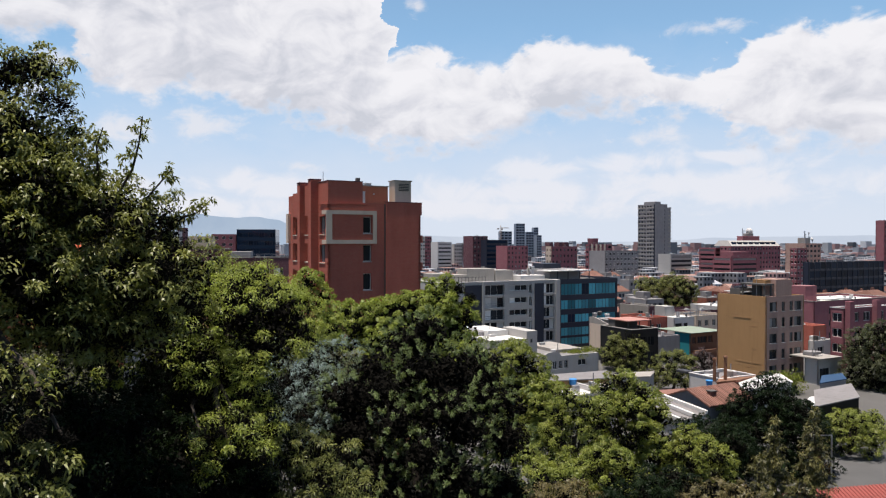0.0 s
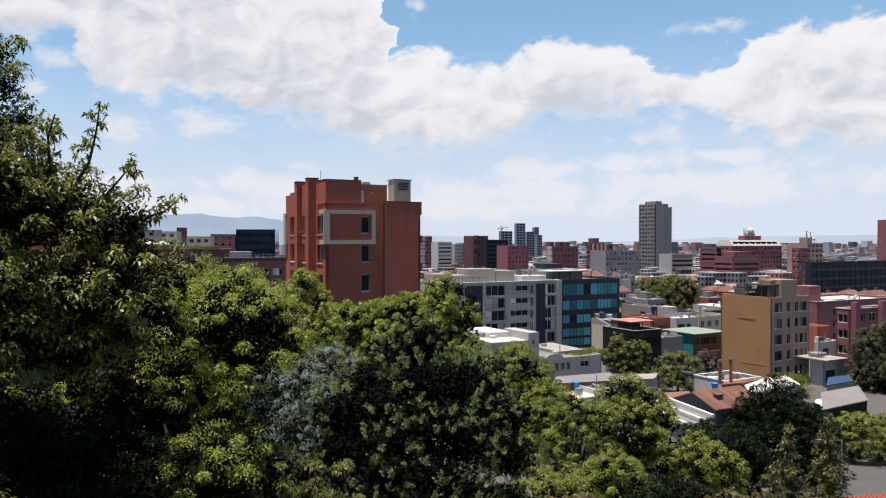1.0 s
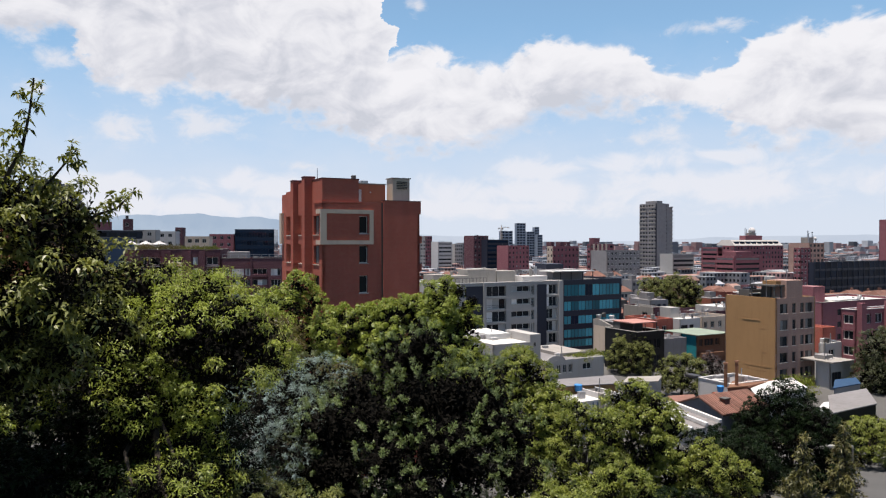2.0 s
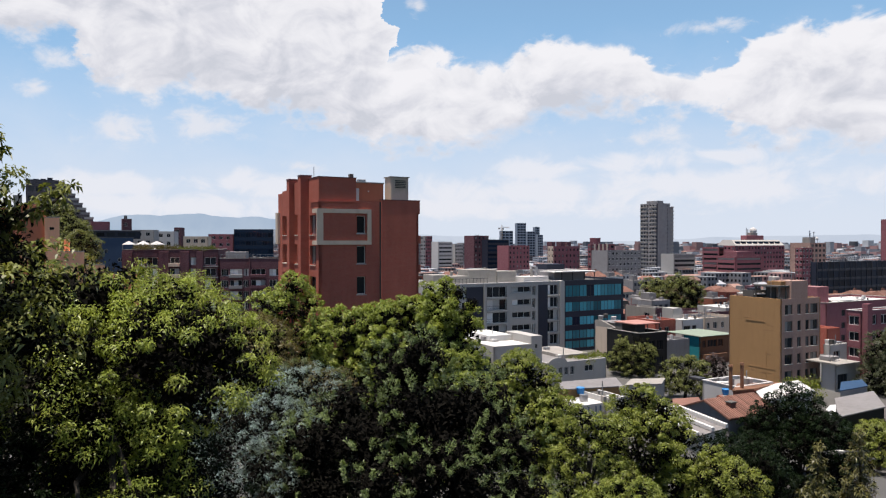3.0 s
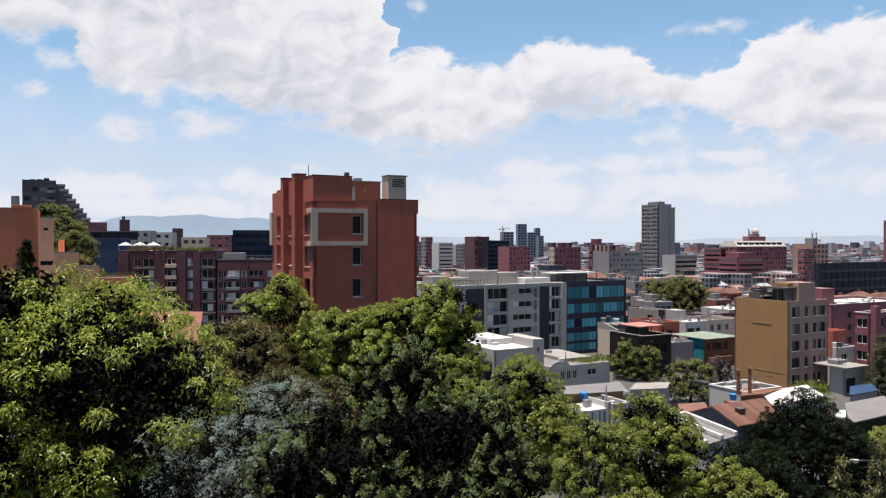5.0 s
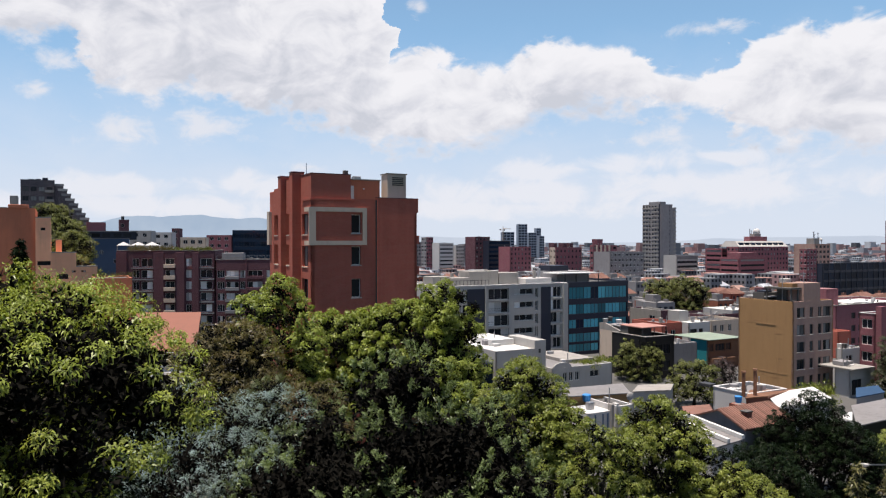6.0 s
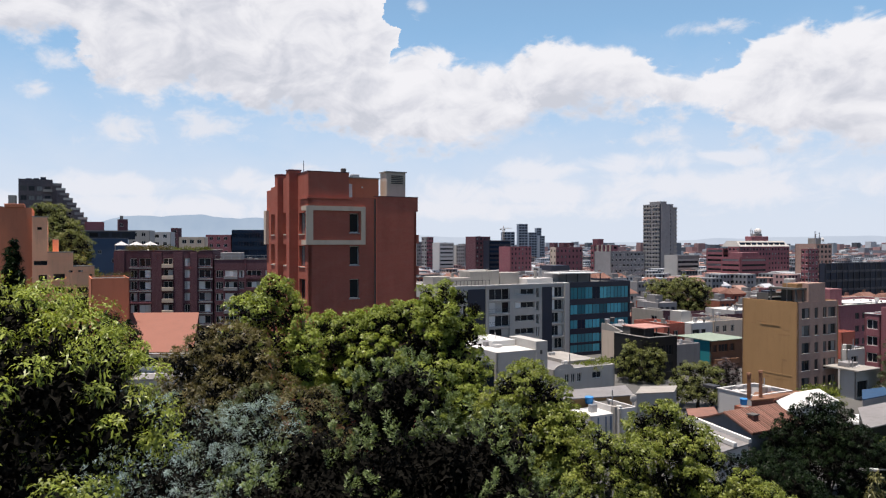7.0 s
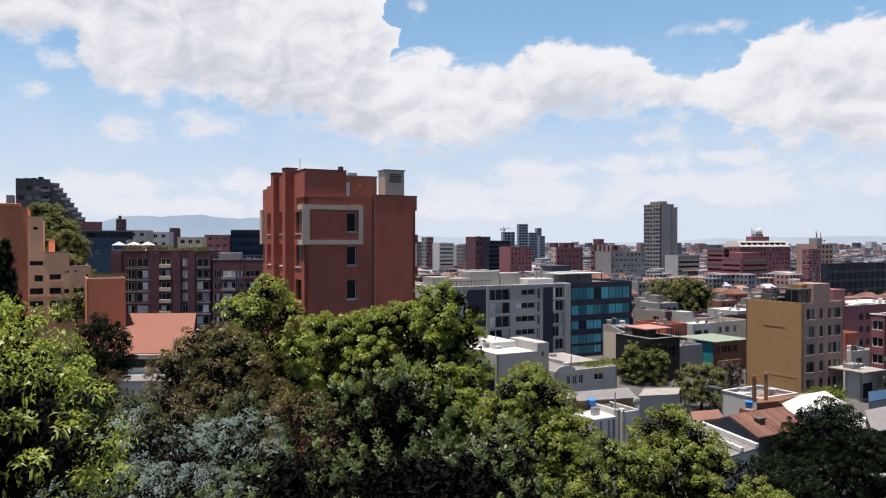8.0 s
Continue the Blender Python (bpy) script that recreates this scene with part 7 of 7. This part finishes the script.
for k, (px, py, pz, pr, pm) in enumerate(((*(4.63, 34, 12.18), 2.4, LIME), (*(8.56, 38, 11.32), 2.2, LIME), (*(11.03, 36, 10.77), 2.4, DEEP_SHADED), (*(5.25, 30, 12.18), 2.2, OLIVE), (*(13.32, 34, 10.87), 2.2, OLIVE), (*(8.03, 30, 11.95), 2.0, DEEP_SHADED), (*(2.3, 31, 11.85), 2.2, DEEP_SHADED), (*(-1.49, 30, 13.34), 2.4, DEEP_SHADED), (*(-3.01, 27, 13.37), 2.0, DEEP_SHADED))):
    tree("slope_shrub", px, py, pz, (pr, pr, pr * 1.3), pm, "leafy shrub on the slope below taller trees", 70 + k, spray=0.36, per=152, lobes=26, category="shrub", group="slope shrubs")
CONIFER = foliage("conifer_needles", (0.032, 0.034, 0.010), (0.13, 0.12, 0.035), through=0.15)
conifer("pointed_conifer", *(18.66, 41, 12), 2.0, CONIFER, "olive-green pointed conifer with drooping boughs", 24)
conifer("pointed_conifer", *(22.92, 45, 11.59), 2.3, CONIFER, "brownish pointed conifer with drooping boughs", 25)
conifer("pointed_conifer", *(16.5, 38, 10.88), 2.2, CONIFER, "olive-green pointed conifer, low down", 26)
conifer("dark_conifer", -45.5, 87.0, 22.3, 2.2, DEEP_SHADED, "dark pointed conifer in front of the flats", 27, leaf=0.5, width=0.13)
for k, (px, py, pt, pr) in enumerate(((-86, 176, 24.5, 6), (-80, 165, 19, 5), (-93, 186, 29, 6), (-74, 158, 15, 5), (-104, 200, 32, 7), (-70, 150, 12, 4))):
    tree("hillside_tree", px, py, pt, (pr, pr * 0.8, pr * 0.8), GREEN, "green tree on the wooded hillside", 40 + k, spray=1.0, per=95, lobes=24, group="hillside trees")


def hedge(name, a, b, z, deep, high, mat, label, seed, n=160, leaf=0.22):
    """A loose row of plants from a to b (x, y) on a roof or wall at height z."""
    rng = np.random.default_rng(seed)
    a, b = np.array(a), np.array(b)
    t = thing(name, a[0], a[1], z, 0, label, "plants")
    s = rng.random((n, 1))
    p = np.concatenate([(b - a) * s, rng.uniform(0.05, 1, (n, 1)) * high * (0.5 + 0.5 * np.abs(np.sin(s * 17)))], 1) + np.concatenate([rng.normal(0, deep * 0.4, (n, 2)), np.zeros((n, 1))], 1)
    P = np.repeat(p, 14, axis=0)
    o = unit(rng.normal(0, 1, P.shape)) * rng.uniform(0.05, 0.4, (len(P), 1))
    part("leaf_mass", leaf_mesh("leaf_mass", P + o, o + np.array([0, 0, 0.3]), o + np.array([0, 0, 0.7]), np.full(len(P), leaf), np.full(len(P), leaf * 0.45), rng), mat, t)


def undergrowth():
    """Shrubs and leaf litter that cover the slope below the trees."""
    rng = np.random.default_rng(77)
    n = 3000
    x, y = rng.uniform(-26, 30, n), rng.uniform(4, 60, n)
    keep = (x > 0.7 * (y - 20) - 40)
    x, y = x[keep], y[keep]
    z = np.array([hill(a, b) for a, b in zip(x, y)]) + rng.uniform(0.1, 1.0, len(x)) * (1.2 + 2.2 * (rng.random(len(x)) < 0.4))
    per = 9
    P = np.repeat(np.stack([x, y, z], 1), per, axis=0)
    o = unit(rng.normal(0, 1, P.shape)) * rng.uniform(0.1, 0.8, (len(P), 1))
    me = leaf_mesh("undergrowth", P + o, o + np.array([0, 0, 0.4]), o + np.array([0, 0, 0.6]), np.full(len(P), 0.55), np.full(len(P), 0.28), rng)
    me.materials.append(DEEP_SHADED)
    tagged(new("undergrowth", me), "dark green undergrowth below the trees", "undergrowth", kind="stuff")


undergrowth()

# planting on roofs and between houses
hedge("roof_planting", (-75.0, 182.6), (-65.5, 183.9), 19.75, 1.0, 1.3, OLIVE, "loose green planting along a roof terrace", 61, n=220, leaf=0.3)
hedge("roof_planting", (-65.5, 183.9), (-55.8, 185.2), 19.75, 0.8, 0.9, GREEN, "low green planting along a roof terrace", 62, n=160, leaf=0.3)
hedge("wall_planting", (19.03, 107.23), (23.29, 111.23), 4.86, 1.6, 1.0, LIME, "yellow-green creeper over a low roof", 63, n=200, leaf=0.25)
hedge("terrace_planting", (-62.4, 140.4), (-57.2, 143.2), 15.45, 0.5, 1.0, OLIVE, "pots of green plants along a terrace wall", 64, n=60, leaf=0.2)
hedge("hill_scrub", (-80.16, 161.23), (-73.77, 161.23), 9.0, 5.0, 7.0, GREEN, "green scrub on the slope behind the flats", 65, n=500, leaf=0.6)
hedge("yard_bushes", (46.02, 103.23), (51.38, 105.23), 0.0, 1.5, 3.6, LIME, "green bushes in a back yard", 66, n=260, leaf=0.3)
